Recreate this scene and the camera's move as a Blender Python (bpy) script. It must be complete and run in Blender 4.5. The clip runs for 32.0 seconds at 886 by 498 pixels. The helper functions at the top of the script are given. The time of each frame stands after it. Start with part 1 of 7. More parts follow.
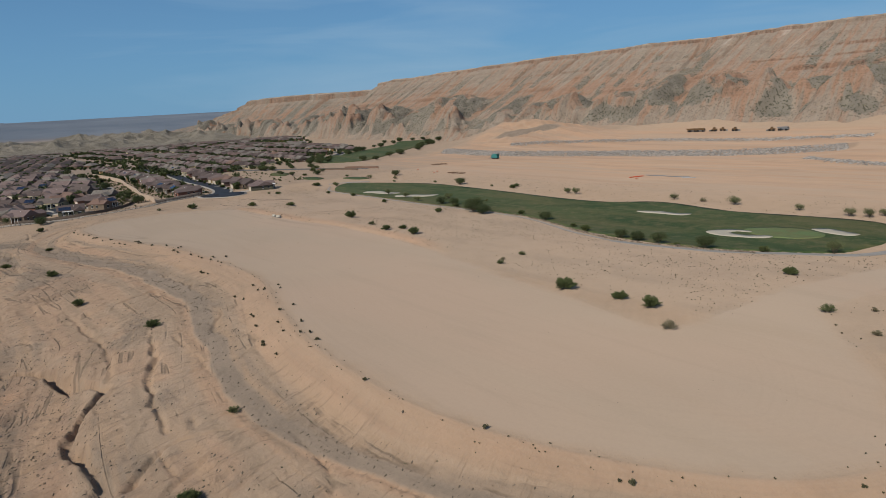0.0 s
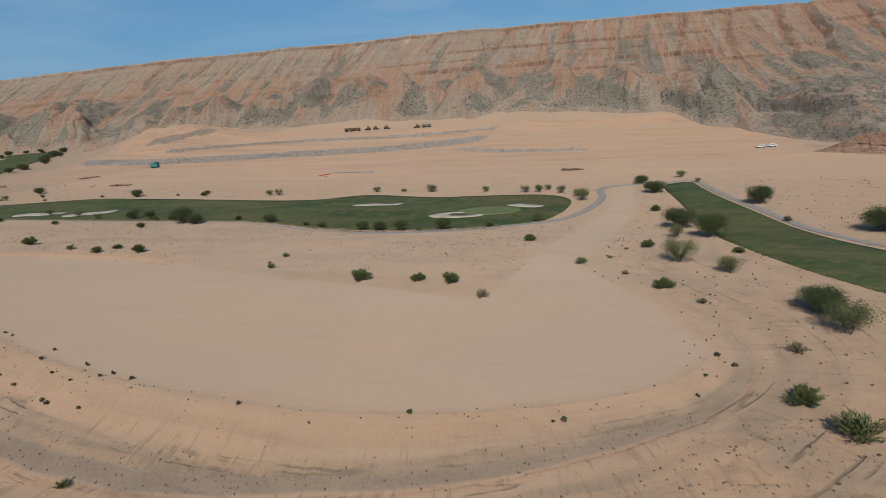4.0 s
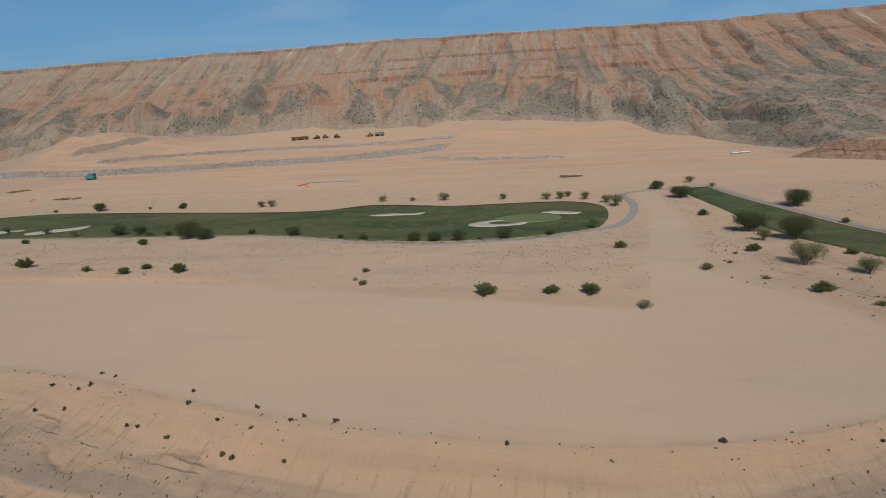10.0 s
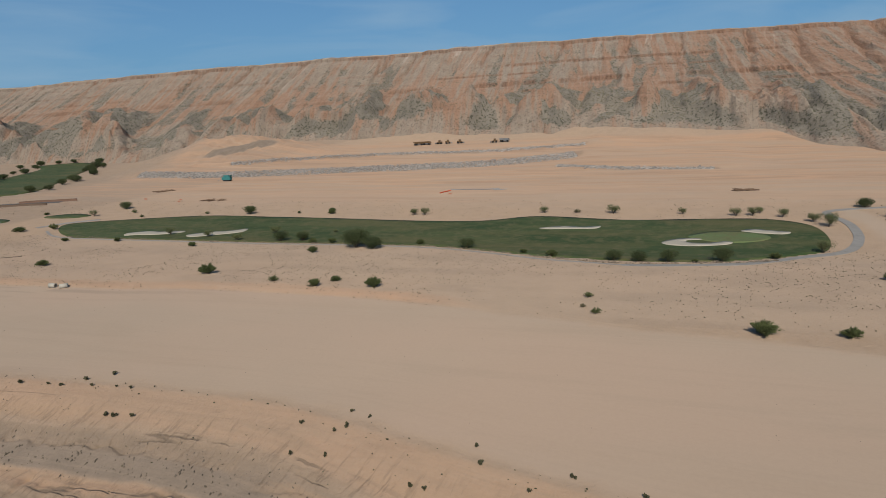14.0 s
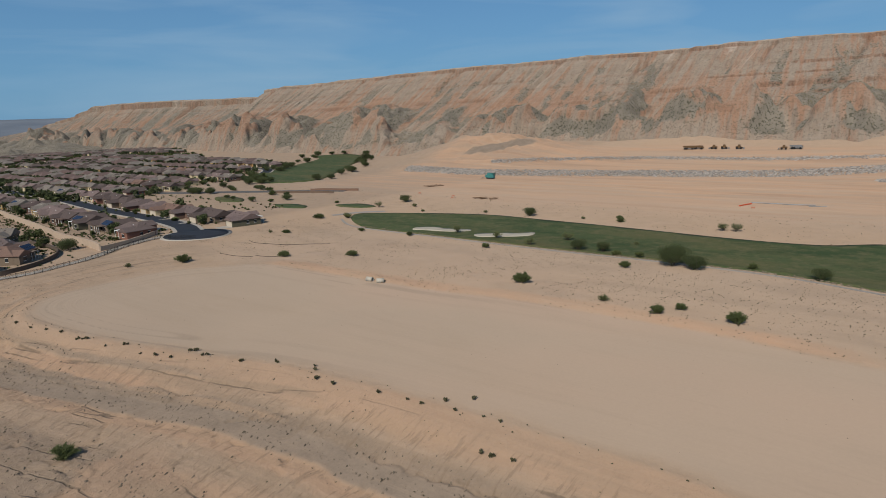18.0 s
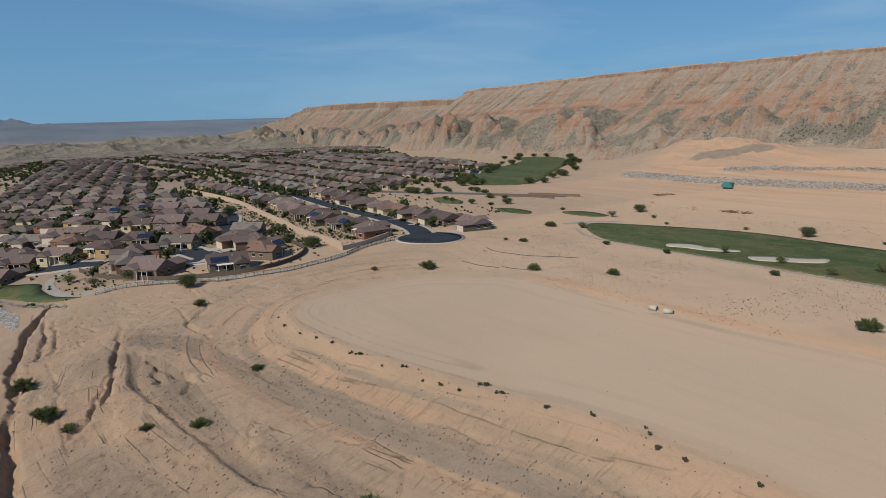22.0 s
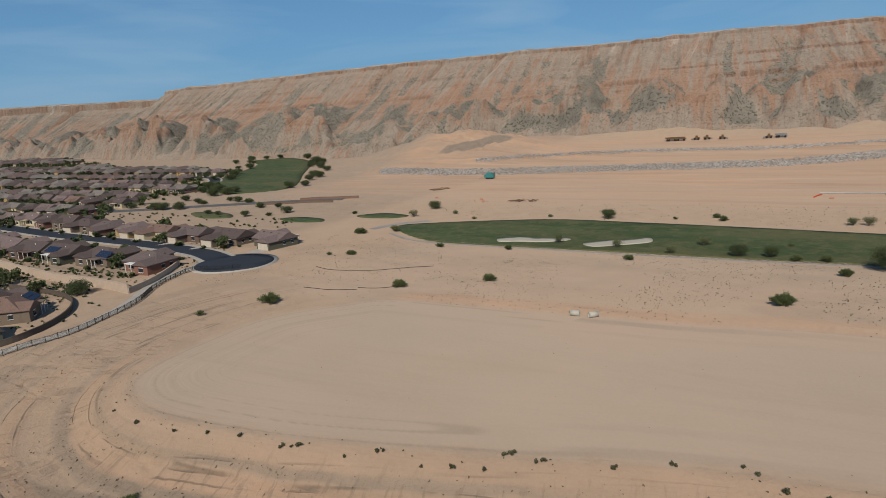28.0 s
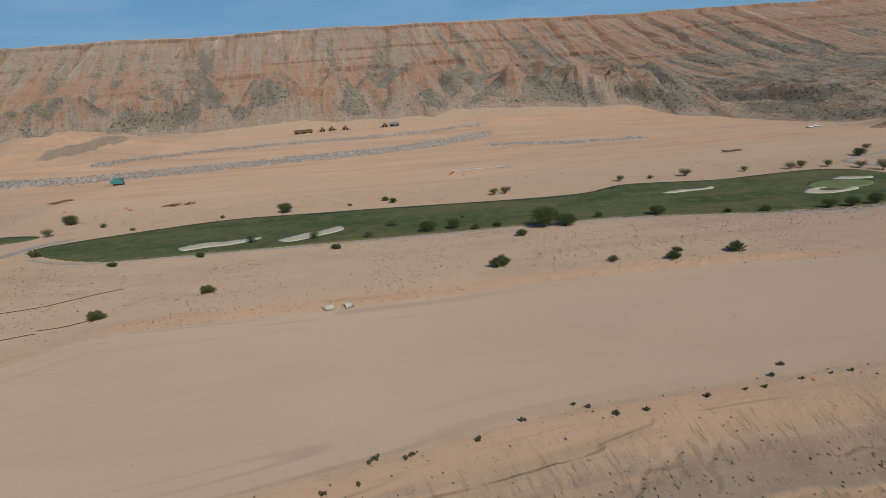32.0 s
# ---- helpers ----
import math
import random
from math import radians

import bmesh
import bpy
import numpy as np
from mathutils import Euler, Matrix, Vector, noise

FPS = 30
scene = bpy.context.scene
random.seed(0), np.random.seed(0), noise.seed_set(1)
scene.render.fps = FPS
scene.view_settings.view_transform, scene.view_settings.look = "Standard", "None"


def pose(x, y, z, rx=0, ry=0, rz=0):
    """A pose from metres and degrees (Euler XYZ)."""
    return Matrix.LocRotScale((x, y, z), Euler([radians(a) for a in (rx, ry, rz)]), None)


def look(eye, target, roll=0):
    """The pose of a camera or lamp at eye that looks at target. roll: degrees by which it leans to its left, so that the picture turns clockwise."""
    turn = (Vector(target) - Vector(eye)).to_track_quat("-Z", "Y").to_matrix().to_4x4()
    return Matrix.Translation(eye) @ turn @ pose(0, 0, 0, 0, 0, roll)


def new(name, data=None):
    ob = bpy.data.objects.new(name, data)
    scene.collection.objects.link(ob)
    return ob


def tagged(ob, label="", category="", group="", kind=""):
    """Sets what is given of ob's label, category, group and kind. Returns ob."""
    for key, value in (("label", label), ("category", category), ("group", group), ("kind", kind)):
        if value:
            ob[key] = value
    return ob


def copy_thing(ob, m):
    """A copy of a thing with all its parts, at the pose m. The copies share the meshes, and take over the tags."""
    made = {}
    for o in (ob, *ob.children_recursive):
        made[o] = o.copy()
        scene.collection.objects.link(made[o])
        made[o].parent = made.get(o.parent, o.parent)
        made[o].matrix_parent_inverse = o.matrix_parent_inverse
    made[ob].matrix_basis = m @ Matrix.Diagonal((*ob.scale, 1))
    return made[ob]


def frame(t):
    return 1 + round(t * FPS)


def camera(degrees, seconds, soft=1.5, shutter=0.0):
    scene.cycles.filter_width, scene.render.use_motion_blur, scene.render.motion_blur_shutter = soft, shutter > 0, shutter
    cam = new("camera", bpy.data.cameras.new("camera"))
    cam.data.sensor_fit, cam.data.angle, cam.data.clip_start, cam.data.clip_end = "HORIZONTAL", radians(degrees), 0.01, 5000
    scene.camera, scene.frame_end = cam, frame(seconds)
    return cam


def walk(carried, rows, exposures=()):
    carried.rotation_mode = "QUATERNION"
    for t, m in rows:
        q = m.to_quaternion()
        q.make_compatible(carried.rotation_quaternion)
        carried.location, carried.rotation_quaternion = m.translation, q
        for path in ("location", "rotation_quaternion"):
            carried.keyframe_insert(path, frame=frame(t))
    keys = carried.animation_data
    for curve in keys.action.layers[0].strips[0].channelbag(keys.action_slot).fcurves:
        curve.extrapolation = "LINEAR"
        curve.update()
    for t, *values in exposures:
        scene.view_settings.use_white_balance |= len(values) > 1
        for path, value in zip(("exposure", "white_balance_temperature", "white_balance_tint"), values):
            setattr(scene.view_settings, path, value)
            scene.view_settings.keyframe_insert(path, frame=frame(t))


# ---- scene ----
cam = camera(68.32, 32.0, soft=0.9)
PATH = [
    (0, 150.82, -111.77, 46.39, 76.96, 2.89, 52.76),
    (0.5, 147.57, -115.17, 46.44, 76.96, 2.82, 52.29),
    (1, 144.53, -118.31, 46.63, 76.84, 2.91, 49.4),
    (1.5, 141.27, -121.69, 46.72, 76.63, 2.98, 45.02),
    (2, 137.94, -124.64, 46.66, 76.45, 2.98, 40.66),
    (2.5, 134.68, -127.41, 46.58, 76.28, 3.03, 36.38),
    (3, 131.29, -129.85, 46.58, 76.06, 3, 31.3),
    (3.5, 128.1, -131.78, 46.45, 75.83, 3.07, 26.21),
    (4, 124.42, -133.61, 46.33, 75.65, 3.05, 21.07),
    (4.5, 120.49, -135.25, 46.23, 75.5, 2.99, 16.97),
    (6.5, 104.18, -138.38, 45.85, 75.62, 2.76, 13.53),
    (7, 99.81, -138.63, 45.78, 75.68, 2.71, 13.44),
    (7.5, 95.36, -138.73, 45.7, 75.77, 2.61, 13.47),
    (8, 90.8, -138.71, 45.77, 75.84, 2.55, 13.48),
    (8.5, 86.24, -138.51, 45.84, 75.89, 2.53, 13.35),
    (9, 81.62, -138.27, 45.83, 75.97, 2.52, 13.13),
    (9.5, 77, -137.83, 45.86, 76.06, 2.52, 12.82),
    (10, 72.36, -137.24, 45.98, 76.14, 2.46, 12.44),
    (10.5, 67.79, -136.41, 46.02, 76.22, 2.45, 12.36),
    (11, 63.18, -135.47, 46.16, 76.29, 2.42, 12.36),
    (11.5, 58.55, -134.24, 46.06, 76.4, 2.38, 12.35),
    (12, 53.88, -133.11, 46.16, 76.48, 2.35, 12.63),
    (12.5, 49.24, -131.7, 46.12, 76.57, 2.34, 13.43),
    (13, 44.43, -130.29, 46.06, 76.69, 2.25, 14.91),
    (13.5, 39.89, -128.94, 45.96, 76.86, 2.21, 17.8),
    (15.5, 21.43, -125.08, 46.29, 77.17, 1.95, 25.91),
    (16, 16.74, -124.46, 46.32, 77.27, 1.81, 29.09),
    (16.5, 12.51, -123.85, 46.26, 77.35, 1.72, 32.19),
    (17, 7.92, -123.49, 46.16, 77.44, 1.59, 35.36),
    (17.5, 3.2, -123.05, 46.09, 77.53, 1.55, 37.67),
    (18, -1.18, -123.22, 46.19, 77.58, 1.5, 39.71),
    (18.5, -5.81, -123.08, 46.13, 77.64, 1.51, 41.69),
    (19, -10.48, -123.12, 46.06, 77.72, 1.54, 43.64),
    (19.5, -15.22, -123.19, 45.91, 77.78, 1.51, 45.55),
    (20, -19.79, -123.57, 45.99, 77.83, 1.47, 47.08),
    (20.5, -24.56, -124.18, 45.94, 77.95, 1.32, 50.34),
    (21, -29.19, -124.81, 45.68, 78.11, 1.23, 53.81),
    (21.5, -33.79, -125.44, 45.61, 78.17, 1.23, 55.24),
    (22, -37.91, -126.05, 45.92, 78.12, 1.29, 55.41),
    (22.5, -42.32, -126.77, 46.02, 78.12, 1.35, 55.44),
    (23, -47.07, -127.8, 45.96, 78.12, 1.35, 55.49),
    (23.5, -51.79, -128.89, 45.82, 78.13, 1.36, 55.56),
    (24, -56.64, -130, 45.53, 78.18, 1.42, 55.51),
    (24.5, -61.42, -130.79, 45.21, 78.21, 1.42, 55.53),
    (26.5, -78.91, -134.08, 45.51, 77.8, 2.16, 43.79),
    (27, -83.36, -134.06, 45.64, 77.59, 2.26, 39.18),
    (27.5, -87.53, -133.69, 45.63, 77.43, 2.48, 34.54),
    (28, -91.66, -133.25, 45.73, 77.19, 2.6, 29.54),
    (28.5, -95.8, -132.8, 45.57, 76.98, 2.69, 24.57),
    (29, -99.73, -132.65, 45.63, 76.79, 2.72, 21.64),
    (29.5, -103.55, -132.48, 45.45, 76.62, 2.78, 18.38),
    (30, -107.49, -132.74, 45.57, 76.43, 2.79, 14.67),
    (30.5, -111.1, -133.04, 45.56, 76.18, 2.85, 10.33),
    (31, -114.42, -133.19, 45.53, 75.84, 2.97, 4.81),
    (31.5, -117.89, -133.6, 45.39, 75.51, 2.95, -0.4),
    (32, -121.3, -134.28, 45.29, 75.2, 2.91, -4.72),
]
walk(cam, [(t, pose(x, y, z, rx, ry, rz)) for t, x, y, z, rx, ry, rz in PATH],
     [(0, -0.22), (4, -0.24), (8, -0.28), (13, -0.28), (17, -0.26), (20, -0.2), (22, -0.13), (25, -0.13), (28, -0.22), (30, -0.27), (32, -0.29)])

# ---- sky and sun ----
SUN_AZ, SUN_EL = 17.0, 39.0  # shadows fall to the north, this many degrees west of it
world = bpy.data.worlds.new("desert_sky")
scene.world = world
world.use_nodes = True
wn, wl = world.node_tree.nodes, world.node_tree.links
wn.clear()
sky = wn.new("ShaderNodeTexSky")
sky.sky_type, sky.sun_disc = "NISHITA", False
sky.sun_elevation, sky.sun_rotation = radians(SUN_EL), radians(180 - SUN_AZ)
sky.air_density, sky.dust_density, sky.ozone_density, sky.altitude = 1.0, 0.0, 4.0, 2200
coord = wn.new("ShaderNodeTexCoord")
stretch = wn.new("ShaderNodeMapping")
stretch.inputs["Scale"].default_value = (1.6, 1.1, 9.0)
stretch.inputs["Rotation"].default_value = (0.12, -0.1, 0.5)
cirrus = wn.new("ShaderNodeTexNoise")
cirrus.inputs["Scale"].default_value, cirrus.inputs["Detail"].default_value = 1.7, 7.0
cirrus.inputs["Distortion"].default_value = 0.7
thin = wn.new("ShaderNodeMapRange")
thin.inputs[1].default_value, thin.inputs[2].default_value, thin.inputs[3].default_value, thin.inputs[4].default_value = 0.44, 0.74, 0.0, 0.6
veil = wn.new("ShaderNodeMix")
veil.data_type = "RGBA"
veil.inputs[7].default_value = (4.2, 6.3, 8.4, 1)
out, back = wn.new("ShaderNodeOutputWorld"), wn.new("ShaderNodeBackground")
back.inputs["Strength"].default_value = 0.08
wl.new(coord.outputs["Generated"], stretch.inputs["Vector"])
wl.new(stretch.outputs["Vector"], cirrus.inputs["Vector"])
wl.new(cirrus.outputs[0], thin.inputs[0])
wl.new(thin.outputs[0], veil.inputs[0])
tint = wn.new("ShaderNodeMix")
tint.data_type, tint.blend_type = "RGBA", "MULTIPLY"
tint.inputs[0].default_value, tint.inputs[7].default_value = 1.0, (0.60, 0.86, 1.0, 1)
wl.new(sky.outputs[0], tint.inputs[6])
rise = wn.new("ShaderNodeSeparateXYZ")
wl.new(coord.outputs["Generated"], rise.inputs[0])
low_air = wn.new("ShaderNodeMapRange")
low_air.inputs[1].default_value, low_air.inputs[2].default_value, low_air.inputs[3].default_value, low_air.inputs[4].default_value = 0.0, 0.34, 0.85, 0.12
wl.new(rise.outputs[2], low_air.inputs[0])
dry_air = wn.new("ShaderNodeMix")
dry_air.data_type = "RGBA"
dry_air.inputs[7].default_value = (2.0, 4.35, 7.2, 1)
wl.new(low_air.outputs[0], dry_air.inputs[0])
wl.new(tint.outputs[2], dry_air.inputs[6])
wl.new(dry_air.outputs[2], veil.inputs[6])
wl.new(veil.outputs[2], back.inputs["Color"])
wl.new(back.outputs[0], out.inputs["Surface"])

sun = new("sun", bpy.data.lights.new("sun", "SUN"))
sun.data.energy, sun.data.angle, sun.data.color = 4.2, radians(0.53), (1.0, 0.93, 0.82)
sun.matrix_world = look((0, 0, 0), (-math.sin(radians(SUN_AZ)) * math.cos(radians(SUN_EL)), math.cos(radians(SUN_AZ)) * math.cos(radians(SUN_EL)), -math.sin(radians(SUN_EL))))

# ---- materials ----
def nodes(name, rough=0.9, metal=0.0):
    m = bpy.data.materials.new(name)
    m.use_nodes = True
    n, l = m.node_tree.nodes, m.node_tree.links
    b = n["Principled BSDF"]
    b.inputs["Roughness"].default_value, b.inputs["Metallic"].default_value = rough, metal
    b.inputs["Specular IOR Level"].default_value = 0.25
    return m, n, l, b


def noise_node(n, l, scale, detail=4.0, rough=0.55, vec=None, stretch=None, distort=0.0):
    t = n.new("ShaderNodeTexNoise")
    t.inputs["Scale"].default_value, t.inputs["Detail"].default_value, t.inputs["Roughness"].default_value = scale, detail, rough
    t.inputs["Distortion"].default_value = distort
    if vec is None:
        vec = n.new("ShaderNodeTexCoord").outputs["Object"]
    if stretch:
        m = n.new("ShaderNodeMapping")
        m.inputs["Scale"].default_value = stretch
        l.new(vec, m.inputs["Vector"])
        vec = m.outputs["Vector"]
    l.new(vec, t.inputs["Vector"])
    return t.outputs[0]


def ramp(n, l, value, a, b, lo=0.0, hi=1.0):
    r = n.new("ShaderNodeMapRange")
    r.inputs[1].default_value, r.inputs[2].default_value, r.inputs[3].default_value, r.inputs[4].default_value = a, b, lo, hi
    l.new(value, r.inputs[0])
    return r.outputs[0]


def mix(n, l, fac, a, b, how="MIX"):
    m = n.new("ShaderNodeMix")
    m.data_type, m.blend_type = "RGBA", how
    for key, v in ((0, fac), (6, a), (7, b)):
        if isinstance(v, (int, float)):
            m.inputs[key].default_value = v
        elif isinstance(v, tuple):
            m.inputs[key].default_value = (*v, 1)
        else:
            l.new(v, m.inputs[key])
    return m.outputs[2]


def math_node(n, l, how, a, b):
    m = n.new("ShaderNodeMath")
    m.operation = how
    for i, v in enumerate((a, b)):
        if isinstance(v, (int, float)):
            m.inputs[i].default_value = v
        else:
            l.new(v, m.inputs[i])
    return m.outputs[0]


def bump(n, l, b, height, strength, dist):
    u = n.new("ShaderNodeBump")
    u.inputs["Strength"].default_value, u.inputs["Distance"].default_value = strength, dist
    l.new(height, u.inputs["Height"])
    l.new(u.outputs[0], b.inputs["Normal"])


def plain(name, colour, rough=0.85, var=0.18, scale=0.6, metal=0.0, relief=0.0, each=0.0):
    """A surface with blotches at two sizes, and a tone of its own for each object."""
    m, n, l, b = nodes(name, rough, metal)
    big, small = noise_node(n, l, scale, 3), noise_node(n, l, scale * 9, 4)
    both = math_node(n, l, "ADD", math_node(n, l, "MULTIPLY", big, 0.6), math_node(n, l, "MULTIPLY", small, 0.4))
    if each:
        info = n.new("ShaderNodeObjectInfo")
        both = math_node(n, l, "ADD", both, math_node(n, l, "MULTIPLY", math_node(n, l, "SUBTRACT", info.outputs["Random"], 0.5), each))
    dark = tuple(c * (1 - var) for c in colour)
    light = tuple(min(c * (1 + var), 0.95) for c in colour)
    l.new(mix(n, l, ramp(n, l, both, 0.3, 0.7), dark, light), b.inputs["Base Color"])
    if relief:
        bump(n, l, b, small, 0.6, relief)
    return m


def soil_material():
    m, n, l, b = nodes("desert_soil", 0.95)
    b.inputs["Diffuse Roughness"].default_value = 0.6
    at = n.new("ShaderNodeAttribute")
    at.attribute_name = "soil"
    sep = n.new("ShaderNodeSeparateColor")
    l.new(at.outputs["Color"], sep.inputs[0])
    level, grey, fresh = sep.outputs[0], sep.outputs[1], sep.outputs[2]
    lie = n.new("ShaderNodeAttribute")  # run along the bank, way out from it, how far it is eroded
    lie.attribute_name = "lie"
    lies = n.new("ShaderNodeSeparateXYZ")
    l.new(lie.outputs["Vector"], lies.inputs[0])
    eroded, worn = lies.outputs[2], lie.outputs["Alpha"]
    wide, mid, fine = noise_node(n, l, 0.018, 5), noise_node(n, l, 0.16, 5), noise_node(n, l, 1.7, 5, 0.65)
    streak = noise_node(n, l, 0.05, 4, 0.6, None, (0.35, 1.6, 1), 0.6)
    crust = mix(n, l, ramp(n, l, mid, 0.35, 0.66), (0.418, 0.302, 0.208), (0.475, 0.341, 0.236))
    crust = mix(n, l, ramp(n, l, wide, 0.42, 0.62, 0, 0.55), crust, (0.478, 0.335, 0.222))
    crust = mix(n, l, ramp(n, l, noise_node(n, l, 0.35, 5, 0.7, None, None, 0.8), 0.54, 0.68, 0, 0.16), crust, (0.300, 0.222, 0.149))
    field = mix(n, l, ramp(n, l, wide, 0.4, 0.62), (0.425, 0.327, 0.240), (0.455, 0.346, 0.252))
    field = mix(n, l, ramp(n, l, streak, 0.5, 0.72, 0, 0.5), field, (0.409, 0.308, 0.217))
    broad = noise_node(n, l, 0.011, 3, 0.5, None, (0.8, 1.6, 1), 0.4)
    field = mix(n, l, ramp(n, l, broad, 0.42, 0.62, 0, 0.7), field, (0.470, 0.338, 0.245))
    field = mix(n, l, ramp(n, l, noise_node(n, l, 0.09, 6, 0.7, None, (0.12, 1.3, 1), 0.5), 0.52, 0.66, 0, 0.3), field, (0.37, 0.284, 0.206))
    c = mix(n, l, level, crust, field)
    stone = mix(n, l, ramp(n, l, mid, 0.35, 0.65), (0.212, 0.166, 0.126), (0.272, 0.212, 0.159))
    c = mix(n, l, grey, c, stone)
    warm = mix(n, l, ramp(n, l, streak, 0.4, 0.65), (0.525, 0.322, 0.198), (0.455, 0.296, 0.190))
    c = mix(n, l, math_node(n, l, "MULTIPLY", fresh, ramp(n, l, mid, 0.3, 0.6, 0.7, 0.95)), c, warm)
    scraped = noise_node(n, l, 0.05, 6, 0.68, None, (0.16, 1.7, 1), 0.9)
    c = mix(n, l, math_node(n, l, "MULTIPLY", fresh, ramp(n, l, scraped, 0.51, 0.62, 0, 0.75)), c, (0.365, 0.238, 0.158))
    c = mix(n, l, math_node(n, l, "MULTIPLY", fresh, ramp(n, l, scraped, 0.44, 0.34, 0, 0.5)), c, (0.56, 0.405, 0.28))
    # wheel lines and drag marks that follow the bank
    lines = noise_node(n, l, 1.0, 5, 0.7, lie.outputs["Vector"], (0.012, 1.1, 0))
    c = mix(n, l, math_node(n, l, "MULTIPLY", ramp(n, l, lines, 0.52, 0.68, 0, 0.5), worn), c, (0.325, 0.248, 0.172))
    c = mix(n, l, math_node(n, l, "MULTIPLY", ramp(n, l, lines, 0.46, 0.34, 0, 0.4), worn), c, (0.512, 0.383, 0.262))
    # bands of washed soil along the banks
    bands = noise_node(n, l, 1.0, 5, 0.6, lie.outputs["Vector"], (0.014, 0.17, 0), 0.3)
    patch = ramp(n, l, noise_node(n, l, 0.045, 3), 0.5, 0.64)
    c = mix(n, l, math_node(n, l, "MULTIPLY", ramp(n, l, bands, 0.5, 0.62, 0, 0.6), eroded), c, (0.330, 0.241, 0.163))
    c = mix(n, l, math_node(n, l, "MULTIPLY", ramp(n, l, bands, 0.48, 0.38, 0, 0.6), eroded), c, (0.473, 0.319, 0.201))
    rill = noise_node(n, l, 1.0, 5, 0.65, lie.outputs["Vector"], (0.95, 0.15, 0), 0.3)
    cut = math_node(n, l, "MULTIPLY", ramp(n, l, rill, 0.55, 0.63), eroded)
    # rills: shade down in the cuts is painted as a darker tone
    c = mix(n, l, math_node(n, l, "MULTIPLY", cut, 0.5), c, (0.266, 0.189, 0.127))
    # long dry cracks that run with the bank, the shade inside them painted dark
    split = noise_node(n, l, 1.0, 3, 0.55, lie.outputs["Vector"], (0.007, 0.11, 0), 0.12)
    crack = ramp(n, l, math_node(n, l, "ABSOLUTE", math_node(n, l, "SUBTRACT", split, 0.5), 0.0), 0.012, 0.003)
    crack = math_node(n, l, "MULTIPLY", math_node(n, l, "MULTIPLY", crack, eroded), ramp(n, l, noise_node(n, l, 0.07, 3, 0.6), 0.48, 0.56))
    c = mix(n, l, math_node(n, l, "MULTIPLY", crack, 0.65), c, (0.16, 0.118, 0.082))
    # pebbles, low dry plants and clods
    wild = math_node(n, l, "SUBTRACT", 1.0, math_node(n, l, "MULTIPLY", level, 0.93))
    wild = math_node(n, l, "MULTIPLY", wild, math_node(n, l, "SUBTRACT", 1.0, math_node(n, l, "MULTIPLY", fresh, 0.7)))
    cells = n.new("ShaderNodeTexVoronoi")
    cells.inputs["Scale"].default_value = 1.15
    l.new(n.new("ShaderNodeTexCoord").outputs["Object"], cells.inputs["Vector"])
    tone = n.new("ShaderNodeSeparateColor")
    l.new(cells.outputs["Color"], tone.inputs[0])
    pebble = math_node(n, l, "MULTIPLY", ramp(n, l, cells.outputs["Distance"], 0.17, 0.11), ramp(n, l, tone.outputs[0], 0.74, 0.78))
    pebble = math_node(n, l, "MULTIPLY", pebble, math_node(n, l, "MAXIMUM", math_node(n, l, "MULTIPLY", wild, patch), math_node(n, l, "MULTIPLY", grey, 0.8)))
    c = mix(n, l, math_node(n, l, "MULTIPLY", pebble, 0.45), c, mix(n, l, tone.outputs[1], (0.14, 0.108, 0.078), (0.256, 0.194, 0.136)))
    clods = ramp(n, l, noise_node(n, l, 0.9, 3, 0.7), 0.60, 0.68)
    c = mix(n, l, math_node(n, l, "MULTIPLY", math_node(n, l, "MULTIPLY", clods, wild), 0.1), c, (0.207, 0.151, 0.104))
    c = mix(n, l, ramp(n, l, fine, 0.3, 0.75, 0, 0.34), c, mix(n, l, 0.5, c, (0.591, 0.444, 0.312)))
    # blue-grey of distance haze, painted onto the far valley and skyline hills
    haze_blue = mix(n, l, ramp(n, l, noise_node(n, l, 0.003, 5), 0.35, 0.65), (0.122, 0.145, 0.178), (0.165, 0.185, 0.215))
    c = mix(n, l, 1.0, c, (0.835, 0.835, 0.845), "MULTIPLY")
    c = mix(n, l, at.outputs["Alpha"], c, haze_blue)
    l.new(c, b.inputs["Base Color"])
    high = math_node(n, l, "ADD", math_node(n, l, "MULTIPLY", fine, 0.35), math_node(n, l, "MULTIPLY", noise_node(n, l, 0.55, 4, 0.6), 0.65))
    high = math_node(n, l, "MULTIPLY", math_node(n, l, "SUBTRACT", high, 0.5), math_node(n, l, "SUBTRACT", 0.9, math_node(n, l, "MULTIPLY", level, 0.82)))
    pit = noise_node(n, l, 4.5, 5, 0.75)
    high = math_node(n, l, "ADD", high, math_node(n, l, "MULTIPLY", math_node(n, l, "MULTIPLY", math_node(n, l, "SUBTRACT", pit, 0.5), 0.3), wild))
    high = math_node(n, l, "SUBTRACT", high, math_node(n, l, "MULTIPLY", cut, 0.16))
    high = math_node(n, l, "ADD", high, math_node(n, l, "MULTIPLY", pebble, 0.12))
    high = math_node(n, l, "SUBTRACT", high, math_node(n, l, "MULTIPLY", crack, 0.3))
    high = math_node(n, l, "SUBTRACT", high, math_node(n, l, "MULTIPLY", math_node(n, l, "MULTIPLY", lines, worn), 0.32))
    bump(n, l, b, high, 1.0, 0.55)
    return m


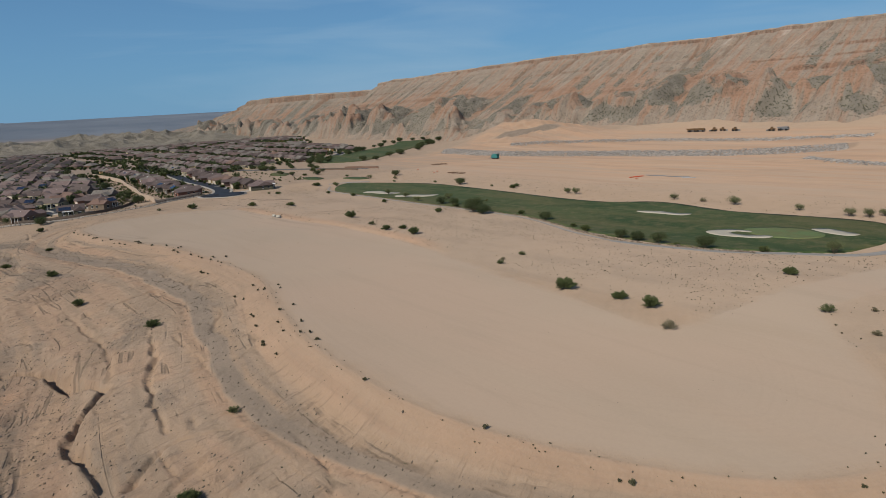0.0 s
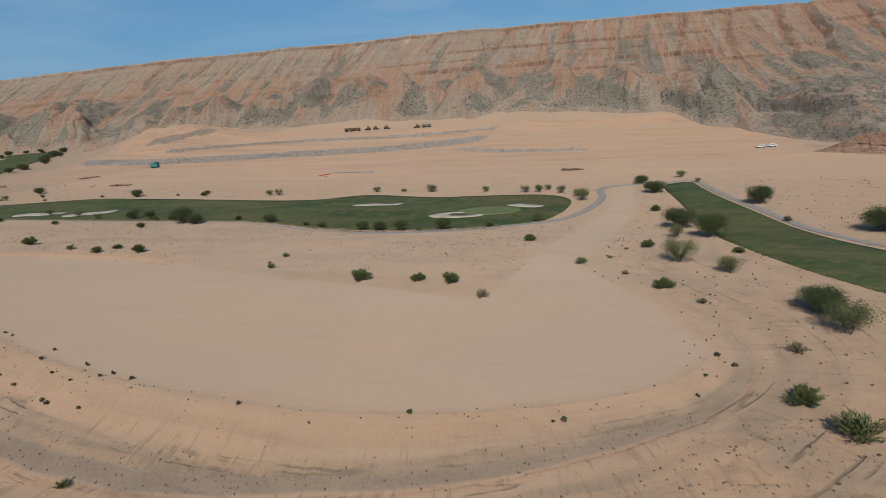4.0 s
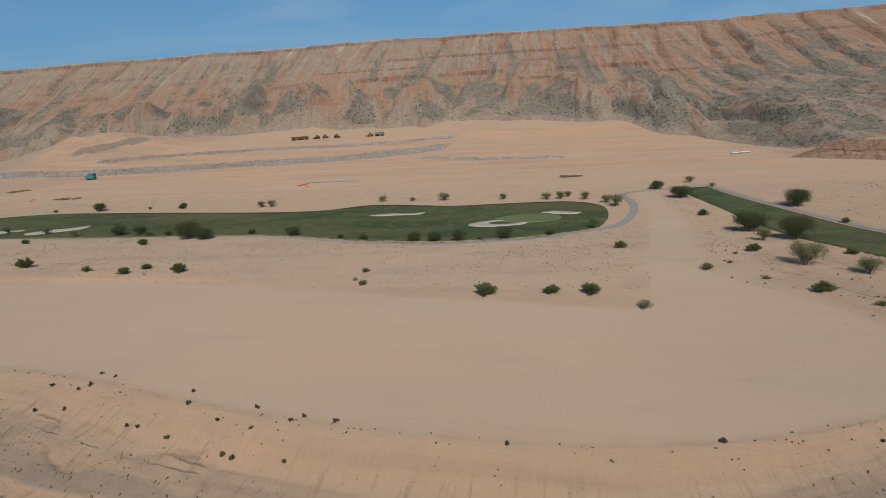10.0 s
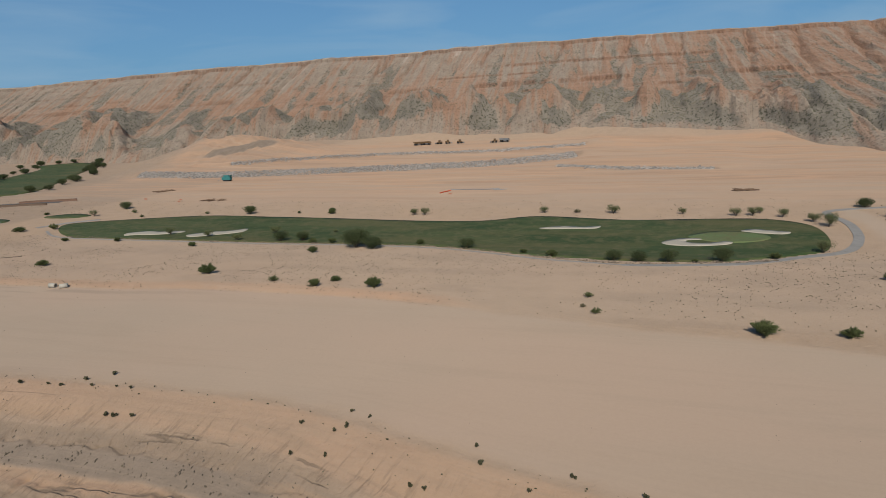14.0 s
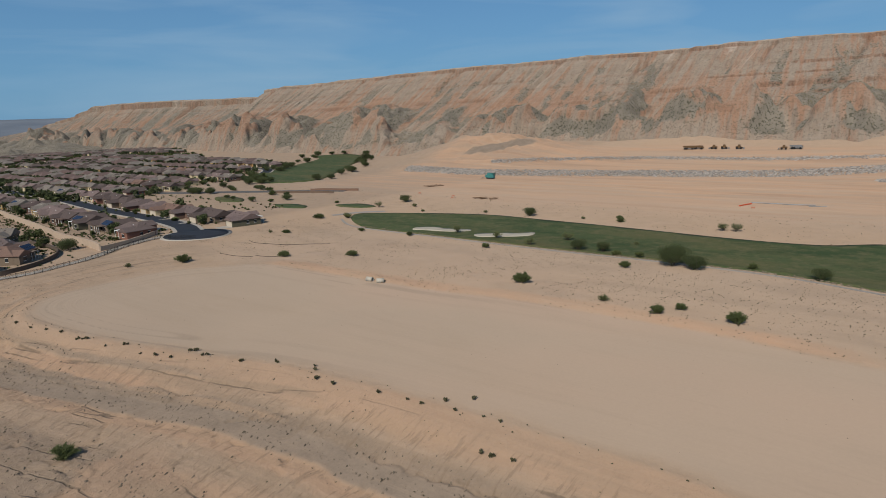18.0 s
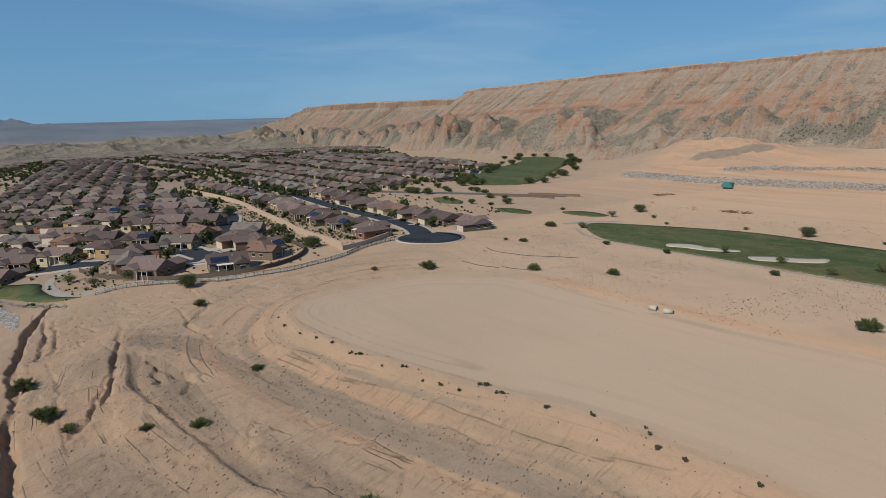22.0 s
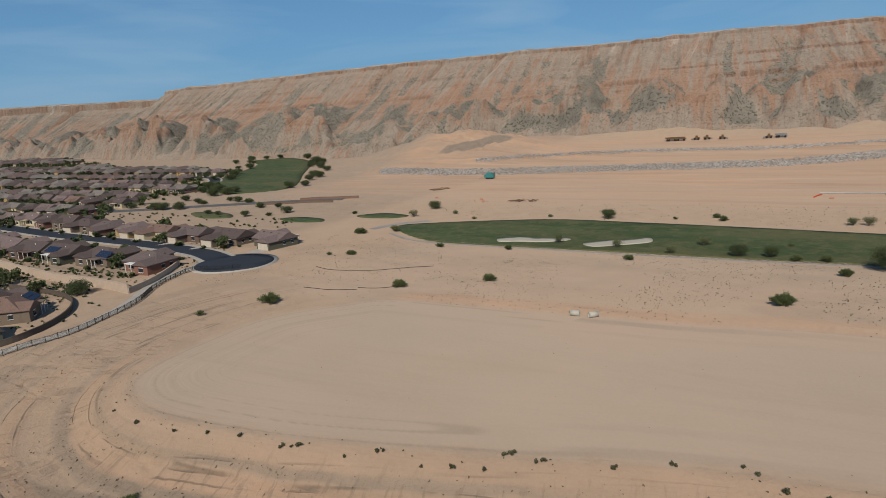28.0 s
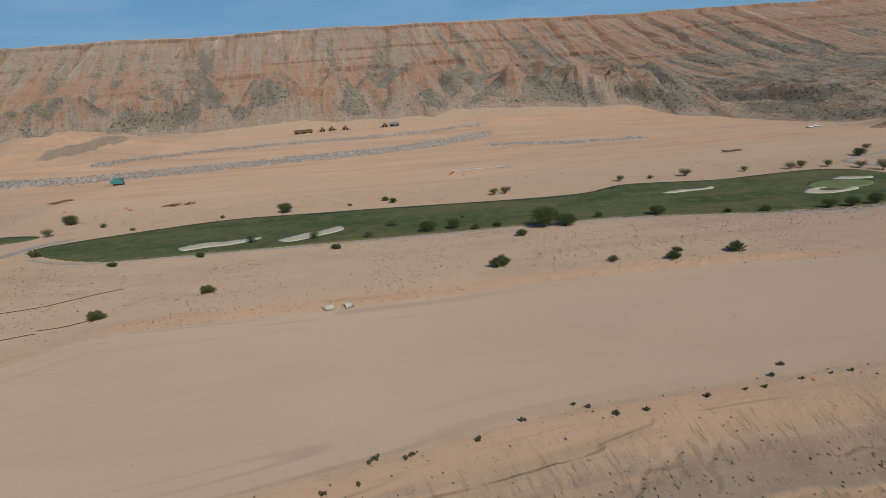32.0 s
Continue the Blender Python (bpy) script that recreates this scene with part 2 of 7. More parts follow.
def mesa_material():
    m, n, l, b = nodes("mesa_rock", 0.95)
    b.inputs["Diffuse Roughness"].default_value = 0.6
    at = n.new("ShaderNodeAttribute")
    at.attribute_name = "rock"
    sep = n.new("ShaderNodeSeparateColor")
    l.new(at.outputs["Color"], sep.inputs[0])
    grey, cliff, depth = sep.outputs[0], sep.outputs[1], sep.outputs[2]
    pos = n.new("ShaderNodeTexCoord").outputs["Object"]
    split = n.new("ShaderNodeSeparateXYZ")
    l.new(pos, split.inputs[0])
    down = n.new("ShaderNodeCombineXYZ")  # its first axis runs along the rim, square to the fall line
    l.new(math_node(n, l, "ADD", split.outputs[0], math_node(n, l, "MULTIPLY", split.outputs[1], 0.15)), down.inputs[0])
    l.new(split.outputs[1], down.inputs[1])
    l.new(split.outputs[2], down.inputs[2])
    down = down.outputs[0]
    # beds of rock lie level with the rim
    lay_at = n.new("ShaderNodeCombineXYZ")
    l.new(math_node(n, l, "MULTIPLY", split.outputs[0], 0.006), lay_at.inputs[0])
    l.new(math_node(n, l, "MULTIPLY", depth, 120.0), lay_at.inputs[2])
    beds = noise_node(n, l, 0.16, 5, 0.7, lay_at.outputs[0])
    seams = noise_node(n, l, 0.75, 3, 0.6, lay_at.outputs[0])
    wide, mid, fine = noise_node(n, l, 0.012, 5, 0.6, pos), noise_node(n, l, 0.07, 6, 0.65, pos), noise_node(n, l, 0.4, 5, 0.7, pos)
    falls = noise_node(n, l, 0.10, 5, 0.62, down, (1.0, 0.10, 0.08), 0.3)
    thin = noise_node(n, l, 0.34, 5, 0.65, down, (1.0, 0.12, 0.10), 0.4)
    red = mix(n, l, ramp(n, l, beds, 0.38, 0.62), (0.285, 0.170, 0.114), (0.350, 0.230, 0.160))
    red = mix(n, l, ramp(n, l, wide, 0.42, 0.62, 0, 0.5), red, (0.345, 0.202, 0.130))
    red = mix(n, l, ramp(n, l, seams, 0.58, 0.66, 0, 0.3), red, (0.19, 0.112, 0.078))
    pale = mix(n, l, ramp(n, l, mid, 0.35, 0.65), (0.262, 0.215, 0.168), (0.335, 0.28, 0.222))
    # red rock shows in one broad band, and higher up towards the east
    band = math_node(n, l, "MULTIPLY", ramp(n, l, depth, 0.28, 0.42), ramp(n, l, depth, 0.74, 0.58))
    bare = math_node(n, l, "MAXIMUM", band, math_node(n, l, "MULTIPLY", ramp(n, l, split.outputs[0], -190.0, 60.0), ramp(n, l, depth, 0.68, 0.5)))
    bare = ramp(n, l, bare, 0.0, 1.0, 0.08, -0.06)
    c = mix(n, l, ramp(n, l, math_node(n, l, "ADD", falls, bare), 0.44, 0.58, 0, 0.85), red, pale)
    c = mix(n, l, ramp(n, l, thin, 0.53, 0.66, 0, 0.45), c, (0.345, 0.285, 0.225))
    c = mix(n, l, ramp(n, l, thin, 0.34, 0.45, 0.4, 0.0), c, (0.20, 0.126, 0.09))
    # pale bands near the top
    c = mix(n, l, math_node(n, l, "MULTIPLY", ramp(n, l, depth, 0.03, 0.015), ramp(n, l, mid, 0.44, 0.56, 0, 0.7)), c, (0.47, 0.385, 0.30))
    chalk = math_node(n, l, "MULTIPLY", ramp(n, l, noise_node(n, l, 0.055, 4, 0.6, pos, (1.0, 0.06, 0.06), 0.6), 0.62, 0.68), ramp(n, l, depth, 0.4, 0.2))
    c = mix(n, l, math_node(n, l, "MULTIPLY", chalk, 0.6), c, (0.5, 0.43, 0.36))
    ash = mix(n, l, ramp(n, l, mid, 0.32, 0.66), (0.165, 0.145, 0.117), (0.250, 0.218, 0.174))
    ash = mix(n, l, ramp(n, l, wide, 0.5, 0.66, 0, 0.5), ash, (0.285, 0.243, 0.19))
    edge = math_node(n, l, "ADD", grey, math_node(n, l, "MULTIPLY", math_node(n, l, "SUBTRACT", fine, 0.5), 0.7))
    edge = math_node(n, l, "ADD", edge, math_node(n, l, "MULTIPLY", math_node(n, l, "SUBTRACT", thin, 0.5), 0.6))
    c = mix(n, l, ramp(n, l, edge, 0.34, 0.60), c, ash)
    c = mix(n, l, math_node(n, l, "MULTIPLY", cliff, ramp(n, l, fine, 0.35, 0.6, 0.3, 0.9)), c, mix(n, l, ramp(n, l, thin, 0.42, 0.58), (0.13, 0.066, 0.042), (0.30, 0.165, 0.105)))
    specks = noise_node(n, l, 0.42, 2, 0.65, pos)
    c = mix(n, l, math_node(n, l, "MULTIPLY", ramp(n, l, specks, 0.545, 0.60, 0, 0.85), ramp(n, l, grey, 0.0, 0.6, 0.3, 1.0)), c, (0.08, 0.075, 0.052))
    l.new(c, b.inputs["Base Color"])
    hh = math_node(n, l, "ADD", math_node(n, l, "MULTIPLY", mid, 0.6), math_node(n, l, "MULTIPLY", fine, 0.4))
    hh = math_node(n, l, "ADD", hh, math_node(n, l, "MULTIPLY", thin, 0.35))
    bump(n, l, b, hh, 1.0, 3.4)
    return m


def turf_material(name, a, c2):
    m, n, l, b = nodes(name, 0.9)
    wide, fine = noise_node(n, l, 0.045, 5, 0.6, None, (0.5, 1.3, 1), 0.8), noise_node(n, l, 2.2, 4, 0.7)
    c = mix(n, l, ramp(n, l, wide, 0.4, 0.62), a, c2)
    c = mix(n, l, ramp(n, l, noise_node(n, l, 0.03, 5, 0.65, None, (0.4, 1.5, 1)), 0.46, 0.62, 0, 0.75), c, (0.15, 0.128, 0.054))
    c = mix(n, l, ramp(n, l, noise_node(n, l, 0.22, 4, 0.7), 0.48, 0.66, 0, 0.7), c, (0.17, 0.145, 0.068))
    c = mix(n, l, ramp(n, l, noise_node(n, l, 0.5, 4, 0.7), 0.55, 0.7, 0, 0.4), c, tuple(v * 0.62 for v in a))
    c = mix(n, l, ramp(n, l, fine, 0.3, 0.7, 0, 0.35), c, tuple(v * 0.6 for v in a))
    l.new(c, b.inputs["Base Color"])
    bump(n, l, b, fine, 0.5, 0.06)
    return m


def tile_roof_material(name, colour):
    m, n, l, b = nodes(name, 0.85)
    info = n.new("ShaderNodeObjectInfo")
    uv = n.new("ShaderNodeUVMap").outputs[0]
    brick = n.new("ShaderNodeTexBrick")
    brick.inputs["Scale"].default_value, brick.inputs["Mortar Size"].default_value = 1.0, 0.02
    brick.inputs["Brick Width"].default_value, brick.inputs["Row Height"].default_value = 0.33, 0.36
    brick.inputs["Color1"].default_value, brick.inputs["Color2"].default_value = (0.62, 0.62, 0.62, 1), (1, 1, 1, 1)
    brick.inputs["Mortar"].default_value = (0.25, 0.25, 0.25, 1)
    l.new(uv, brick.inputs["Vector"])
    blot = noise_node(n, l, 0.5, 4)
    own = info.outputs["Random"]
    other = mix(n, l, ramp(n, l, own, 0.5, 0.58), colour, (0.235, 0.203, 0.172))
    other = mix(n, l, ramp(n, l, own, 0.72, 0.76), other, (0.125, 0.092, 0.082))
    other = mix(n, l, ramp(n, l, own, 0.955, 0.96), other, (0.24, 0.15, 0.115))
    c = mix(n, l, ramp(n, l, blot, 0.35, 0.65, 0.2, 0.0), other, (0.1, 0.08, 0.07))
    c = mix(n, l, 0.45, c, brick.outputs[0], "MULTIPLY")
    l.new(c, b.inputs["Base Color"])
    bump(n, l, b, brick.outputs[1], 0.4, -0.05)
    return m


def leaf_material(name, a, c2):
    m, n, l, b = nodes(name, 0.75)
    g = n.new("ShaderNodeNewGeometry")
    info = n.new("ShaderNodeObjectInfo")
    f = math_node(n, l, "ADD", math_node(n, l, "MULTIPLY", g.outputs["Random Per Island"], 0.7), math_node(n, l, "MULTIPLY", info.outputs["Random"], 0.3))
    l.new(mix(n, l, f, a, c2), b.inputs["Base Color"])
    return m


SOIL, MESA = soil_material(), mesa_material()
FAIRWAY = turf_material("fairway_turf", (0.047, 0.076, 0.025), (0.092, 0.112, 0.042))
GREEN = turf_material("putting_green_turf", (0.14, 0.19, 0.075), (0.165, 0.21, 0.088))
LAWN = turf_material("lawn_turf", (0.05, 0.082, 0.028), (0.07, 0.1, 0.038))
BUNKER = plain("bunker_sand", (0.45, 0.4, 0.315), 0.95, 0.07, 0.3, 0, 0.04)
ASPHALT = plain("fresh_asphalt", (0.032, 0.036, 0.045), 0.8, 0.14, 0.2, 0, 0.01)
OLD_ASPHALT = plain("worn_asphalt", (0.12, 0.115, 0.11), 0.9, 0.18, 0.2)
CONCRETE = plain("concrete", (0.40, 0.36, 0.31), 0.9, 0.12, 0.4, 0, 0.01)
CART_PATH = plain("cart_path_concrete", (0.31, 0.285, 0.255), 0.9, 0.14, 0.3)
BLOCK_WALL = plain("tan_block_wall", (0.47, 0.36, 0.27), 0.9, 0.1, 0.8, 0, 0.02)
LIGHT_ROCK = leaf_material("riprap_stone", (0.13, 0.115, 0.105), (0.50, 0.45, 0.40))
FENCE = plain("black_fence_paint", (0.03, 0.028, 0.026), 0.6, 0.1, 2.0)
BARK = plain("bark", (0.13, 0.1, 0.075), 0.95, 0.25, 2.0)
LEAF_DARK = leaf_material("mesquite_leaves", (0.045, 0.062, 0.022), (0.13, 0.148, 0.055))
LEAF_TREE = leaf_material("mesquite_tree_leaves", (0.030, 0.045, 0.018), (0.098, 0.115, 0.044))
LEAF_PALE = leaf_material("palo_verde_leaves", (0.07, 0.088, 0.036), (0.15, 0.16, 0.066))
LEAF_DRY = leaf_material("dry_brush", (0.13, 0.115, 0.065), (0.24, 0.2, 0.125))
LEAF_BANK = leaf_material("bank_bush_leaves", (0.05, 0.05, 0.027), (0.125, 0.115, 0.06))
# clod tone is darkened to take in the clods' own small shadows
CLOD = leaf_material("dark_clods", (0.10, 0.08, 0.058), (0.27, 0.21, 0.155))
TUFT = leaf_material("small_brush", (0.09, 0.085, 0.05), (0.24, 0.2, 0.13))

# ---- builders ----
def mesh_of(name, verts, faces, material=None, shade=False):
    me = bpy.data.meshes.new(name)
    me.from_pydata([tuple(v) for v in verts], [], faces)
    if material:
        me.materials.append(material)
    if shade:
        me.polygons.foreach_set("use_smooth", [True] * len(me.polygons))
    return me


def thing(name, label, category, group="", kind="", at=(0, 0, 0), turn=0.0):
    ob = new(name)
    ob.matrix_basis = pose(*at, 0, 0, turn)
    return tagged(ob, label, category, group, kind)


def part(name, data, parent, material=None, label="", at=None):
    """One mesh under a thing or a part. data: a bmesh or a mesh."""
    if isinstance(data, bmesh.types.BMesh):
        me = bpy.data.meshes.new(name)
        data.to_mesh(me)
        data.free()
    else:
        me = data
    if material and not me.materials:
        me.materials.append(material)
    ob = new(name, me)
    ob.parent = parent
    if at:
        ob.matrix_basis = Matrix.Translation(at) if len(at) == 3 else pose(*at)
    return tagged(ob, label)


def box(bm, x0, y0, z0, x1, y1, z1):
    v = [bm.verts.new(p) for p in ((x0, y0, z0), (x1, y0, z0), (x1, y1, z0), (x0, y1, z0), (x0, y0, z1), (x1, y0, z1), (x1, y1, z1), (x0, y1, z1))]
    for f in ((3, 2, 1, 0), (4, 5, 6, 7), (0, 1, 5, 4), (1, 2, 6, 5), (2, 3, 7, 6), (3, 0, 4, 7)):
        bm.faces.new([v[i] for i in f])
    return bm


def boxed(*sizes):
    bm = bmesh.new()
    for s in sizes:
        box(bm, *s)
    return bm


def tube(bm, a, b, r0, r1, sides=6):
    a, b = Vector(a), Vector(b)
    turn = (b - a).to_track_quat("Z", "Y").to_matrix()
    rings = []
    for p, r in ((a, r0), (b, r1)):
        rings.append([bm.verts.new(p + turn @ Vector((r * math.cos(2 * math.pi * i / sides), r * math.sin(2 * math.pi * i / sides), 0))) for i in range(sides)])
    for i in range(sides):
        bm.faces.new((rings[0][i], rings[0][(i + 1) % sides], rings[1][(i + 1) % sides], rings[1][i]))
    bm.faces.new(rings[1])
    bm.faces.new(rings[0][::-1])
    return bm


SUNK = []


def drape(name, outline, lift, step, material, holes=(), skirt=0.6, sink=True):
    """A sheet of ground cover with a thick edge, laid on the land inside an outline."""
    from mathutils import geometry
    arr = np.array(outline)
    lo, hi = arr.min(0), arr.max(0)
    gx, gy = np.meshgrid(np.arange(lo[0] + step / 2, hi[0], step), np.arange(lo[1] + step / 2, hi[1], step))
    gx, gy = gx.ravel(), gy.ravel()
    keep = inside(list(outline), gx, gy)
    keep[keep] = along(list(outline) + [outline[0]], gx[keep], gy[keep])[0] > step * 0.45
    pts = [Vector(p) for p in outline] + [Vector(p) for p in zip(gx[keep], gy[keep])]
    k = len(outline)
    got, _, faces, *_ = geometry.delaunay_2d_cdt(pts, [(i, (i + 1) % k) for i in range(k)], [], 1, 1e-4)
    xs, ys = np.array([p.x for p in got]), np.array([p.y for p in got])
    zs = lay(xs, ys)[0] + lift
    verts = [tuple(v) for v in zip(xs, ys, zs)]
    edges = {}
    for f in faces:
        for a, b in zip(f, f[1:] + f[:1]):
            edges[(a, b)] = edges.get((a, b), 0) + 1
    low, faces = {}, [tuple(f) for f in faces]
    for a, b in list(edges):
        if (b, a) not in edges:
            for c in (a, b):
                if c not in low:
                    low[c] = len(verts)
                    verts.append((verts[c][0], verts[c][1], verts[c][2] - skirt))
            faces.append((a, low[a], low[b], b))
    if sink:
        SUNK.append(list(outline))
    return mesh_of(name, verts, faces, material, True)


def ribbon(line, width, lift, depth, material, name, cross=0.0):
    """A strip of paving along a line, with thickness."""
    verts, faces = [], []
    pts = [Vector((*p, 0)) for p in line]
    xy = []
    for i, p in enumerate(pts):
        d = (pts[min(i + 1, len(pts) - 1)] - pts[max(i - 1, 0)]).normalized()
        side = Vector((-d.y, d.x, 0)) * width / 2
        xy.append((p + side, p - side))
    zs = lay(np.array([q.x for pair in xy for q in pair]), np.array([q.y for pair in xy for q in pair]))[0]
    for i, (a, b) in enumerate(xy):
        za, zb = zs[2 * i] + lift, zs[2 * i + 1] + lift
        verts += [(a.x, a.y, za), (b.x, b.y, zb), (a.x, a.y, za - depth), (b.x, b.y, zb - depth)]
        if i:
            o, q = 4 * (i - 1), 4 * i
            faces += [(o, o + 1, q + 1, q), (o + 2, o, q, q + 2), (o + 1, o + 3, q + 3, q + 1)]
    k = 4 * (len(xy) - 1)
    faces += [(0, 2, 3, 1), (k, k + 1, k + 3, k + 2)]
    return mesh_of(name, verts, faces, material)


def grow(start, first, step, end):
    out, v = [], start
    while abs(v) < abs(end):
        out.append(v)
        v += first
        first *= step
    return out + [end]
# ---- the lie of the land ----
def lattice(ix, iy, seed):
    h = (ix.astype(np.int64) * 374761393 + iy.astype(np.int64) * 668265263 + seed * 974711) & 0xFFFFFFFF
    h = ((h ^ (h >> 13)) * 1274126177) & 0xFFFFFFFF
    return ((h ^ (h >> 16)) & 0xFFFFFF) / float(0xFFFFFF)


def vnoise(x, y, seed=0):
    """Smooth noise from 0 to 1 over arrays."""
    ix, iy = np.floor(x), np.floor(y)
    fx, fy = x - ix, y - iy
    fx, fy = fx * fx * fx * (fx * (fx * 6 - 15) + 10), fy * fy * fy * (fy * (fy * 6 - 15) + 10)
    a, b = lattice(ix, iy, seed), lattice(ix + 1, iy, seed)
    c, d = lattice(ix, iy + 1, seed), lattice(ix + 1, iy + 1, seed)
    return (a * (1 - fx) + b * fx) * (1 - fy) + (c * (1 - fx) + d * fx) * fy


def fbm(x, y, octaves=4, seed=0):
    total, amp, norm = 0, 1.0, 0.0
    for o in range(octaves):
        total, norm = total + amp * vnoise(x * 2**o + 17.3 * o, y * 2**o - 9.1 * o, seed + o), norm + amp
        amp *= 0.5
    return total / norm


def ridged(x, y, octaves=3, seed=0):
    total, amp, norm = 0, 1.0, 0.0
    for o in range(octaves):
        n = vnoise(x * 2**o + 5.7 * o, y * 2**o + 3.3 * o, seed + 7 * o)
        total, norm = total + amp * (1 - np.abs(2 * n - 1)), norm + amp
        amp *= 0.5
    return total / norm


def smooth(a, b, v):
    t = np.clip((v - a) / (b - a), 0, 1)
    return t * t * (3 - 2 * t)


def along(line, x, y):
    """Distance to a polyline, the length along it of the nearest place, and the side (positive: right of its way)."""
    best, where, side, run = np.full(np.shape(x), 1e9), np.zeros(np.shape(x)), np.ones(np.shape(x)), 0.0
    for (ax, ay), (bx, by) in zip(line, line[1:]):
        dx, dy = bx - ax, by - ay
        size = math.hypot(dx, dy)
        if size < 1e-6:
            continue
        t = np.clip(((x - ax) * dx + (y - ay) * dy) / size**2, 0, 1)
        d = np.hypot(x - ax - t * dx, y - ay - t * dy)
        s = np.where(dx * (y - ay) - dy * (x - ax) < 0, 1.0, -1.0)
        near = d < best
        best, where, side = np.where(near, d, best), np.where(near, run + t * size, where), np.where(near, s, side)
        run += size
    return best, where, side


def inside(poly, x, y):
    odd = np.zeros(np.shape(x), bool)
    for (ax, ay), (bx, by) in zip(poly, poly[1:] + poly[:1]):
        if ay != by:
            odd ^= ((ay > y) != (by > y)) & (x < (bx - ax) * (y - ay) / (by - ay) + ax)
    return odd


def spline(pts, n=8, closed=False):
    """A smooth line through places."""
    p = [Vector((*q, 0)) for q in pts]
    out, k = [], len(p)
    for i in range(k if closed else k - 1):
        a, b, c, d = (p[j % k] if closed else p[min(max(j, 0), k - 1)] for j in (i - 1, i, i + 1, i + 2))
        for s in range(n):
            t = s / n
            q = 0.5 * (2 * b + (c - a) * t + (2 * a - 5 * b + 4 * c - d) * t * t + (3 * b - a - 3 * c + d) * t**3)
            out.append((q.x, q.y))
    return out if closed else out + [tuple(p[-1][:2])]


# The graded field: its outer edge from the west round the south to the east, then the neck to the north and the far edge.
EDGE = spline([(-196, -2), (-209, -17), (-212, -34), (-211, -50), (-205, -61), (-190, -67), (-163, -65), (-128, -57), (-97, -49),
               (-50, -46), (-20, -47), (15, -56), (43, -61), (75, -62), (99, -56), (118, -45), (126, -33), (125, -22), (118, -8), (104, 9), (98, 20), (99, 40)], 5)
PAD = EDGE + spline([(99, 40), (104, 93), (101, 138), (97, 155), (91, 150), (94, 109), (89, 53), (86, 17), (84, -6), (75, -10), (51, -5), (23, -2),
                     (-30, 7), (-84, 9), (-115, 6), (-154, 5), (-187, 4), (-196, -2)], 4)
ROCK_LINES = [(spline([(-400, 304), (-355, 301), (-311, 302), (-260, 314), (-207, 329), (-160, 338), (-118, 348), (-80, 368), (-46, 391)], 3), 7.0),
              (spline([(-328, 333), (-285, 364), (-235, 393), (-190, 402), (-139, 405), (-90, 415), (-44, 428)], 3), 3.4),
              (spline([(-50, 344), (-44, 330), (-34, 320), (-19, 314), (15, 310), (52, 308)], 3), 4.0)]
GULLIES = [  # line, width, depth
    (spline([(-31, -111), (-23, -103), (-7, -99), (5, -95), (9, -94.5), (13, -98), (16.5, -101), (21, -103), (26, -103.3), (34, -102.4), (42, -102), (49, -102), (58, -105)], 4), 1.3, 2.4),
    (spline([(-15, -80), (0, -82), (16, -87), (30, -89.5), (41, -90)], 4), 0.75, 0.8),
    (spline([(51, -81), (47, -88), (47, -93), (52, -98.5)], 4), 0.7, 0.7),
    (spline([(55, -85), (56, -89.5), (57.5, -93.5), (60, -97)], 4), 0.65, 0.6),
    (spline([(64, -80), (66, -84), (67, -89)], 4), 0.6, 0.5),
    (spline([(71, -79), (70.4, -83), (71, -88)], 4), 0.6, 0.5),
    (spline([(-49, -82), (-52.5, -75), (-52.6, -69)], 4), 0.6, 0.4),
    (spline([(-18, -64), (-8, -63.6), (-3, -67.5), (2, -69)], 4), 0.6, 0.5),
    (spline([(-56, -92), (-28, -90), (-8, -90.5), (5, -93)], 4), 0.8, 0.6),
    (spline([(-290, -115), (-271, -122), (-255, -125.5), (-245, -127), (-229, -129), (-218, -129), (-205, -129), (-197, -131), (-184, -131), (-170, -131), (-150, -135)], 4), 1.5, 2.3),
    (spline([(-236, -102), (-229, -104), (-215, -107), (-201.5, -109.5), (-189, -112.6), (-186, -115.6), (-182, -117), (-178, -120)], 4), 0.9, 1.2),
    (spline([(-206, -110), (-200, -111.5), (-191, -114), (-186, -116)], 4), 0.6, 0.7),
    (spline([(-272, -119), (-250, -120.5), (-234, -123.5)], 4), 0.7, 0.8),
    (spline([(-266, -117), (-247, -117.5), (-236, -119.5)], 4), 0.6, 0.6),
    (spline([(-214, -102), (-204, -100), (-195, -101), (-186, -101)], 4), 0.8, 1.0),
    (spline([(-204, -100), (-190, -98), (-182, -96), (-177, -99)], 4), 0.8, 0.9),
    (spline([(-232, -80), (-227, -84), (-224, -87), (-212, -86)], 4), 0.8, 0.9),
    (spline([(-255, -111), (-250, -109), (-244, -108)], 4), 0.8, 0.8),
    (spline([(-86, -60), (-89, -61.5), (-92, -62.5), (-94, -65.5), (-97, -68)], 4), 0.6, 0.5),
    (spline([(-80, -59), (-83, -62), (-84, -66)], 4), 0.6, 0.5),
    (spline([(-228, -83), (-231, -79.5), (-236, -78)], 4), 0.6, 0.5),
    (spline([(-150, -92), (-146, -95), (-141, -96)], 4), 0.5, 0.5),
    (spline([(-66, -62.6), (-61, -61.6), (-57, -62.4), (-53, -60.4), (-49, -61), (-46, -59.8), (-42, -60.8), (-38, -60)], 3), 0.5, 0.45),
    (spline([(-112, -95), (-110.5, -93), (-106.5, -91)], 4), 0.6, 0.7),
]
CART_TRACK = spline([(-223, -100), (-206, -91), (-182, -87), (-158, -83), (-138, -79), (-122, -76)], 4)
HEAP = (-349, 378, 36, 13)  # a grey gravel patch high on the orange slope
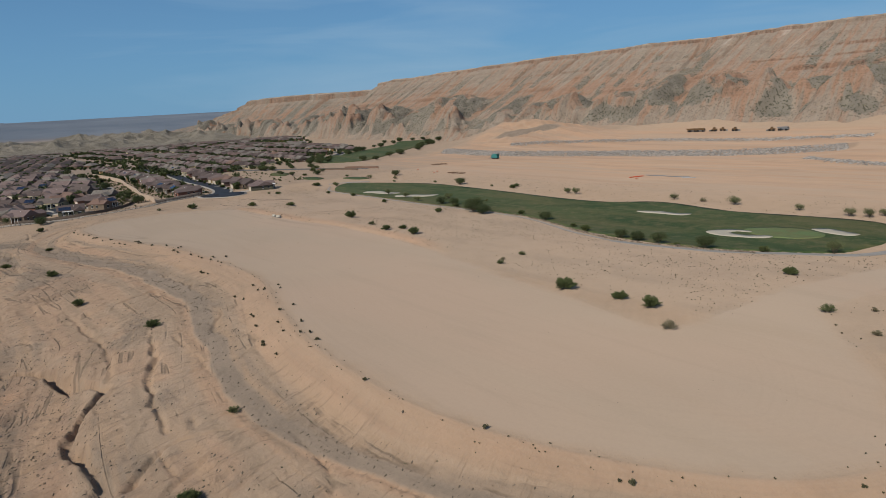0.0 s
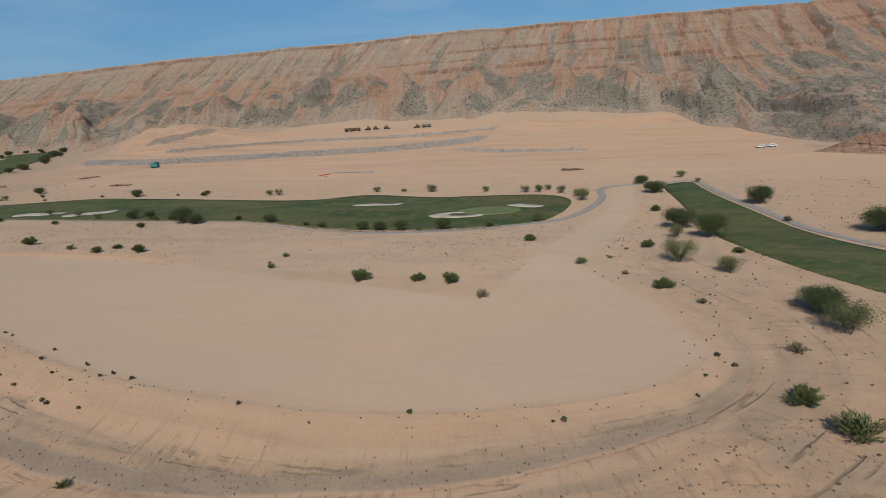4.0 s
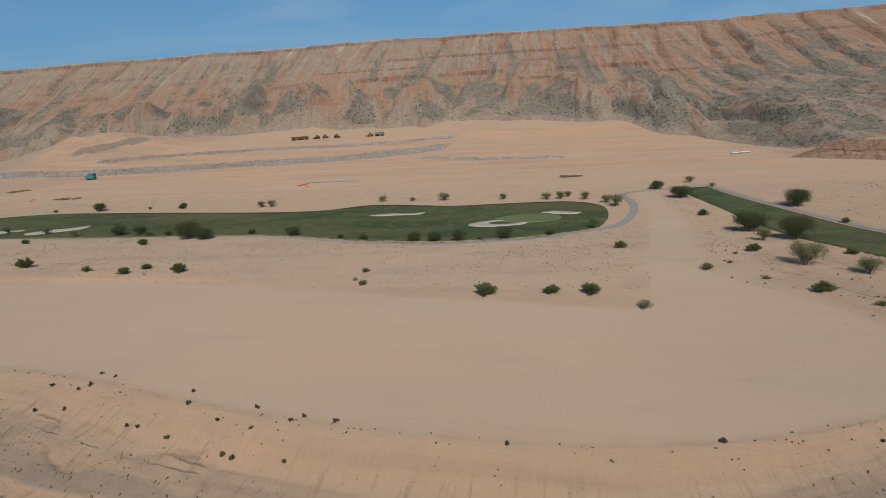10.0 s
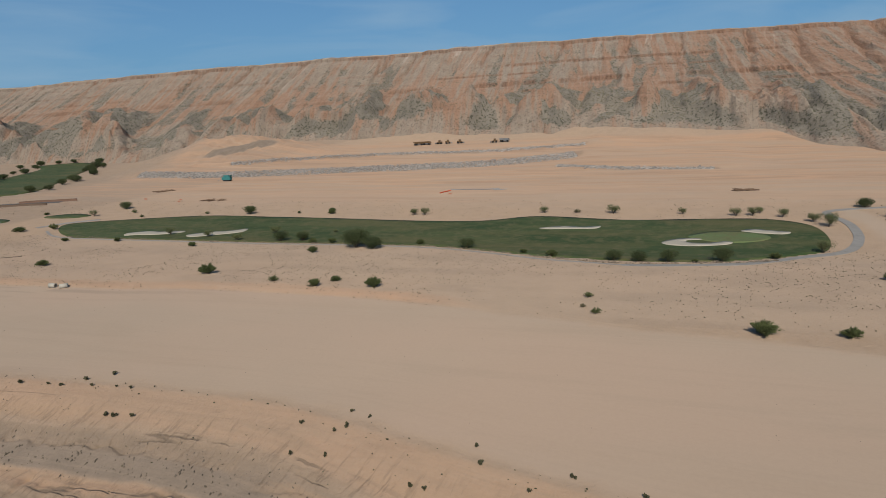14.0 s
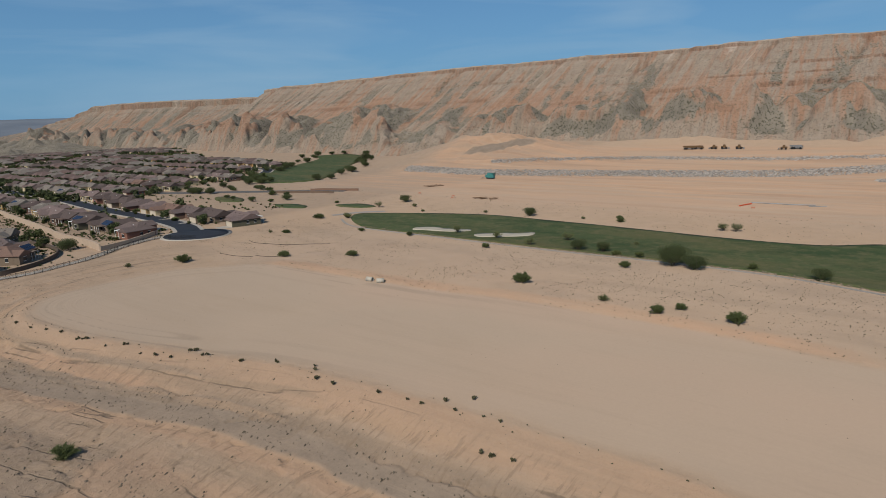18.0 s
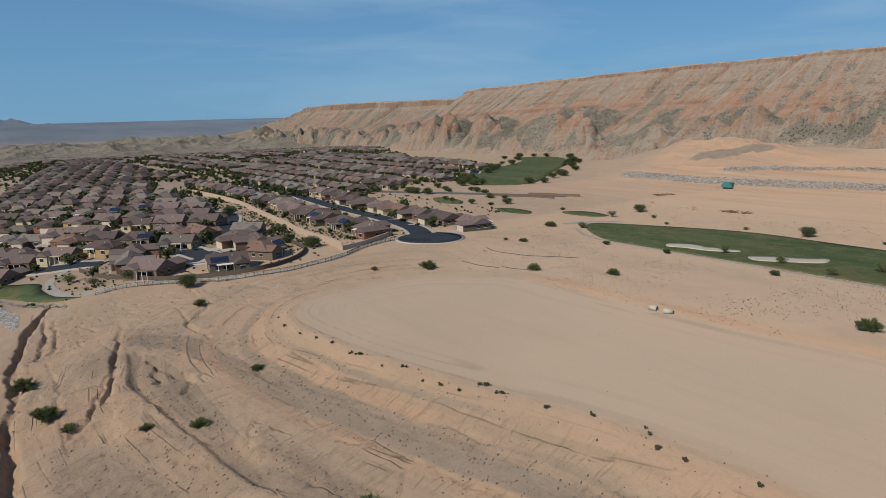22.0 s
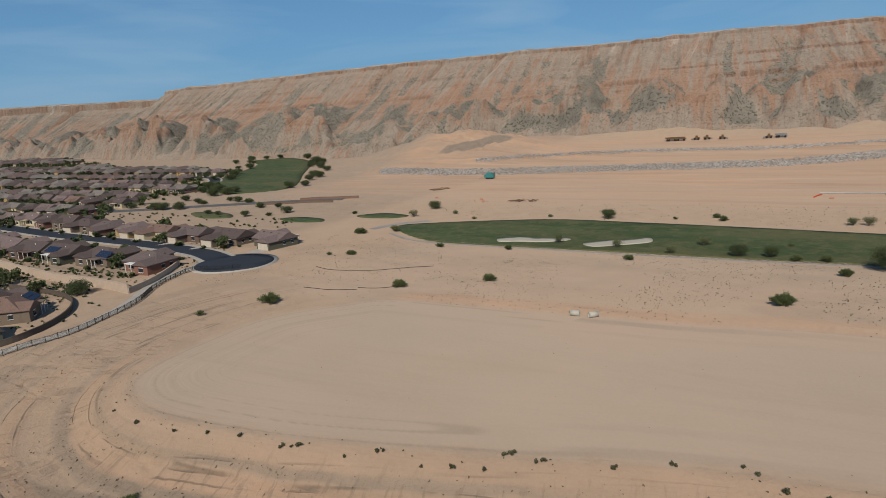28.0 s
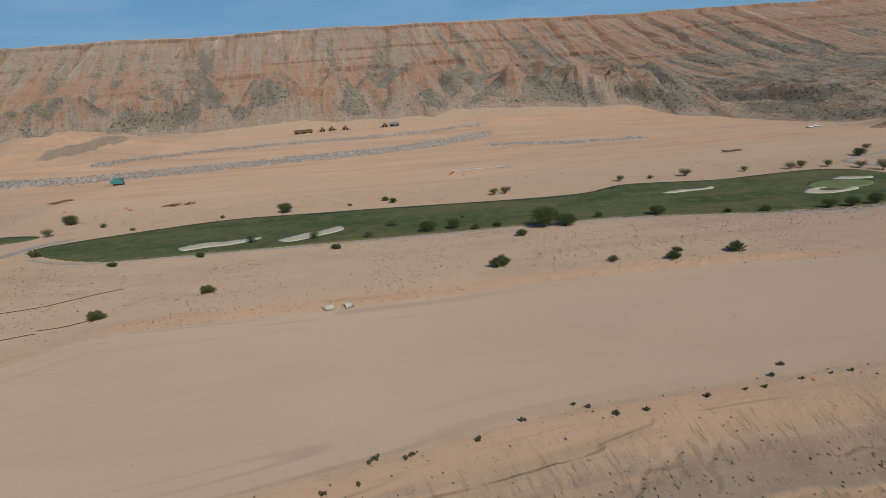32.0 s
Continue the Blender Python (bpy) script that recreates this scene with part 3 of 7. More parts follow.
GREY_FLAT = [(-217, -104), (-206, -98.5), (-180, -96), (-154, -96.2), (-137, -96), (-120, -96), (-128, -100), (-141.6, -101.7), (-164.6, -104.7), (-193, -108)]


def lift_line(x, y):
    return y - (258 - 0.6 * (x - 184) + 9 * (fbm(x / 24, 0 * x, 3, 83) - 0.5) - 4.0 * ridged(x / 6.5, 0 * x, 2, 87))


def soft_clip(v, lo, hi, k=1.3):
    v = hi - np.logaddexp(0, np.clip((hi - v) * k, -60, 60)) / k
    return lo + np.logaddexp(0, np.clip((v - lo) * k, -60, 60)) / k


def country(x, y):
    """The wide, smooth shape of the ground."""
    west = np.clip(x + 280, -1400, 0) * 0.012
    near = soft_clip(0.2 + 0.030 * x, -8.3, 2.8) + west
    far = soft_clip(-3.4 + 0.021 * x, -9.2, 2) + west
    w = smooth(25, 90, y)
    z = near * (1 - w) + far * w
    z = z - smooth(900, 2500, -x) * 34
    for mx, my, wx, wy, h in ((-59, 515, 60, 34, 9), (99, 462, 34, 26, 6), (-390, 404, 84, 58, 20), (-210, 490, 50, 24, 6), (20, 470, 40, 20, 5)):
        z = z + h * np.exp(-(((x - mx) / wx) ** 2) - ((y - my) / wy) ** 2) * (0.75 + 0.5 * ridged(x / 17 + 0.5 * vnoise(x / 9, y / 9, 643), y / 38, 3, 641))
    a = np.clip(y - 345, 0, 140)
    z = z + smooth(-560, -420, x) * (a * 0.02 + a * a * 0.00032)
    # terraces faced with broken rock, and a layered bank to the east
    reach = smooth(-450, -390, x) * smooth(20, -60, x)
    z = z + 3.4 * reach * smooth(-5, 5, y - np.interp(x, [-400, -355, -311, -260, -207, -160, -118, -80, -46], [304, 301, 302, 314, 329, 338, 348, 368, 391]))
    z = z + 2.6 * smooth(-380, -320, x) * smooth(60, -30, x) * smooth(-4, 4, y - np.interp(x, [-328, -285, -235, -190, -139, -90, -44], [333, 364, 393, 402, 405, 415, 428]))
    z = z + 1.8 * smooth(-52, -34, x) * smooth(90, 55, x) * smooth(-4, 4, y - 312)
    lift = lift_line(x, y)
    z = z + smooth(190, 225, x) * 9.0 * smooth(3.0, 9.0, lift) * smooth(420, 330, y)
    return z - fall(x, y)


def fall(x, y):
    """How far the land drops to the south."""
    n = np.clip(-54 - y, 0, 260)
    w = np.clip((-60 - x) / 60, 0, 1)
    return (1 - w) * np.minimum(n * 0.16, 9) + w * np.minimum(0.085 * np.minimum(n, 46) + 0.2 * np.clip(n - 46, 0, None), 12)


KEEP = {}
LENGTH = sum(math.dist(a, b) for a, b in zip(EDGE, EDGE[1:]))


def lay(x, y):
    """Height, and what the surface is: smooth field, grey gravel, fresh orange soil."""
    x, y = np.asarray(x, float), np.asarray(y, float)
    z = country(x, y)
    d, s, side = along(EDGE, x, y)
    pad = inside(PAD, x, y)
    out = np.where(pad, 0.0, np.where((side > 0) & (d < 90), d, 0.0))
    z = z + fall(x, y) * np.where(pad, 1.0, np.where(side > 0, smooth(9, 0, d), 0.0))
    wide = np.interp(x, [-220, -60, 10, 44, 63, 82, 97, 126, 134], [1.2, 1.32, 1.15, 1.15, 0.95, 0.7, 0.64, 0.52, 0.45]) * (0.94 + 0.12 * vnoise(s / 30, s * 0, 3))
    u = out / wide
    here = (out > 0) * smooth(88, 66, d) * smooth(30, 95, s) * smooth(LENGTH - 62, LENGTH - 96, s)
    # bank down from the field, the dirt track along its foot, then a second bank
    sc = smooth(-95, -130, x)
    u = np.maximum(u + here * 1.6 * (fbm(x / 11, y / 11, 3, 27) - 0.5) * smooth(0, 4, u), 0)
    bank = -(0.6 + 0.5 * (1 - sc)) * smooth(1.5, 4.5 + 3.5 * (1 - sc), u) - sc * (0.5 * smooth(6.3, 6.9, u) + 0.75 * smooth(6.9, 10, u)) - 0.5 * (1 - sc) * smooth(9, 12, u) - 0.3 * smooth(12, 13, u) + 0.6 * smooth(16.2, 19.5, u) - 0.3 * smooth(24, 38, u)
    z = z + here * bank + here * 0.12 * np.exp(-((u - 1.2) ** 2) / 1.2)
    rim = along(PAD + PAD[:1], x, y)[0]
    rough = np.where(pad, 0.03, 0.03 + 0.97 * smooth(0, 14, rim)) * (1 - 0.85 * np.clip(smooth(-258, -275, x) * smooth(-150, -130, y) + smooth(55, 75, y) * smooth(190, 160, y), 0, 1))
    close = smooth(60, 30, y) * smooth(-420, -320, x) * smooth(260, 180, x)
    track = here * smooth(12, 13, u) * smooth(17, 16, u) * smooth(82, 125, s)
    z = z + rough * (1 - 0.8 * track) * ((0.5 - 0.22 * smooth(-45, -60, y)) * (fbm(x / 14, y / 14, 4, 5) - 0.5) + 0.9 * (fbm(x / 45, y / 45, 3, 9) - 0.5))
    # the low cut bank along the far side of the field
    cutbank = np.where(pad, 0.0, 1.0) * smooth(-4, 4, y) * smooth(45, 30, y) * smooth(-196, -180, x) * smooth(0, -30, x)
    z = z + cutbank * 0.75 * smooth(0.5, 3.0, rim + 1.6 * (ridged(x / 4.0, y / 9, 2, 93) - 0.5)) * smooth(26, 12, rim)
    # rills that run down the banks
    rill = ridged(s / 3.2 + 0.6 * vnoise(s / 9, u / 6, 31), u / 26, 3, 21) ** 2 * here * smooth(5, 9, u) * (1 - track)
    z = z - 0.55 * close * rill * smooth(1, 3, u) * 0.8
    wild = close * np.where(pad, 0, smooth(2, 16, rim)) * smooth(-40, -62, y)
    z = z - wild * (0.45 * smooth(0.86, 0.97, ridged(x / 17 + 0.3 * vnoise(x / 5, y / 5, 2), y / 9, 2, 501)) + 0.2 * smooth(0.8, 0.96, ridged(x / 6, y / 4.4, 2, 517)))
    outer = np.where(pad, 0, smooth(1.5, 9, rim)) * close * np.clip(smooth(-38, -58, y) + 0.8 * smooth(-206, -222, x) * smooth(15, -5, y) + 0.7 * smooth(101, 112, x), 0, 1) * (1 - 0.95 * track) * smooth(-262, -258, x + 0.6 * np.minimum(y + 60, 0))
    drag = np.where(pad, 0.65 * smooth(6, -8, y) * smooth(30, 14, rim) * smooth(3.0, 0.5, d - rim) * (0.3 + 0.75 * smooth(130, 70, s)) * smooth(150, 60, y), np.maximum(np.maximum(0.35 * track, 0.3 * outer), 0.45 * smooth(12, 3, rim) * smooth(20, 0, y)))
    KEEP["lie"] = (s, np.where(pad, -rim, d), outer, drag)
    # steps of eroded ground beyond the track
    steps = here * smooth(22, 30, u) * close
    terr = fbm(x / 26 + 3, y / 26, 4, 44) * 7
    z = z + steps * 0.3 * (np.floor(terr) + smooth(0.75, 1.0, terr - np.floor(terr)) - terr) * 1.2
    z = z + steps * smooth(-60, -110, y) * 3.2 * (fbm(x / 34, y / 34, 3, 77) - 0.42)
    heap = np.hypot(((x - HEAP[0]) * 0.65 + (y - HEAP[1]) * 0.76) / HEAP[2], ((y - HEAP[1]) * 0.65 - (x - HEAP[0]) * 0.76) / HEAP[3])
    hollow = smooth(1.15, 0.75, np.hypot(x / 46, (y + 110.5) / 13) + 0.5 * (fbm(x / 16, y / 16, 3, 47) - 0.5))
    z = z - 2.2 * hollow * (0.6 + 0.8 * fbm(x / 12, y / 12, 3, 49))
    low = inside(GREY_FLAT, x, y) & ~pad
    if low.any():
        hold = along(GREY_FLAT + GREY_FLAT[:1], x[low], y[low])[0]
        z[low] -= 1.0 * smooth(0, 1.6, hold)
    for line, width, depth in GULLIES:
        lo, hi = np.array(line).min(0) - 6, np.array(line).max(0) + 6
        box = (x > lo[0]) & (x < hi[0]) & (y > lo[1]) & (y < hi[1])
        if box.any():
            gx, gy = x[box], y[box]
            gd, gs, _ = along(line, gx + 1.2 * (vnoise(gx / 2.5, gy / 2.5, 4) - 0.5), gy + 1.2 * (vnoise(gx / 2.5, gy / 2.5, 8) - 0.5))
            w = 0.82 * width * (0.55 + 0.9 * vnoise(gs / 5, gs * 0, 12))
            z[box] -= depth * (0.5 + vnoise(gs / 7, gs * 0, 15)) * smooth(w * 1.15 + 0.3, w * 0.3, gd)
    north = smooth(150, 200, y) * smooth(470, 440, y) * smooth(-430, -380, x) * smooth(700, 500, x)
    z = z + north * 0.5 * (fbm(x / 60, y / 11, 3, 61) - 0.5)
    deep = np.where(pad, rim, -rim) + 3.0 * (fbm(x / 5, y / 5, 3, 71) - 0.5)
    neck = smooth(-2.5, 3.0, deep)
    smoothness = np.clip(neck + 0.75 * track * smooth(30, 60, s) + 0.65 * north * (1 - smooth(174, 184, x) * smooth(-6, 0, lift_line(x, y))) + 0.42 * smooth(-4, 6, y) * smooth(100, 60, y) * smooth(-250, -215, x) * smooth(150, 100, x), 0, 1)
    town = smooth(-286, -300, x) * smooth(-150, -140, y) * smooth(520, 440, y)
    gravel = np.clip(0.85 * np.maximum(track, (1 - pad) * smooth(4.2, 2.6, along(CART_TRACK, x, y)[0] + 1.6 * (fbm(x / 7, y / 7, 3, 19) - 0.5))) + here * smooth(9, 10.5, u) * smooth(12.8, 12.2, u) * (0.3 + 0.6 * fbm(s / 7, u / 3, 3, 17)) + sc * here * 0.35 * smooth(4.2, 5, u) * smooth(6.5, 6.2, u) + here * smooth(22, 26, u) * smooth(0.48, 0.6, fbm(x / 22, y / 22, 3, 91)) * 0.6
                     + 0.2 * (1 - pad) * (y > 0) * (y < 75) * smooth(0.45, 0.7, fbm(x / 30, y / 9, 3, 14)) + 0.4 * town, 0, 1)
    arcs = pad * smooth(-60, -140, x) * smooth(13, 4, rim) * smooth(0.82, 0.95, ridged(rim / 3.4 + 0.4 * vnoise(x / 20, y / 20, 6), s / 90, 1, 73))
    gravel = np.clip(gravel + 0.4 * arcs, 0, 1)
    for line, w in ROCK_LINES:
        sel = (y > 285) & (y < 440) & (x > -420) & (x < 70)
        if np.any(sel):
            gravel[sel] = np.maximum(gravel[sel], 0.85 * smooth(w * 1.1, w * 0.6, along(line, x[sel], y[sel])[0]))
    gravel = np.maximum(gravel, smooth(176, 186, x) * 0.45 * smooth(-1, 1, lift_line(x, y)) * smooth(40, 30, lift_line(x, y)) * (0.55 + 0.45 * smooth(11, 14, lift_line(x, y))))
    gravel = np.where(low, np.maximum(gravel, 0.85), gravel)
    tone = fbm(x / 70, y / 6, 4, 66)
    orange = np.clip(0.5 * here * smooth(0.5, 2, u) * smooth(5.0 + 4 * (1 - sc), 4.0 + 3 * (1 - sc), u) + sc * 0.85 * here * smooth(6.3, 6.9, u) * smooth(10.2, 9.4, u) + here * smooth(16.3, 17, u) * smooth(21, 18.5, u) * 0.7
                     + here * smooth(21, 25, u) * 0.55 * smooth(0.5, 0.62, fbm(x / 19, y / 19, 3, 23)) + north * (0.35 + 0.65 * smooth(190, 300, y)) * (0.4 + 1.0 * smooth(0.36, 0.6, tone)), 0, 1)
    orange = np.maximum(orange, 0.75 * cutbank * smooth(0.3, 1.5, rim) * smooth(7.5, 4.0, rim + 3 * (fbm(x / 6, y / 6, 3, 95) - 0.5)))
    orange = orange * (1 - smooth(174, 184, x) * smooth(-6, 0, lift_line(x, y)))
    gravel = np.maximum(gravel * smooth(0.9, 1.4, heap), 0.95 * smooth(1.05, 0.9, heap + 0.3 * (fbm(x / 12, y / 12, 3, 63) - 0.5)))
    orange = orange * smooth(0.85, 1.1, heap)
    orange = np.maximum(orange, hollow * (0.6 + 0.4 * smooth(0.4, 0.6, fbm(x / 13, y / 13, 3, 53))))
    gravel = np.maximum(gravel, hollow * (0.45 + 0.4 * smooth(0.5, 0.62, fbm(x / 10, y / 10, 3, 59))))
    orange = np.where(low, 0.0, np.maximum(orange, smooth(176, 186, x) * smooth(-2, 2, lift_line(x, y)) * smooth(30, 20, lift_line(x, y)) * 0.75))
    return z, smoothness, gravel, orange


def ground_at(x, y):
    return float(lay(np.array([x]), np.array([y]))[0][0])

# ---- golf course, paths and roads lie on the land ----
FAIRWAY_LINE = spline([(-254, 108), (-243, 117), (-215, 129), (-187, 136), (-150, 134), (-120, 132), (-72, 127), (-43, 128), (-23, 139), (5, 134), (18, 132),
                       (40, 135), (63, 136), (76, 126), (79, 108), (76, 87), (67, 77), (48, 64), (29, 60), (-4, 65), (-40, 78), (-76, 80), (-112, 79),
                       (-166, 80), (-200, 80), (-222, 82), (-244, 95)], 5, True)
course = tagged(new("fairway", drape("fairway", FAIRWAY_LINE, 0.05, 3.0, FAIRWAY)), "long mown green golf fairway with brownish patches", "golf fairway", kind="structure")
GREEN_LINE = spline([(37, 102), (43, 110), (52, 112), (60, 108), (62, 101), (56, 95), (46, 94)], 6, True)
tagged(new("putting_green", drape("putting_green", GREEN_LINE, 0.10, 2.0, GREEN, skirt=0.1, sink=False)), "pale oval putting green of close-mown grass", "putting green", kind="structure")
BUNKERS = [
    [(-16, 114), (-8, 118), (0, 117), (6, 119), (5, 114), (-4, 113), (-12, 112)],
    [(29, 92), (31, 96), (35, 99), (40, 99.6), (41.4, 97.6), (37.4, 96.6), (36.4, 94.2), (39, 92.4), (44, 93), (48, 95.4), (50.4, 94.4), (49, 91), (43, 88.4), (36, 87.4), (31, 89)],
    [(54, 113), (58, 116), (64, 114), (69, 112), (67, 108), (60, 109), (56, 111)],
    [(-197, 90), (-190, 94), (-182, 95), (-172, 96), (-170, 93), (-178, 92), (-188, 89), (-194, 88)],
    [(-163, 89), (-156, 95), (-148, 100), (-143, 103), (-141, 99), (-150, 93), (-158, 87)],
]
for k, b in enumerate(BUNKERS):
    if k > 2:  # the two western hollows lie broad across the slope
        b = [(q[0], q[1] + (1.6 if i < len(b) // 2 + 1 else -1.6) + 0.8 * math.sin(2.3 * i)) for i, q in enumerate(b)]
    tagged(new("sand_bunker", drape("sand_bunker", spline(b, 5, True), 0.11, 2.0, BUNKER, skirt=0.12, sink=False)), "white sand bunker with a curved lip in the fairway", "sand bunker", "bunkers of the golf course")
EAST_LINE = spline([(112, 158), (121, 164), (126, 148), (132, 128), (146, 89), (153, 68), (160, 52), (178, 30), (205, 8), (190, -8), (165, 2), (145, 24), (132, 49), (124, 88), (116, 128), (112, 145)], 5, True)
tagged(new("fairway", drape("fairway", EAST_LINE, 0.05, 3.0, FAIRWAY)), "narrow mown fairway curving between trees", "golf fairway", kind="structure")
HILL_LINE = spline([(-514, 214), (-560, 290), (-620, 385), (-674, 428), (-655, 464), (-600, 440), (-546, 388), (-480, 300), (-425, 226), (-436, 192), (-470, 190)], 5, True)
tagged(new("fairway", drape("fairway", HILL_LINE, 0.15, 8.0, LAWN)), "distant green fairway below the mesa", "golf fairway", kind="structure")
for p in ([(-402, 116), (-390, 122), (-372, 118), (-362, 108), (-380, 104)], [(-330, 112), (-320, 118), (-305, 116), (-300, 108), (-316, 105)], [(-292, 128), (-280, 136), (-264, 132), (-268, 124), (-284, 122)]):
    tagged(new("tee_box", drape("tee_box", spline(p, 5, True), 0.1, 4.0, LAWN, sink=False)), "small patch of tee grass in bare desert", "tee box", "tee boxes")
LAWN_LINE = spline([(-390, -150), (-362, -134), (-345, -126), (-329, -117), (-318, -117), (-305, -115), (-291, -110), (-285, -107), (-295, -117), (-316, -126), (-329, -132), (-350, -148)], 4, True)
tagged(new("lawn", drape("lawn", LAWN_LINE, 0.12, 4.0, LAWN)), "mown lawn beside a curving concrete walk", "lawn", kind="structure")

CART_LINES = [
    ([(20, 53), (49, 57), (67, 73), (80, 84), (87, 103), (89, 127), (86, 143), (87, 152), (97, 158), (112, 163)], 3.0),
    ([(112, 163), (122, 168), (128, 150), (134, 130), (148, 92), (155, 71), (163, 55), (182, 33), (208, 12)], 2.8),
    ([(-262, 98), (-256, 112), (-246, 121)], 4.0),
    ([(20, 53), (-4, 60), (-40, 74), (-76, 77), (-112, 76), (-166, 77), (-222, 79), (-248, 92)], 1.2),
    ([(-282, -98), (-286, -103), (-291, -108), (-299, -112), (-309, -114), (-323, -114), (-331, -112), (-338, -106)], 3.4),
]
for line, width in CART_LINES:
    tagged(new("cart_path", ribbon(spline(line, 8), width, 0.14, 0.5, CART_PATH, "cart_path")), "pale concrete cart path edging the grass", "cart path", kind="structure")
PROMENADE = spline([(-286, -103), (-284, -91), (-274, -76), (-261, -62), (-255, -47), (-257.5, -33), (-263, -21), (-271.5, -9), (-277, 2), (-281, 15)], 8)
tagged(new("promenade", ribbon(PROMENADE, 3.6, 0.16, 0.5, CONCRETE, "promenade")), "grey concrete walk along a black metal fence", "walkway", kind="structure")

ROADS = [  # centre line, width
    ([(-282, 29), (-300, 36), (-330, 41), (-360, 43), (-412, 45), (-460, 50), (-520, 56), (-600, 52), (-640, 51)], 10.0, ASPHALT),
    ([(-302, -60), (-325, -63), (-342, -68), (-372, -60), (-400, -48)], 10.0, ASPHALT),
    ([(-333, -94), (-342, -102), (-354, -113), (-370, -123), (-394, -133), (-430, -150)], 9.0, ASPHALT),
    ([(-352, -36), (-378, -29), (-405, -20), (-422, -18), (-440, -27), (-470, -60), (-520, -130)], 10.0, ASPHALT),
    ([(-340, 178), (-355, 172), (-399, 148), (-429, 131), (-470, 108), (-540, 100), (-640, 104), (-760, 110)], 9.0, OLD_ASPHALT),
    ([(-530, 246), (-548, 262), (-570, 272), (-640, 270), (-760, 265), (-860, 262)], 9.0, ASPHALT),
]
for line, width, skin in ROADS:
    dark = "dark fresh asphalt street" if skin is ASPHALT else "worn grey asphalt road"
    tagged(new("road", ribbon(spline(line, 10), width, 0.22, 0.8, skin, "road")), dark + " between the houses", "road", kind="structure")
    if skin is ASPHALT:
        for s in (-1, 1):
            off = []
            pts = spline(line, 10)
            for i, p in enumerate(pts):
                d = Vector((*pts[min(i + 1, len(pts) - 1)], 0)) - Vector((*pts[max(i - 1, 0)], 0))
                d.normalize()
                off.append((p[0] - d.y * s * (width / 2 + 0.8), p[1] + d.x * s * (width / 2 + 0.8)))
            tagged(new("pavement", ribbon(off, 1.6, 0.36, 0.8, CONCRETE, "pavement")), "pale concrete kerb and pavement", "pavement", kind="structure")
CIRCLES = [(-270.5, 26, 13.8, ASPHALT), (-305, -60, 13.5, ASPHALT), (-356, -34, 13.0, ASPHALT)]
for x, y, r, skin in CIRCLES:
    ring = [(x + r * math.cos(a * math.pi / 24), y + r * math.sin(a * math.pi / 24)) for a in range(48)]
    wide = [(x + (r + 1.5) * math.cos(a * math.pi / 24), y + (r + 1.5) * math.sin(a * math.pi / 24)) for a in range(48)]
    tagged(new("kerb", drape("kerb", wide, 0.2, 4.0, CONCRETE, sink=False)), "pale concrete kerb round a turning circle", "kerb", kind="structure")
    tagged(new("turning_circle", drape("turning_circle", ring, 0.3, 4.0, skin, sink=False)), "dark asphalt turning circle at the end of a street", "road", kind="structure")

# ---- the ground: one sheet, fine near the flight and coarse far off ----
xs = grow(-340.6, -0.9, 1.055, -4900)[::-1] + list(np.arange(-340, 190, 0.46)) + grow(190.5, 0.9, 1.055, 4900)
ys = grow(-141, -0.9, 1.09, -4900)[::-1] + list(np.arange(-140, -44, 0.42)) + list(np.arange(-44, 30, 0.7)) + list(np.arange(30.8, 222, 2.4)) + list(np.arange(222, 262, 1.1)) + list(np.arange(262, 360, 2.4)) + grow(362, 3.0, 1.045, 4900)
gx, gy = np.meshgrid(np.array(xs), np.array(ys))
fx, fy = gx.ravel(), gy.ravel()
fz, f_level, f_grey, f_fresh = lay(fx, fy)
lie_now = np.stack(KEEP["lie"], -1).astype(np.float32)
for poly in SUNK:
    arr = np.array(poly)
    lo, hi = arr.min(0), arr.max(0)
    sel = (fx > lo[0]) & (fx < hi[0]) & (fy > lo[1]) & (fy < hi[1])
    idx = np.flatnonzero(sel)
    hit = idx[inside(poly, fx[idx], fy[idx])]
    fz[hit] -= 0.3
# hills stand on the skyline across the valley
away = np.hypot(fx, fy)
fz += smooth(2700, 4850, away) * 88 * smooth(-300, -1300, fx)
fz += smooth(4200, 4750, away) * smooth(-400, -1500, fx) * 190 * np.clip(fbm(fx / 330, fy / 240, 4, 3) - 0.42, 0, 1) * smooth(420, 200, fy)
nx, ny = len(xs), len(ys)
i = np.arange(nx * ny).reshape(ny, nx)
quads = np.stack([i[:-1, :-1], i[:-1, 1:], i[1:, 1:], i[1:, :-1]], -1).reshape(-1, 4)
me = bpy.data.meshes.new("ground")
me.vertices.add(nx * ny)
me.vertices.foreach_set("co", np.stack([fx, fy, fz], -1).astype(np.float32).ravel())
me.loops.add(quads.size)
me.loops.foreach_set("vertex_index", quads.ravel().astype(np.int32))
me.polygons.add(len(quads))
me.polygons.foreach_set("loop_start", np.arange(0, quads.size, 4, dtype=np.int32))
me.polygons.foreach_set("use_smooth", np.ones(len(quads), bool))
me.update()
soil = me.attributes.new("soil", "FLOAT_COLOR", "POINT")
# alpha: painted haze colour far to the west, a trace over town ground
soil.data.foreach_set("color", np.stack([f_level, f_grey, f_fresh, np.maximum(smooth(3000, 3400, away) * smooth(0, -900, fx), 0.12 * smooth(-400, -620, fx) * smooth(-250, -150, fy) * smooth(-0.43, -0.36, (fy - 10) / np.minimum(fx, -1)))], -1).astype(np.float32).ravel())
lie = me.attributes.new("lie", "FLOAT_COLOR", "POINT")
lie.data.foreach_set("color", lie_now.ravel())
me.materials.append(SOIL)
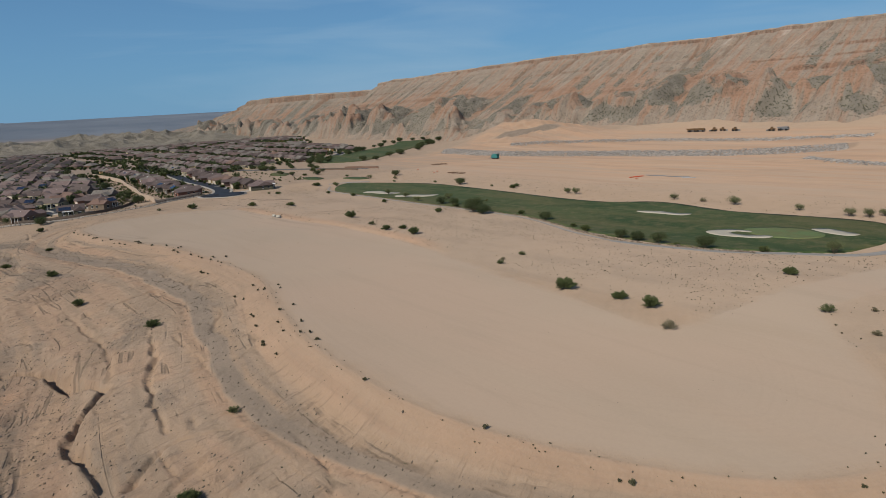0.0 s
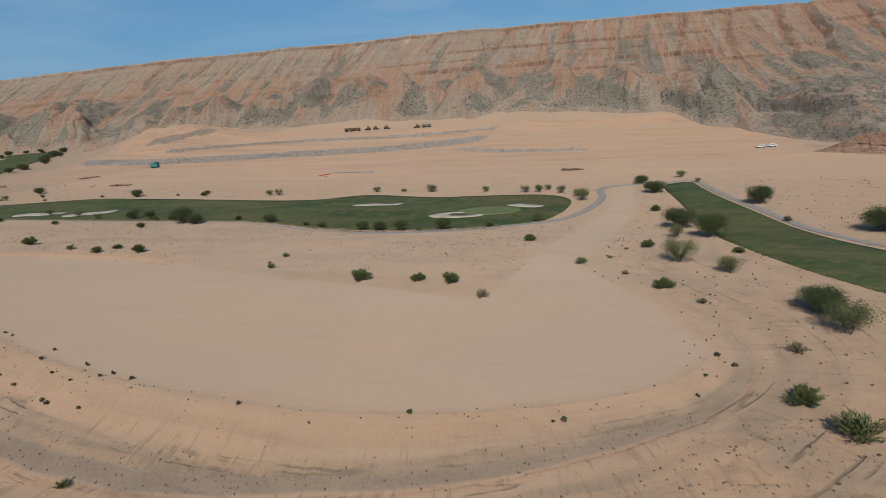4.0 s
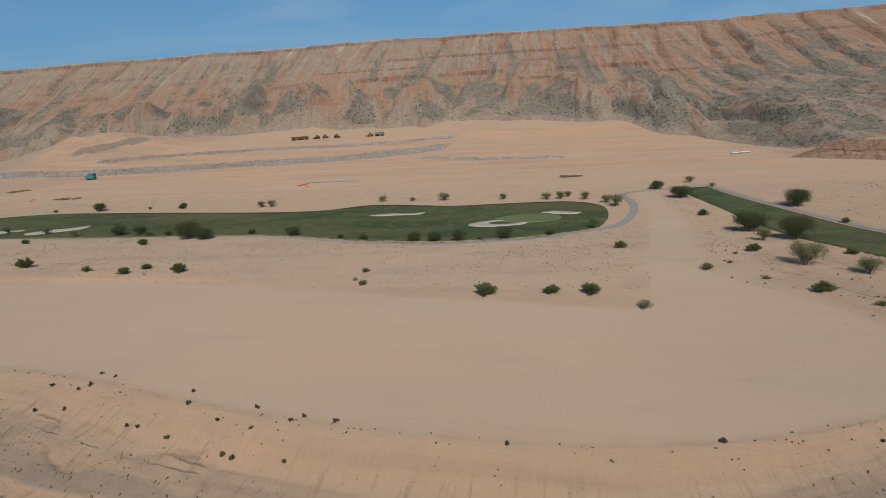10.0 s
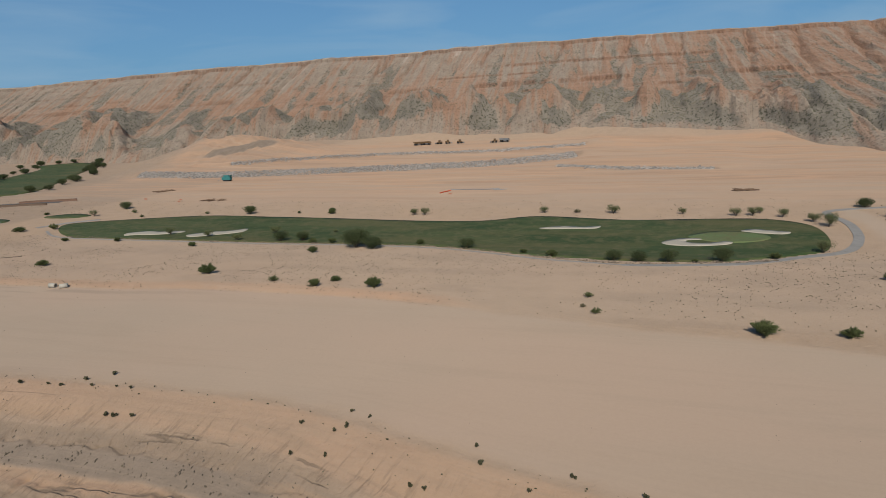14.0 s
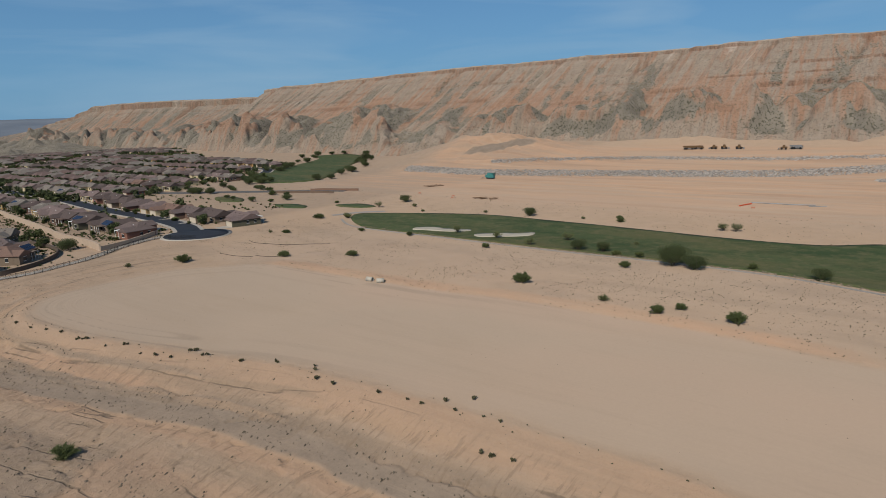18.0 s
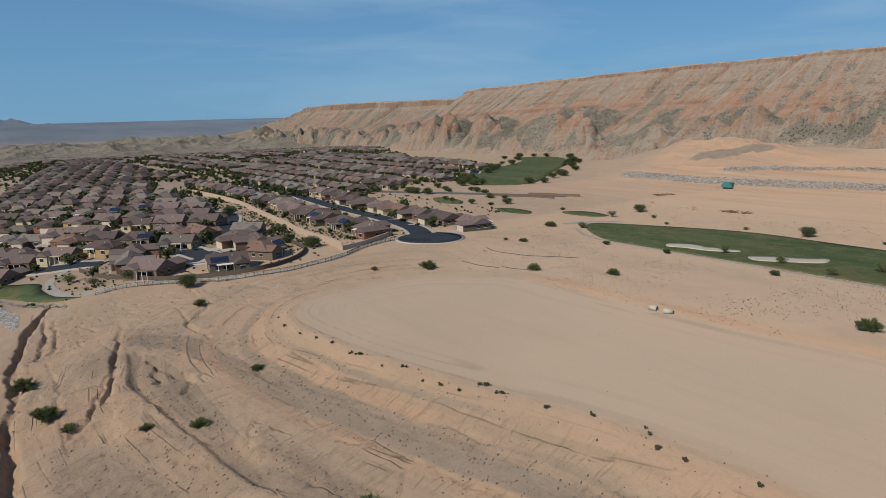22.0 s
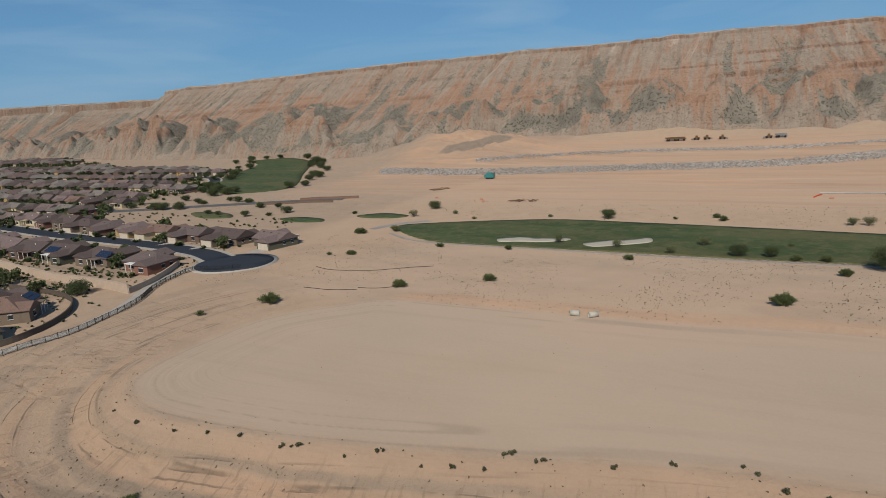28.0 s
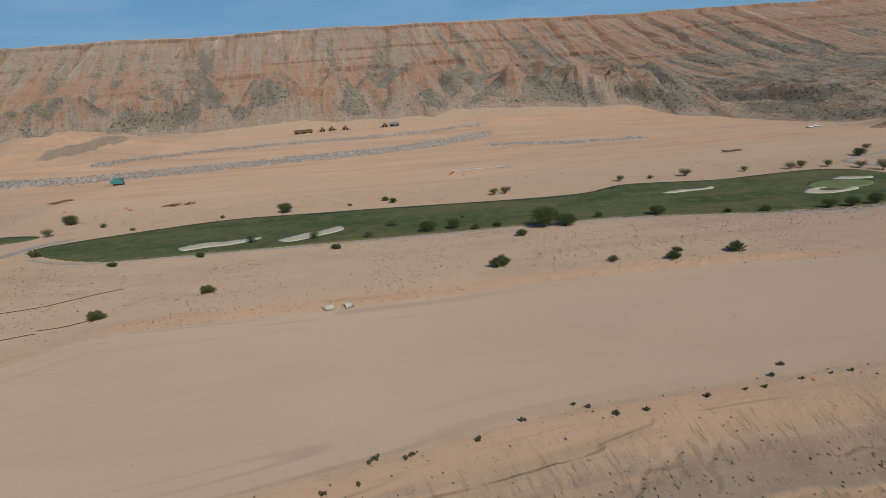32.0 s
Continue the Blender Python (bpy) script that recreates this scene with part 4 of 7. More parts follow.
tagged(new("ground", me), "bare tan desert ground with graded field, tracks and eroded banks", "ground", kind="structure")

# ---- the mesa ----
RIM = [(-3400, 980, -30), (-3000, 940, 10), (-2600, 890, 42), (-2350, 850, 64), (-2250, 810, 71), (-1900, 790, 77), (-1500, 860, 78), (-1260, 880, 78), (-1195, 760, 86), (-1150, 708, 88), (-1000, 706, 93), (-700, 700, 101), (-400, 712, 107),
       (-150, 745, 113), (68, 781, 116.5), (234, 824, 118), (300, 860, 124), (500, 880, 128), (800, 900, 132), (1600, 950, 138)]
FOOT = [(-3400, 640), (-2700, 600), (-1900, 600), (-1300, 540), (-1000, 470), (-780, 450), (-700, 478), (-560, 450), (-470, 455), (-420, 478), (-340, 496), (-250, 490), (-120, 478), (0, 478), (90, 462), (150, 400), (185, 315), (210, 262), (260, 228), (330, 186), (420, 134), (800, 100), (1600, 150)]
rx, ry, rz = (np.array(c, float) for c in zip(*RIM))
ftx, fty = (np.array(c, float) for c in zip(*FOOT))
# rounded grey spurs that stand out from the lower face: place, half width, top, how far they stand out, lean
srng = random.Random(417)
SPURS, at_x = [], -2300.0
while at_x < 760:
    w = srng.uniform(13, 30) if at_x > 110 else srng.uniform(16, 44) if at_x > -620 else srng.uniform(26, 70)
    SPURS.append((at_x, w, srng.uniform(0.32, 0.60) if at_x < 110 else srng.uniform(0.18, 0.7), w * (srng.uniform(0.5, 0.78) if at_x < 110 else srng.uniform(0.2, 0.4)), srng.uniform(-34, 26)))
    at_x += w * srng.uniform(0.75, 1.7)
CLEFTS = [(-352, 9, 5), (-310, 6, 4), (-205, 7, 5), (-118, 6, 4), (-40, 8, 5), (22, 6, 4), (96, 8, 6), (148, 9, 5), (203, 8, 6), (238, 9, 9), (292, 6, 5), (331, 8, 6), (380, 7, 5), (-470, 8, 6), (-560, 8, 5), (-640, 9, 6), (-1120, 12, 9), (-980, 9, 7), (-860, 9, 6), (-1650, 16, 12), (-1900, 18, 14), (-2150, 16, 16)]


def mesa_surface(x, v):
    """Place and make-up of the mesa's face; v runs from its foot (0) to its rim (1) and on over the top."""
    notch = 0 * x
    for cx, w, deep in CLEFTS:
        near = np.abs(x - cx) < 4 * w
        if near.any():
            way = x[near] - cx + 6 * (vnoise(v[near] * 14, 0 * v[near] + cx, 71) - 0.5)
            notch[near] = np.maximum(notch[near], deep * np.clip(1 - np.abs(way) / (w * (0.35 + 0.8 * np.clip(v[near], 0, 1))), 0, 1))
    jag = 3.0 * (fbm(x / 20, 0 * x, 4, 57) - 0.5)
    rim_y = np.interp(x, rx, ry) + 34 * (fbm(x / 85, 0 * x, 4, 55) - 0.5) + jag
    cap_z = np.interp(x, rx, rz)
    rim_z = cap_z + 2.4 * (fbm(x / 60, 0 * x, 4, 58) - 0.5) + 1.2 * (fbm(x / 9, 0 * x, 2, 59) - 0.5)
    foot_y = np.interp(x, ftx, fty) + (26 * (fbm(x / 48, 0 * x, 3, 61) - 0.5) + 9 * (fbm(x / 13, 0 * x, 2, 62) - 0.5)) * smooth(190, 150, x)
    y = foot_y + (rim_y - foot_y) * v
    n = v * np.maximum(rim_y - foot_y, 270) / 290  # the same way measured in slope lengths
    foot_z = lay(x, np.minimum(foot_y, 520))[0] - 2
    f = np.interp(v, [-0.2, -0.02, 0, 0.12, 0.3, 0.45, 0.6, 0.75, 0.955, 0.962, 0.99, 1.0, 1.03, 1.6], [-0.75, -0.07, 0, 0.095, 0.25, 0.40, 0.56, 0.72, 0.942, 0.98, 0.993, 1.0, 1.005, 1.02])
    east, west = smooth(120, 300, x), smooth(-1120, -1260, x)
    apron = np.interp(v, [-0.2, -0.02, 0, 0.3, 0.6, 0.72, 0.955, 0.962, 0.99, 1.0, 1.03, 1.6], [-0.75, -0.07, 0, 0.14, 0.36, 0.54, 0.93, 0.98, 0.993, 1.0, 1.005, 1.02])
    bluff = np.interp(v, [-0.2, -0.02, 0, 0.3, 0.6, 0.90, 0.955, 0.962, 0.99, 1.0, 1.03, 1.6], [-0.75, -0.07, 0, 0.2, 0.44, 0.79, 0.86, 0.975, 0.993, 1.0, 1.005, 1.02])
    f = f + (apron - f) * east + (bluff - f) * west
    z = foot_z + (rim_z - foot_z) * f
    face = smooth(0.0, 0.2, v) * smooth(0.98, 0.86, v)
    slant = x - 0.15 * (rim_y - y)  # the fall line lies square to the rim
    bend = slant + 30 * (fbm(x / 120, n * 1.6, 3, 103) - 0.5) + 10 * (fbm(x / 34, n * 5, 3, 107) - 0.5)
    # spurs and the hollows between them
    stand, nose = 0 * x, 0 * x
    crumple = 0.55 * (fbm(x / 15, n * 9, 3, 223) - 0.5)
    for cx, w, top, out, lean in SPURS:
        near = np.abs(x - cx) < 2.4 * w + 40
        if not near.any():
            continue
        vv = v[near]
        fall = np.clip((top - vv) / top, 0, 1)
        way = np.abs(bend[near] - cx - lean * fall * fall) / (w * (0.2 + 1.0 * fall)) + crumple[near]
        body = np.clip(1 - np.clip(way, 0, 2) ** 1.12, 0, 1) * smooth(0, 0.5, fall) * smooth(-0.03, 0.15, vv)
        lift = out * body
        stand[near] = np.maximum(stand[near], lift)
        # crest brightness is put into the colour: less grey along the ridge line
        nose[near] = np.maximum(nose[near], smooth(0.04, 0.3, body) * (1 - 0.55 * smooth(0.72, 0.95, body)))
    rib = 1 - np.abs(2 * vnoise(bend / 21 + 7, n * 1.3 + 5 * smooth(140, 330, x) * n, 205) - 1)
    flute = 1 - np.abs(2 * vnoise((slant + 5 * (fbm(x / 18, n * 9, 2, 117) - 0.5)) / 7.5, n * 1.6, 209) - 1)
    thin = 1 - np.abs(2 * vnoise((slant + 3 * (fbm(x / 9, n * 14, 2, 119) - 0.5)) / 3.6, n * 3.0, 211) - 1)
    knoll = smooth(0.42, 0.68, fbm(x / 36, n * 7, 3, 219)) * smooth(-0.02, 0.07, v) * smooth(0.26, 0.1, v)
    high = smooth(0.3, 0.6, v)
    z = z + stand + (11 - 5 * east + 6 * smooth(-540, -620, x)) * knoll * (0.6 + 0.8 * ridged(x / 11, n * 22, 2, 227)) + face * (4.0 * (1 - 0.4 * east) * (rib - 0.5) + (1.0 + 1.5 * high) * (1 - 0.5 * east) * (flute - 0.5) + (0.7 + 0.5 * high) * (thin - 0.5) + 1.6 * (fbm(x / 6, n * 40, 3, 231) - 0.5)) - notch * smooth(0.3, 0.75, v) * (0.25 * smooth(1.05, 1.0, v) + 0.75 * smooth(0.99, 0.93, v))
    # ledges of harder rock, level with the rim
    bed = cap_z - z + 2.2 * (fbm(x / 90, v * 3, 2, 77) - 0.5)
    weak = smooth(0.42, 0.56, fbm(x / 55, v * 4, 3, 301))
    cliff = 0 * x
    for depth, tall, hold in ((30.5, 3.2, 0.25 + 0.75 * smooth(0.36, 0.5, fbm(x / 75, 0 * x, 3, 303))), (42.0, 2.0, smooth(0.48, 0.6, fbm(x / 50, 0 * x, 3, 305))), (54.0, 5.5, weak), (63.0, 3.0, smooth(0.5, 0.62, fbm(x / 40, 0 * x, 3, 309))), (17.0, 1.6, 0.6 * smooth(0.45, 0.58, fbm(x / 60, 0 * x, 3, 311)))):
        hold = hold * (1 - east * smooth(0.8, 0.66, v)) * (0.5 + 0.5 * smooth(-430, -160, x)) * (1 - 0.9 * smooth(0.5, 3.0, stand)) * smooth(0.40, 0.50, fbm(x / 8, v * 3, 2, 313) + 0.14 * hold)
        z = z + hold * tall * 0.42 * (smooth(depth + 0.8, depth - 0.6, bed) - smooth(depth + 14, depth - 12, bed))
        cliff = np.maximum(cliff, hold * smooth(depth + tall * 0.5, depth + tall * 0.2, bed) * smooth(depth - tall * 0.6, depth - tall * 0.2, bed))
    # dark cliff tone on the rim and in clefts also paints their shade
    cliff = np.maximum(cliff, (0.12 + 0.7 * smooth(0.44, 0.6, fbm(x / 34, 0 * x, 3, 451))) * smooth(0.948, 0.954, v) * smooth(0.970, 0.964, v))
    cliff = np.maximum(cliff, 0.8 * smooth(1.5, 4, notch) * smooth(0.72, 0.84, v) * smooth(1.01, 0.98, v))
    # where grey scree lies
    clumps = fbm(x / 46, n * 5, 4, 401)
    chute = smooth(0.48, 0.62, fbm(bend / 11 + 0.8 * fbm(x / 22, n * 6, 3, 413), n * 1.5 + 0.5 * fbm(x / 8, n * 16, 3, 415), 4, 411) + 0.16 * (0.62 - v)) * smooth(0.96, 0.82, v) * smooth(0.02, 0.16, v)
    grey = np.maximum(nose * (0.82 + 0.3 * (clumps - 0.4)), 0.58 * chute + 0.38 * west)
    grey = np.maximum(grey, smooth(0.0, 0.10, 0.30 + 0.36 * east + 0.7 * (clumps - 0.5) + 0.2 * (rib - 0.5) - v) * smooth(0.02, 0.08, v))
    grey = grey * (1 - 0.9 * smooth(0.3, 0.75, knoll)) * (1 - 0.8 * smooth(0.56, 0.68, fbm(x / 26, n * 9, 3, 441)))
    return y, z, grey, np.clip(cliff, 0, 1), np.clip(bed / 120, 0, 1)


mx = np.concatenate([np.linspace(-3400, -2300, 120), np.linspace(-2292, -1300, 190), np.linspace(-1297, -620, 330), np.linspace(-618.4, 460, 680), np.linspace(463, 700, 80), np.linspace(708, 1600, 70)])
mv = np.concatenate([np.linspace(-0.12, 0.94, 200), np.linspace(0.9435, 1.02, 34), np.linspace(1.05, 1.6, 6)])
ax, av = np.meshgrid(mx, mv)
ay, az, m_grey, m_cliff, m_high = mesa_surface(ax.ravel(), av.ravel())
ax = ax.ravel()
nx, ny = len(mx), len(mv)
i = np.arange(nx * ny).reshape(ny, nx)
quads = np.stack([i[:-1, :-1], i[:-1, 1:], i[1:, 1:], i[1:, :-1]], -1).reshape(-1, 4)
me = bpy.data.meshes.new("mesa")
me.vertices.add(nx * ny)
me.vertices.foreach_set("co", np.stack([ax, ay, az], -1).astype(np.float32).ravel())
me.loops.add(quads.size)
me.loops.foreach_set("vertex_index", quads.ravel().astype(np.int32))
me.polygons.add(len(quads))
me.polygons.foreach_set("loop_start", np.arange(0, quads.size, 4, dtype=np.int32))
me.polygons.foreach_set("use_smooth", np.zeros(len(quads), bool))
me.update()
rock = me.attributes.new("rock", "FLOAT_COLOR", "POINT")
rock.data.foreach_set("color", np.stack([m_grey, m_cliff, m_high, np.ones_like(ax)], -1).astype(np.float32).ravel())
me.materials.append(MESA)
tagged(new("mesa", me), "long flat-topped red and grey mesa with gullied slopes", "mesa", kind="structure")

# rugged low hills between the town and the valley
hill_x, hill_y = np.meshgrid(np.linspace(-3300, -1560, 250), np.linspace(-700, 760, 210))
hill_x, hill_y = hill_x.ravel(), hill_y.ravel()
shore = smooth(-1570, -1900, hill_x) * smooth(-3290, -2800, hill_x) * smooth(-690, -500, hill_y) * smooth(755, 560, hill_y)
crest = ridged(hill_x / 260 + 0.4 * fbm(hill_x / 90, hill_y / 90, 3, 613), hill_y / 190, 4, 611)
hill_z = country(hill_x, hill_y) - 6 + shore * (4 + (26 + 24 * smooth(-300, 500, hill_y)) * crest ** 2.2 + 11 * ridged(hill_x / 60, hill_y / 60, 3, 617) ** 2)
i = np.arange(250 * 210).reshape(210, 250)
me = mesh_of("badlands", np.stack([hill_x, hill_y, hill_z], -1).tolist(), np.stack([i[:-1, :-1], i[:-1, 1:], i[1:, 1:], i[1:, :-1]], -1).reshape(-1, 4).tolist(), MESA)
rock = me.attributes.new("rock", "FLOAT_COLOR", "POINT")
rock.data.foreach_set("color", np.stack([0.7 + 0.3 * smooth(0.45, 0.6, fbm(hill_x / 120, hill_y / 120, 3, 619)), 0 * hill_x, np.clip(0.8 - hill_z / 120, 0, 1), 0 * hill_x + 1], -1).astype(np.float32).ravel())
tagged(new("badlands", me), "low rugged tan hills beyond the town", "hills", kind="structure")

# the layered bank at the foot of the eastern slopes
us, hs = np.meshgrid(np.linspace(0, 250, 360), np.linspace(-0.12, 1.0, 64))
us, hs = us.ravel(), hs.ravel()
bank_x = 178 + us * 0.857
layer = hs * 12 + 0.7 * fbm(us / 30, 0 * us, 2, 821)
jut = 0.16 * smooth(0.25, 0.5, layer - np.floor(layer)) * (0.5 + vnoise(np.floor(layer), us / 22, 823))
runnel = 1.1 * smooth(0.55, 0.95, ridged(us / 9 + 0.5 * fbm(us / 5, hs * 3, 2, 829), hs * 1.4, 2, 827)) * smooth(0.0, 0.5, hs)
slump = 2.4 * smooth(0.5, 0.7, fbm(us / 26, 0 * us, 3, 831)) * (1 - np.clip(hs, 0, 1)) ** 1.5
inset = -2.0 + 8.0 * np.clip(hs, 0, 1) - slump + runnel - jut
bank_y = 258 - 0.6 * (bank_x - 184) + inset * 0.86
bank_top = 9.4 * smooth(0, 26, us) * (0.86 + 0.28 * fbm(us / 17, 0 * us, 3, 833))
base_z = country(bank_x, 258 - 0.6 * (bank_x - 184) - 14)
face_n = len(us)
i = np.arange(face_n).reshape(64, 360)
me = mesh_of("layered_bank", np.stack([bank_x + inset * 0.5, bank_y, base_z + hs * bank_top], -1).tolist(), np.stack([i[:-1, :-1], i[:-1, 1:], i[1:, 1:], i[1:, :-1]], -1).reshape(-1, 4).tolist(), MESA)
rock = me.attributes.new("rock", "FLOAT_COLOR", "POINT")
rock.data.foreach_set("color", np.stack([0.16 + 0.4 * smooth(0.5, 0.7, fbm(us / 26, 0 * us, 3, 831)) * smooth(0.7, 0.2, hs), 0.55 * smooth(0.55, 0.75, layer - np.floor(layer)) * smooth(0.35, 0.6, vnoise(us / 12, np.floor(layer), 841)) + 0.6 * smooth(1.2, 2.2, runnel), 0.3 + 0.2 * (1 - hs), np.ones_like(us)], -1).astype(np.float32).ravel())
tagged(new("layered_bank", me), "low layered red-brown earth bank with washed runnels", "bank", kind="structure")

# ---- the town ----
WALLS = [plain("stucco_" + k, c, 0.9, 0.08, 1.0, 0, 0.01, 0.25) for k, c in (("tan", (0.18, 0.138, 0.102)), ("olive", (0.115, 0.108, 0.076)), ("cream", (0.5, 0.42, 0.27)), ("brown", (0.15, 0.098, 0.076)), ("ochre", (0.38, 0.26, 0.12)), ("red", (0.22, 0.11, 0.08)))]
ROOFS = [tile_roof_material("clay_tile_rose", (0.225, 0.163, 0.148)), tile_roof_material("clay_tile_brown", (0.168, 0.125, 0.114))]
WINDOW = plain("window_glass", (0.03, 0.035, 0.04), 0.12, 0.1, 1.0)
WHITE = plain("white_paint", (0.72, 0.7, 0.66), 0.7, 0.06, 1.0)
GARAGE = plain("garage_door_paint", (0.52, 0.45, 0.36), 0.7, 0.06, 1.0)
SOLAR = plain("solar_glass", (0.02, 0.03, 0.06), 0.15, 0.15, 2.0)


def roof_mesh(x0, y0, x1, y1, z, rise, along_x, hip, over=0.6, bm=None):
    """A tiled roof with eaves, hipped by so many metres at each end (0: gables)."""
    x0, y0, x1, y1 = x0 - over, y0 - over, x1 + over, y1 + over
    bm = bm or bmesh.new()
    if along_x:
        m = (y0 + y1) / 2
        ridge = ((x0 + hip, m), (x1 - hip, m))
    else:
        m = (x0 + x1) / 2
        ridge = ((m, y0 + hip), (m, y1 - hip))
    low = [bm.verts.new((a, b, z)) for a, b in ((x0, y0), (x1, y0), (x1, y1), (x0, y1))]
    base = [bm.verts.new((a, b, z - 0.22)) for a, b in ((x0, y0), (x1, y0), (x1, y1), (x0, y1))]
    r0, r1 = (bm.verts.new((a, b, z + rise)) for a, b in ridge)
    if along_x:
        tops = [(low[0], low[1], r1, r0), (low[2], low[3], r0, r1), (low[1], low[2], r1), (low[3], low[0], r0)]
    else:
        tops = [(low[1], low[2], r1, r0), (low[3], low[0], r0, r1), (low[0], low[1], r0), (low[2], low[3], r1)]
    for f in tops:
        bm.faces.new(f)
    for k in range(4):
        bm.faces.new((low[k], base[k], base[(k + 1) % 4], low[(k + 1) % 4])).normal_flip()
    bm.faces.new(base[::-1])
    bm.normal_update()
    uv = bm.loops.layers.uv.verify()
    for f in bm.faces:
        n = f.normal
        t = Vector((-n.y, n.x, 0)) if abs(n.z) < 0.999 else Vector((1, 0, 0))
        t.normalize()
        v = n.cross(t)
        for lp in f.loops:
            lp[uv].uv = (lp.vert.co.dot(t), lp.vert.co.dot(v))
    return bm


def house(rng, wall, roof, near=True, panels=False):
    """A single-storey tract house, its front towards +y: a long gabled or hipped block with a garage wing and a rear wing."""
    w, d = rng.uniform(13.4, 15.0), rng.uniform(9.2, 10.6)
    high, rise = 3.0, rng.uniform(2.3, 2.8)
    gw, gd = rng.uniform(6.2, 7.2), rng.uniform(4.2, 6.5)
    rw, rd = rng.uniform(5.0, 7.0), rng.uniform(2.5, 4.2)
    side = rng.choice((-1, 1))
    gx0 = -w / 2 if side < 0 else w / 2 - gw
    rx0 = w / 2 - rw if side < 0 else -w / 2
    hip = rng.choice((0.0, 0.0, 0.0, 4.6))
    ob = thing("house", "single-storey stucco house with a rose-brown tile roof", "house", "houses of the town")
    x0, x1, y0, y1 = -w / 2, w / 2, -d / 2, d / 2
    body = boxed((x0, y0, -1.2, x1, y1, high), (gx0 + 0.05, y1 - 0.003, -1.2, gx0 + gw, y1 + gd, high - 0.01), (rx0 + 0.05, y0 - rd, -1.2, rx0 + rw, y0 + 0.003, high - 0.01))
    if hip == 0.0:  # gable ends of the main block
        for x in (x0 + 0.03, x1 - 0.03):
            v = [body.verts.new(p) for p in ((x, y0, high), (x, y1, high), (x, 0, high + rise * 0.9))]
            body.faces.new(v)
    for a, b, y, up in ((gx0, gx0 + gw, y1 + gd - 0.02, 1.3), (rx0, rx0 + rw, y0 - rd + 0.02, 1.2)):
        v = [body.verts.new(p) for p in ((a, y, high), (b, y, high), ((a + b) / 2, y, high + up))]
        body.faces.new(v)
    part("wall", body, ob, wall)
    cover = roof_mesh(x0, y0, x1, y1, high, rise, True, hip)
    roof_mesh(gx0, 0.0, gx0 + gw, y1 + gd, high + 0.02, 1.55, False, 0.0, 0.5, cover)
    roof_mesh(rx0, y0 - rd, rx0 + rw, 0.0, high + 0.02, 1.45, False, 0.0, 0.5, cover)
    part("roof", cover, ob, roof)
    part("garage_door", boxed((gx0 + 0.7, y1 + gd - 0.03, 0.05, gx0 + gw - 0.7, y1 + gd + 0.04, 2.35)), ob, GARAGE, "panelled garage door")
    holes = []
    cx = (gx0 + gw + w / 2) / 2 if side < 0 else (gx0 - w / 2) / 2
    holes.append((cx - 0.9, y1 - 0.04, 0.9, cx + 0.9, y1 + 0.05, 2.2))
    if near:
        kx = 0.02 * w if side > 0 else -0.36 * w
        for k in (0.0, 3.0):
            holes.append((kx + k, y0 - 0.05, 0.7, kx + k + 1.7, y0 + 0.04, 2.2))
        holes.append((rx0 + rw / 2 - 0.9, y0 - rd - 0.05, 0.8, rx0 + rw / 2 + 0.9, y0 - rd + 0.04, 2.1))
        for k in (-0.28, 0.1):
            holes.append((x1 - 0.04, k * d, 1.0, x1 + 0.05, k * d + 1.3, 2.1))
            holes.append((x0 - 0.05, k * d, 1.0, x0 + 0.04, k * d + 1.3, 2.1))
    for h in holes:
        win = part("window", boxed(h), ob, WINDOW, "dark window pane")
        if near:
            a = [h[0] - 0.1, h[1] - 0.1, h[2] - 0.12, h[3] + 0.1, h[4] + 0.1, h[2]]
            part("sill", boxed(a), win, WHITE)
            b = [h[0] - 0.1, h[1] - 0.06, h[5], h[3] + 0.1, h[4] + 0.06, h[5] + 0.12]
            part("lintel", boxed(b), win, WHITE)
    if near:
        pw = rng.uniform(4.5, 6)
        px = rx0 - pw - 0.3 if side < 0 else rx0 + rw + 0.3
        patio = part("patio_roof", boxed((px, y0 - 3.0, 2.62, px + pw, y0 - 0.62, 2.8)), ob, WHITE if rng.random() < 0.4 else wall, "flat patio cover")
        for q in (px + 0.15, px + pw / 2, px + pw - 0.3):
            part("post", boxed((q, y0 - 2.9, -0.8, q + 0.16, y0 - 2.74, 2.62)), patio, WHITE)
        bm = bmesh.new()
        tube(bm, (w * 0.12, -2.0, high), (w * 0.12, -2.0, high + rise * 0.6 + 0.5), 0.12, 0.12, 6)
        part("vent_pipe", bm, ob, WHITE)
        part("driveway", boxed((gx0 + 0.4, y1 + gd, -0.6, gx0 + gw - 0.4, y1 + gd + 6.0, 0.06)), ob, CONCRETE)
        for k in range(3):  # roof vents
            bm = boxed((-0.25, -0.25, -0.2, 0.25, 0.25, 0.16))
            part("roof_vent", bm, ob, ROOFS[1], "", (x0 + 3.0 + 4.2 * k, 1.6, high + rise * 0.75))
    if panels:
        slope = math.atan2(rise, d / 2 + 0.6)
        px0 = (rx0 - 8.4) if side < 0 else rx0 + rw + 1.2
        for r in range(2):
            for c in range(6):
                bm = boxed((-0.5, -0.8, 0, 0.5, 0.8, 0.05))
                run = 1.2 + 1.75 * r
                part("solar_panel", bm, ob, SOLAR, "dark blue solar panel", (px0 + 1.06 * c + 0.8, y0 - 0.6 + run * math.cos(slope), high + run * math.sin(slope) + 0.1, math.degrees(slope), 0, 0))
    return ob


rng = random.Random(5)
near_kinds = [house(rng, WALLS[(0, 3, 1, 5, 2, 0, 4)[k]], ROOFS[k % 2], True, k in (2, 5)) for k in range(7)]
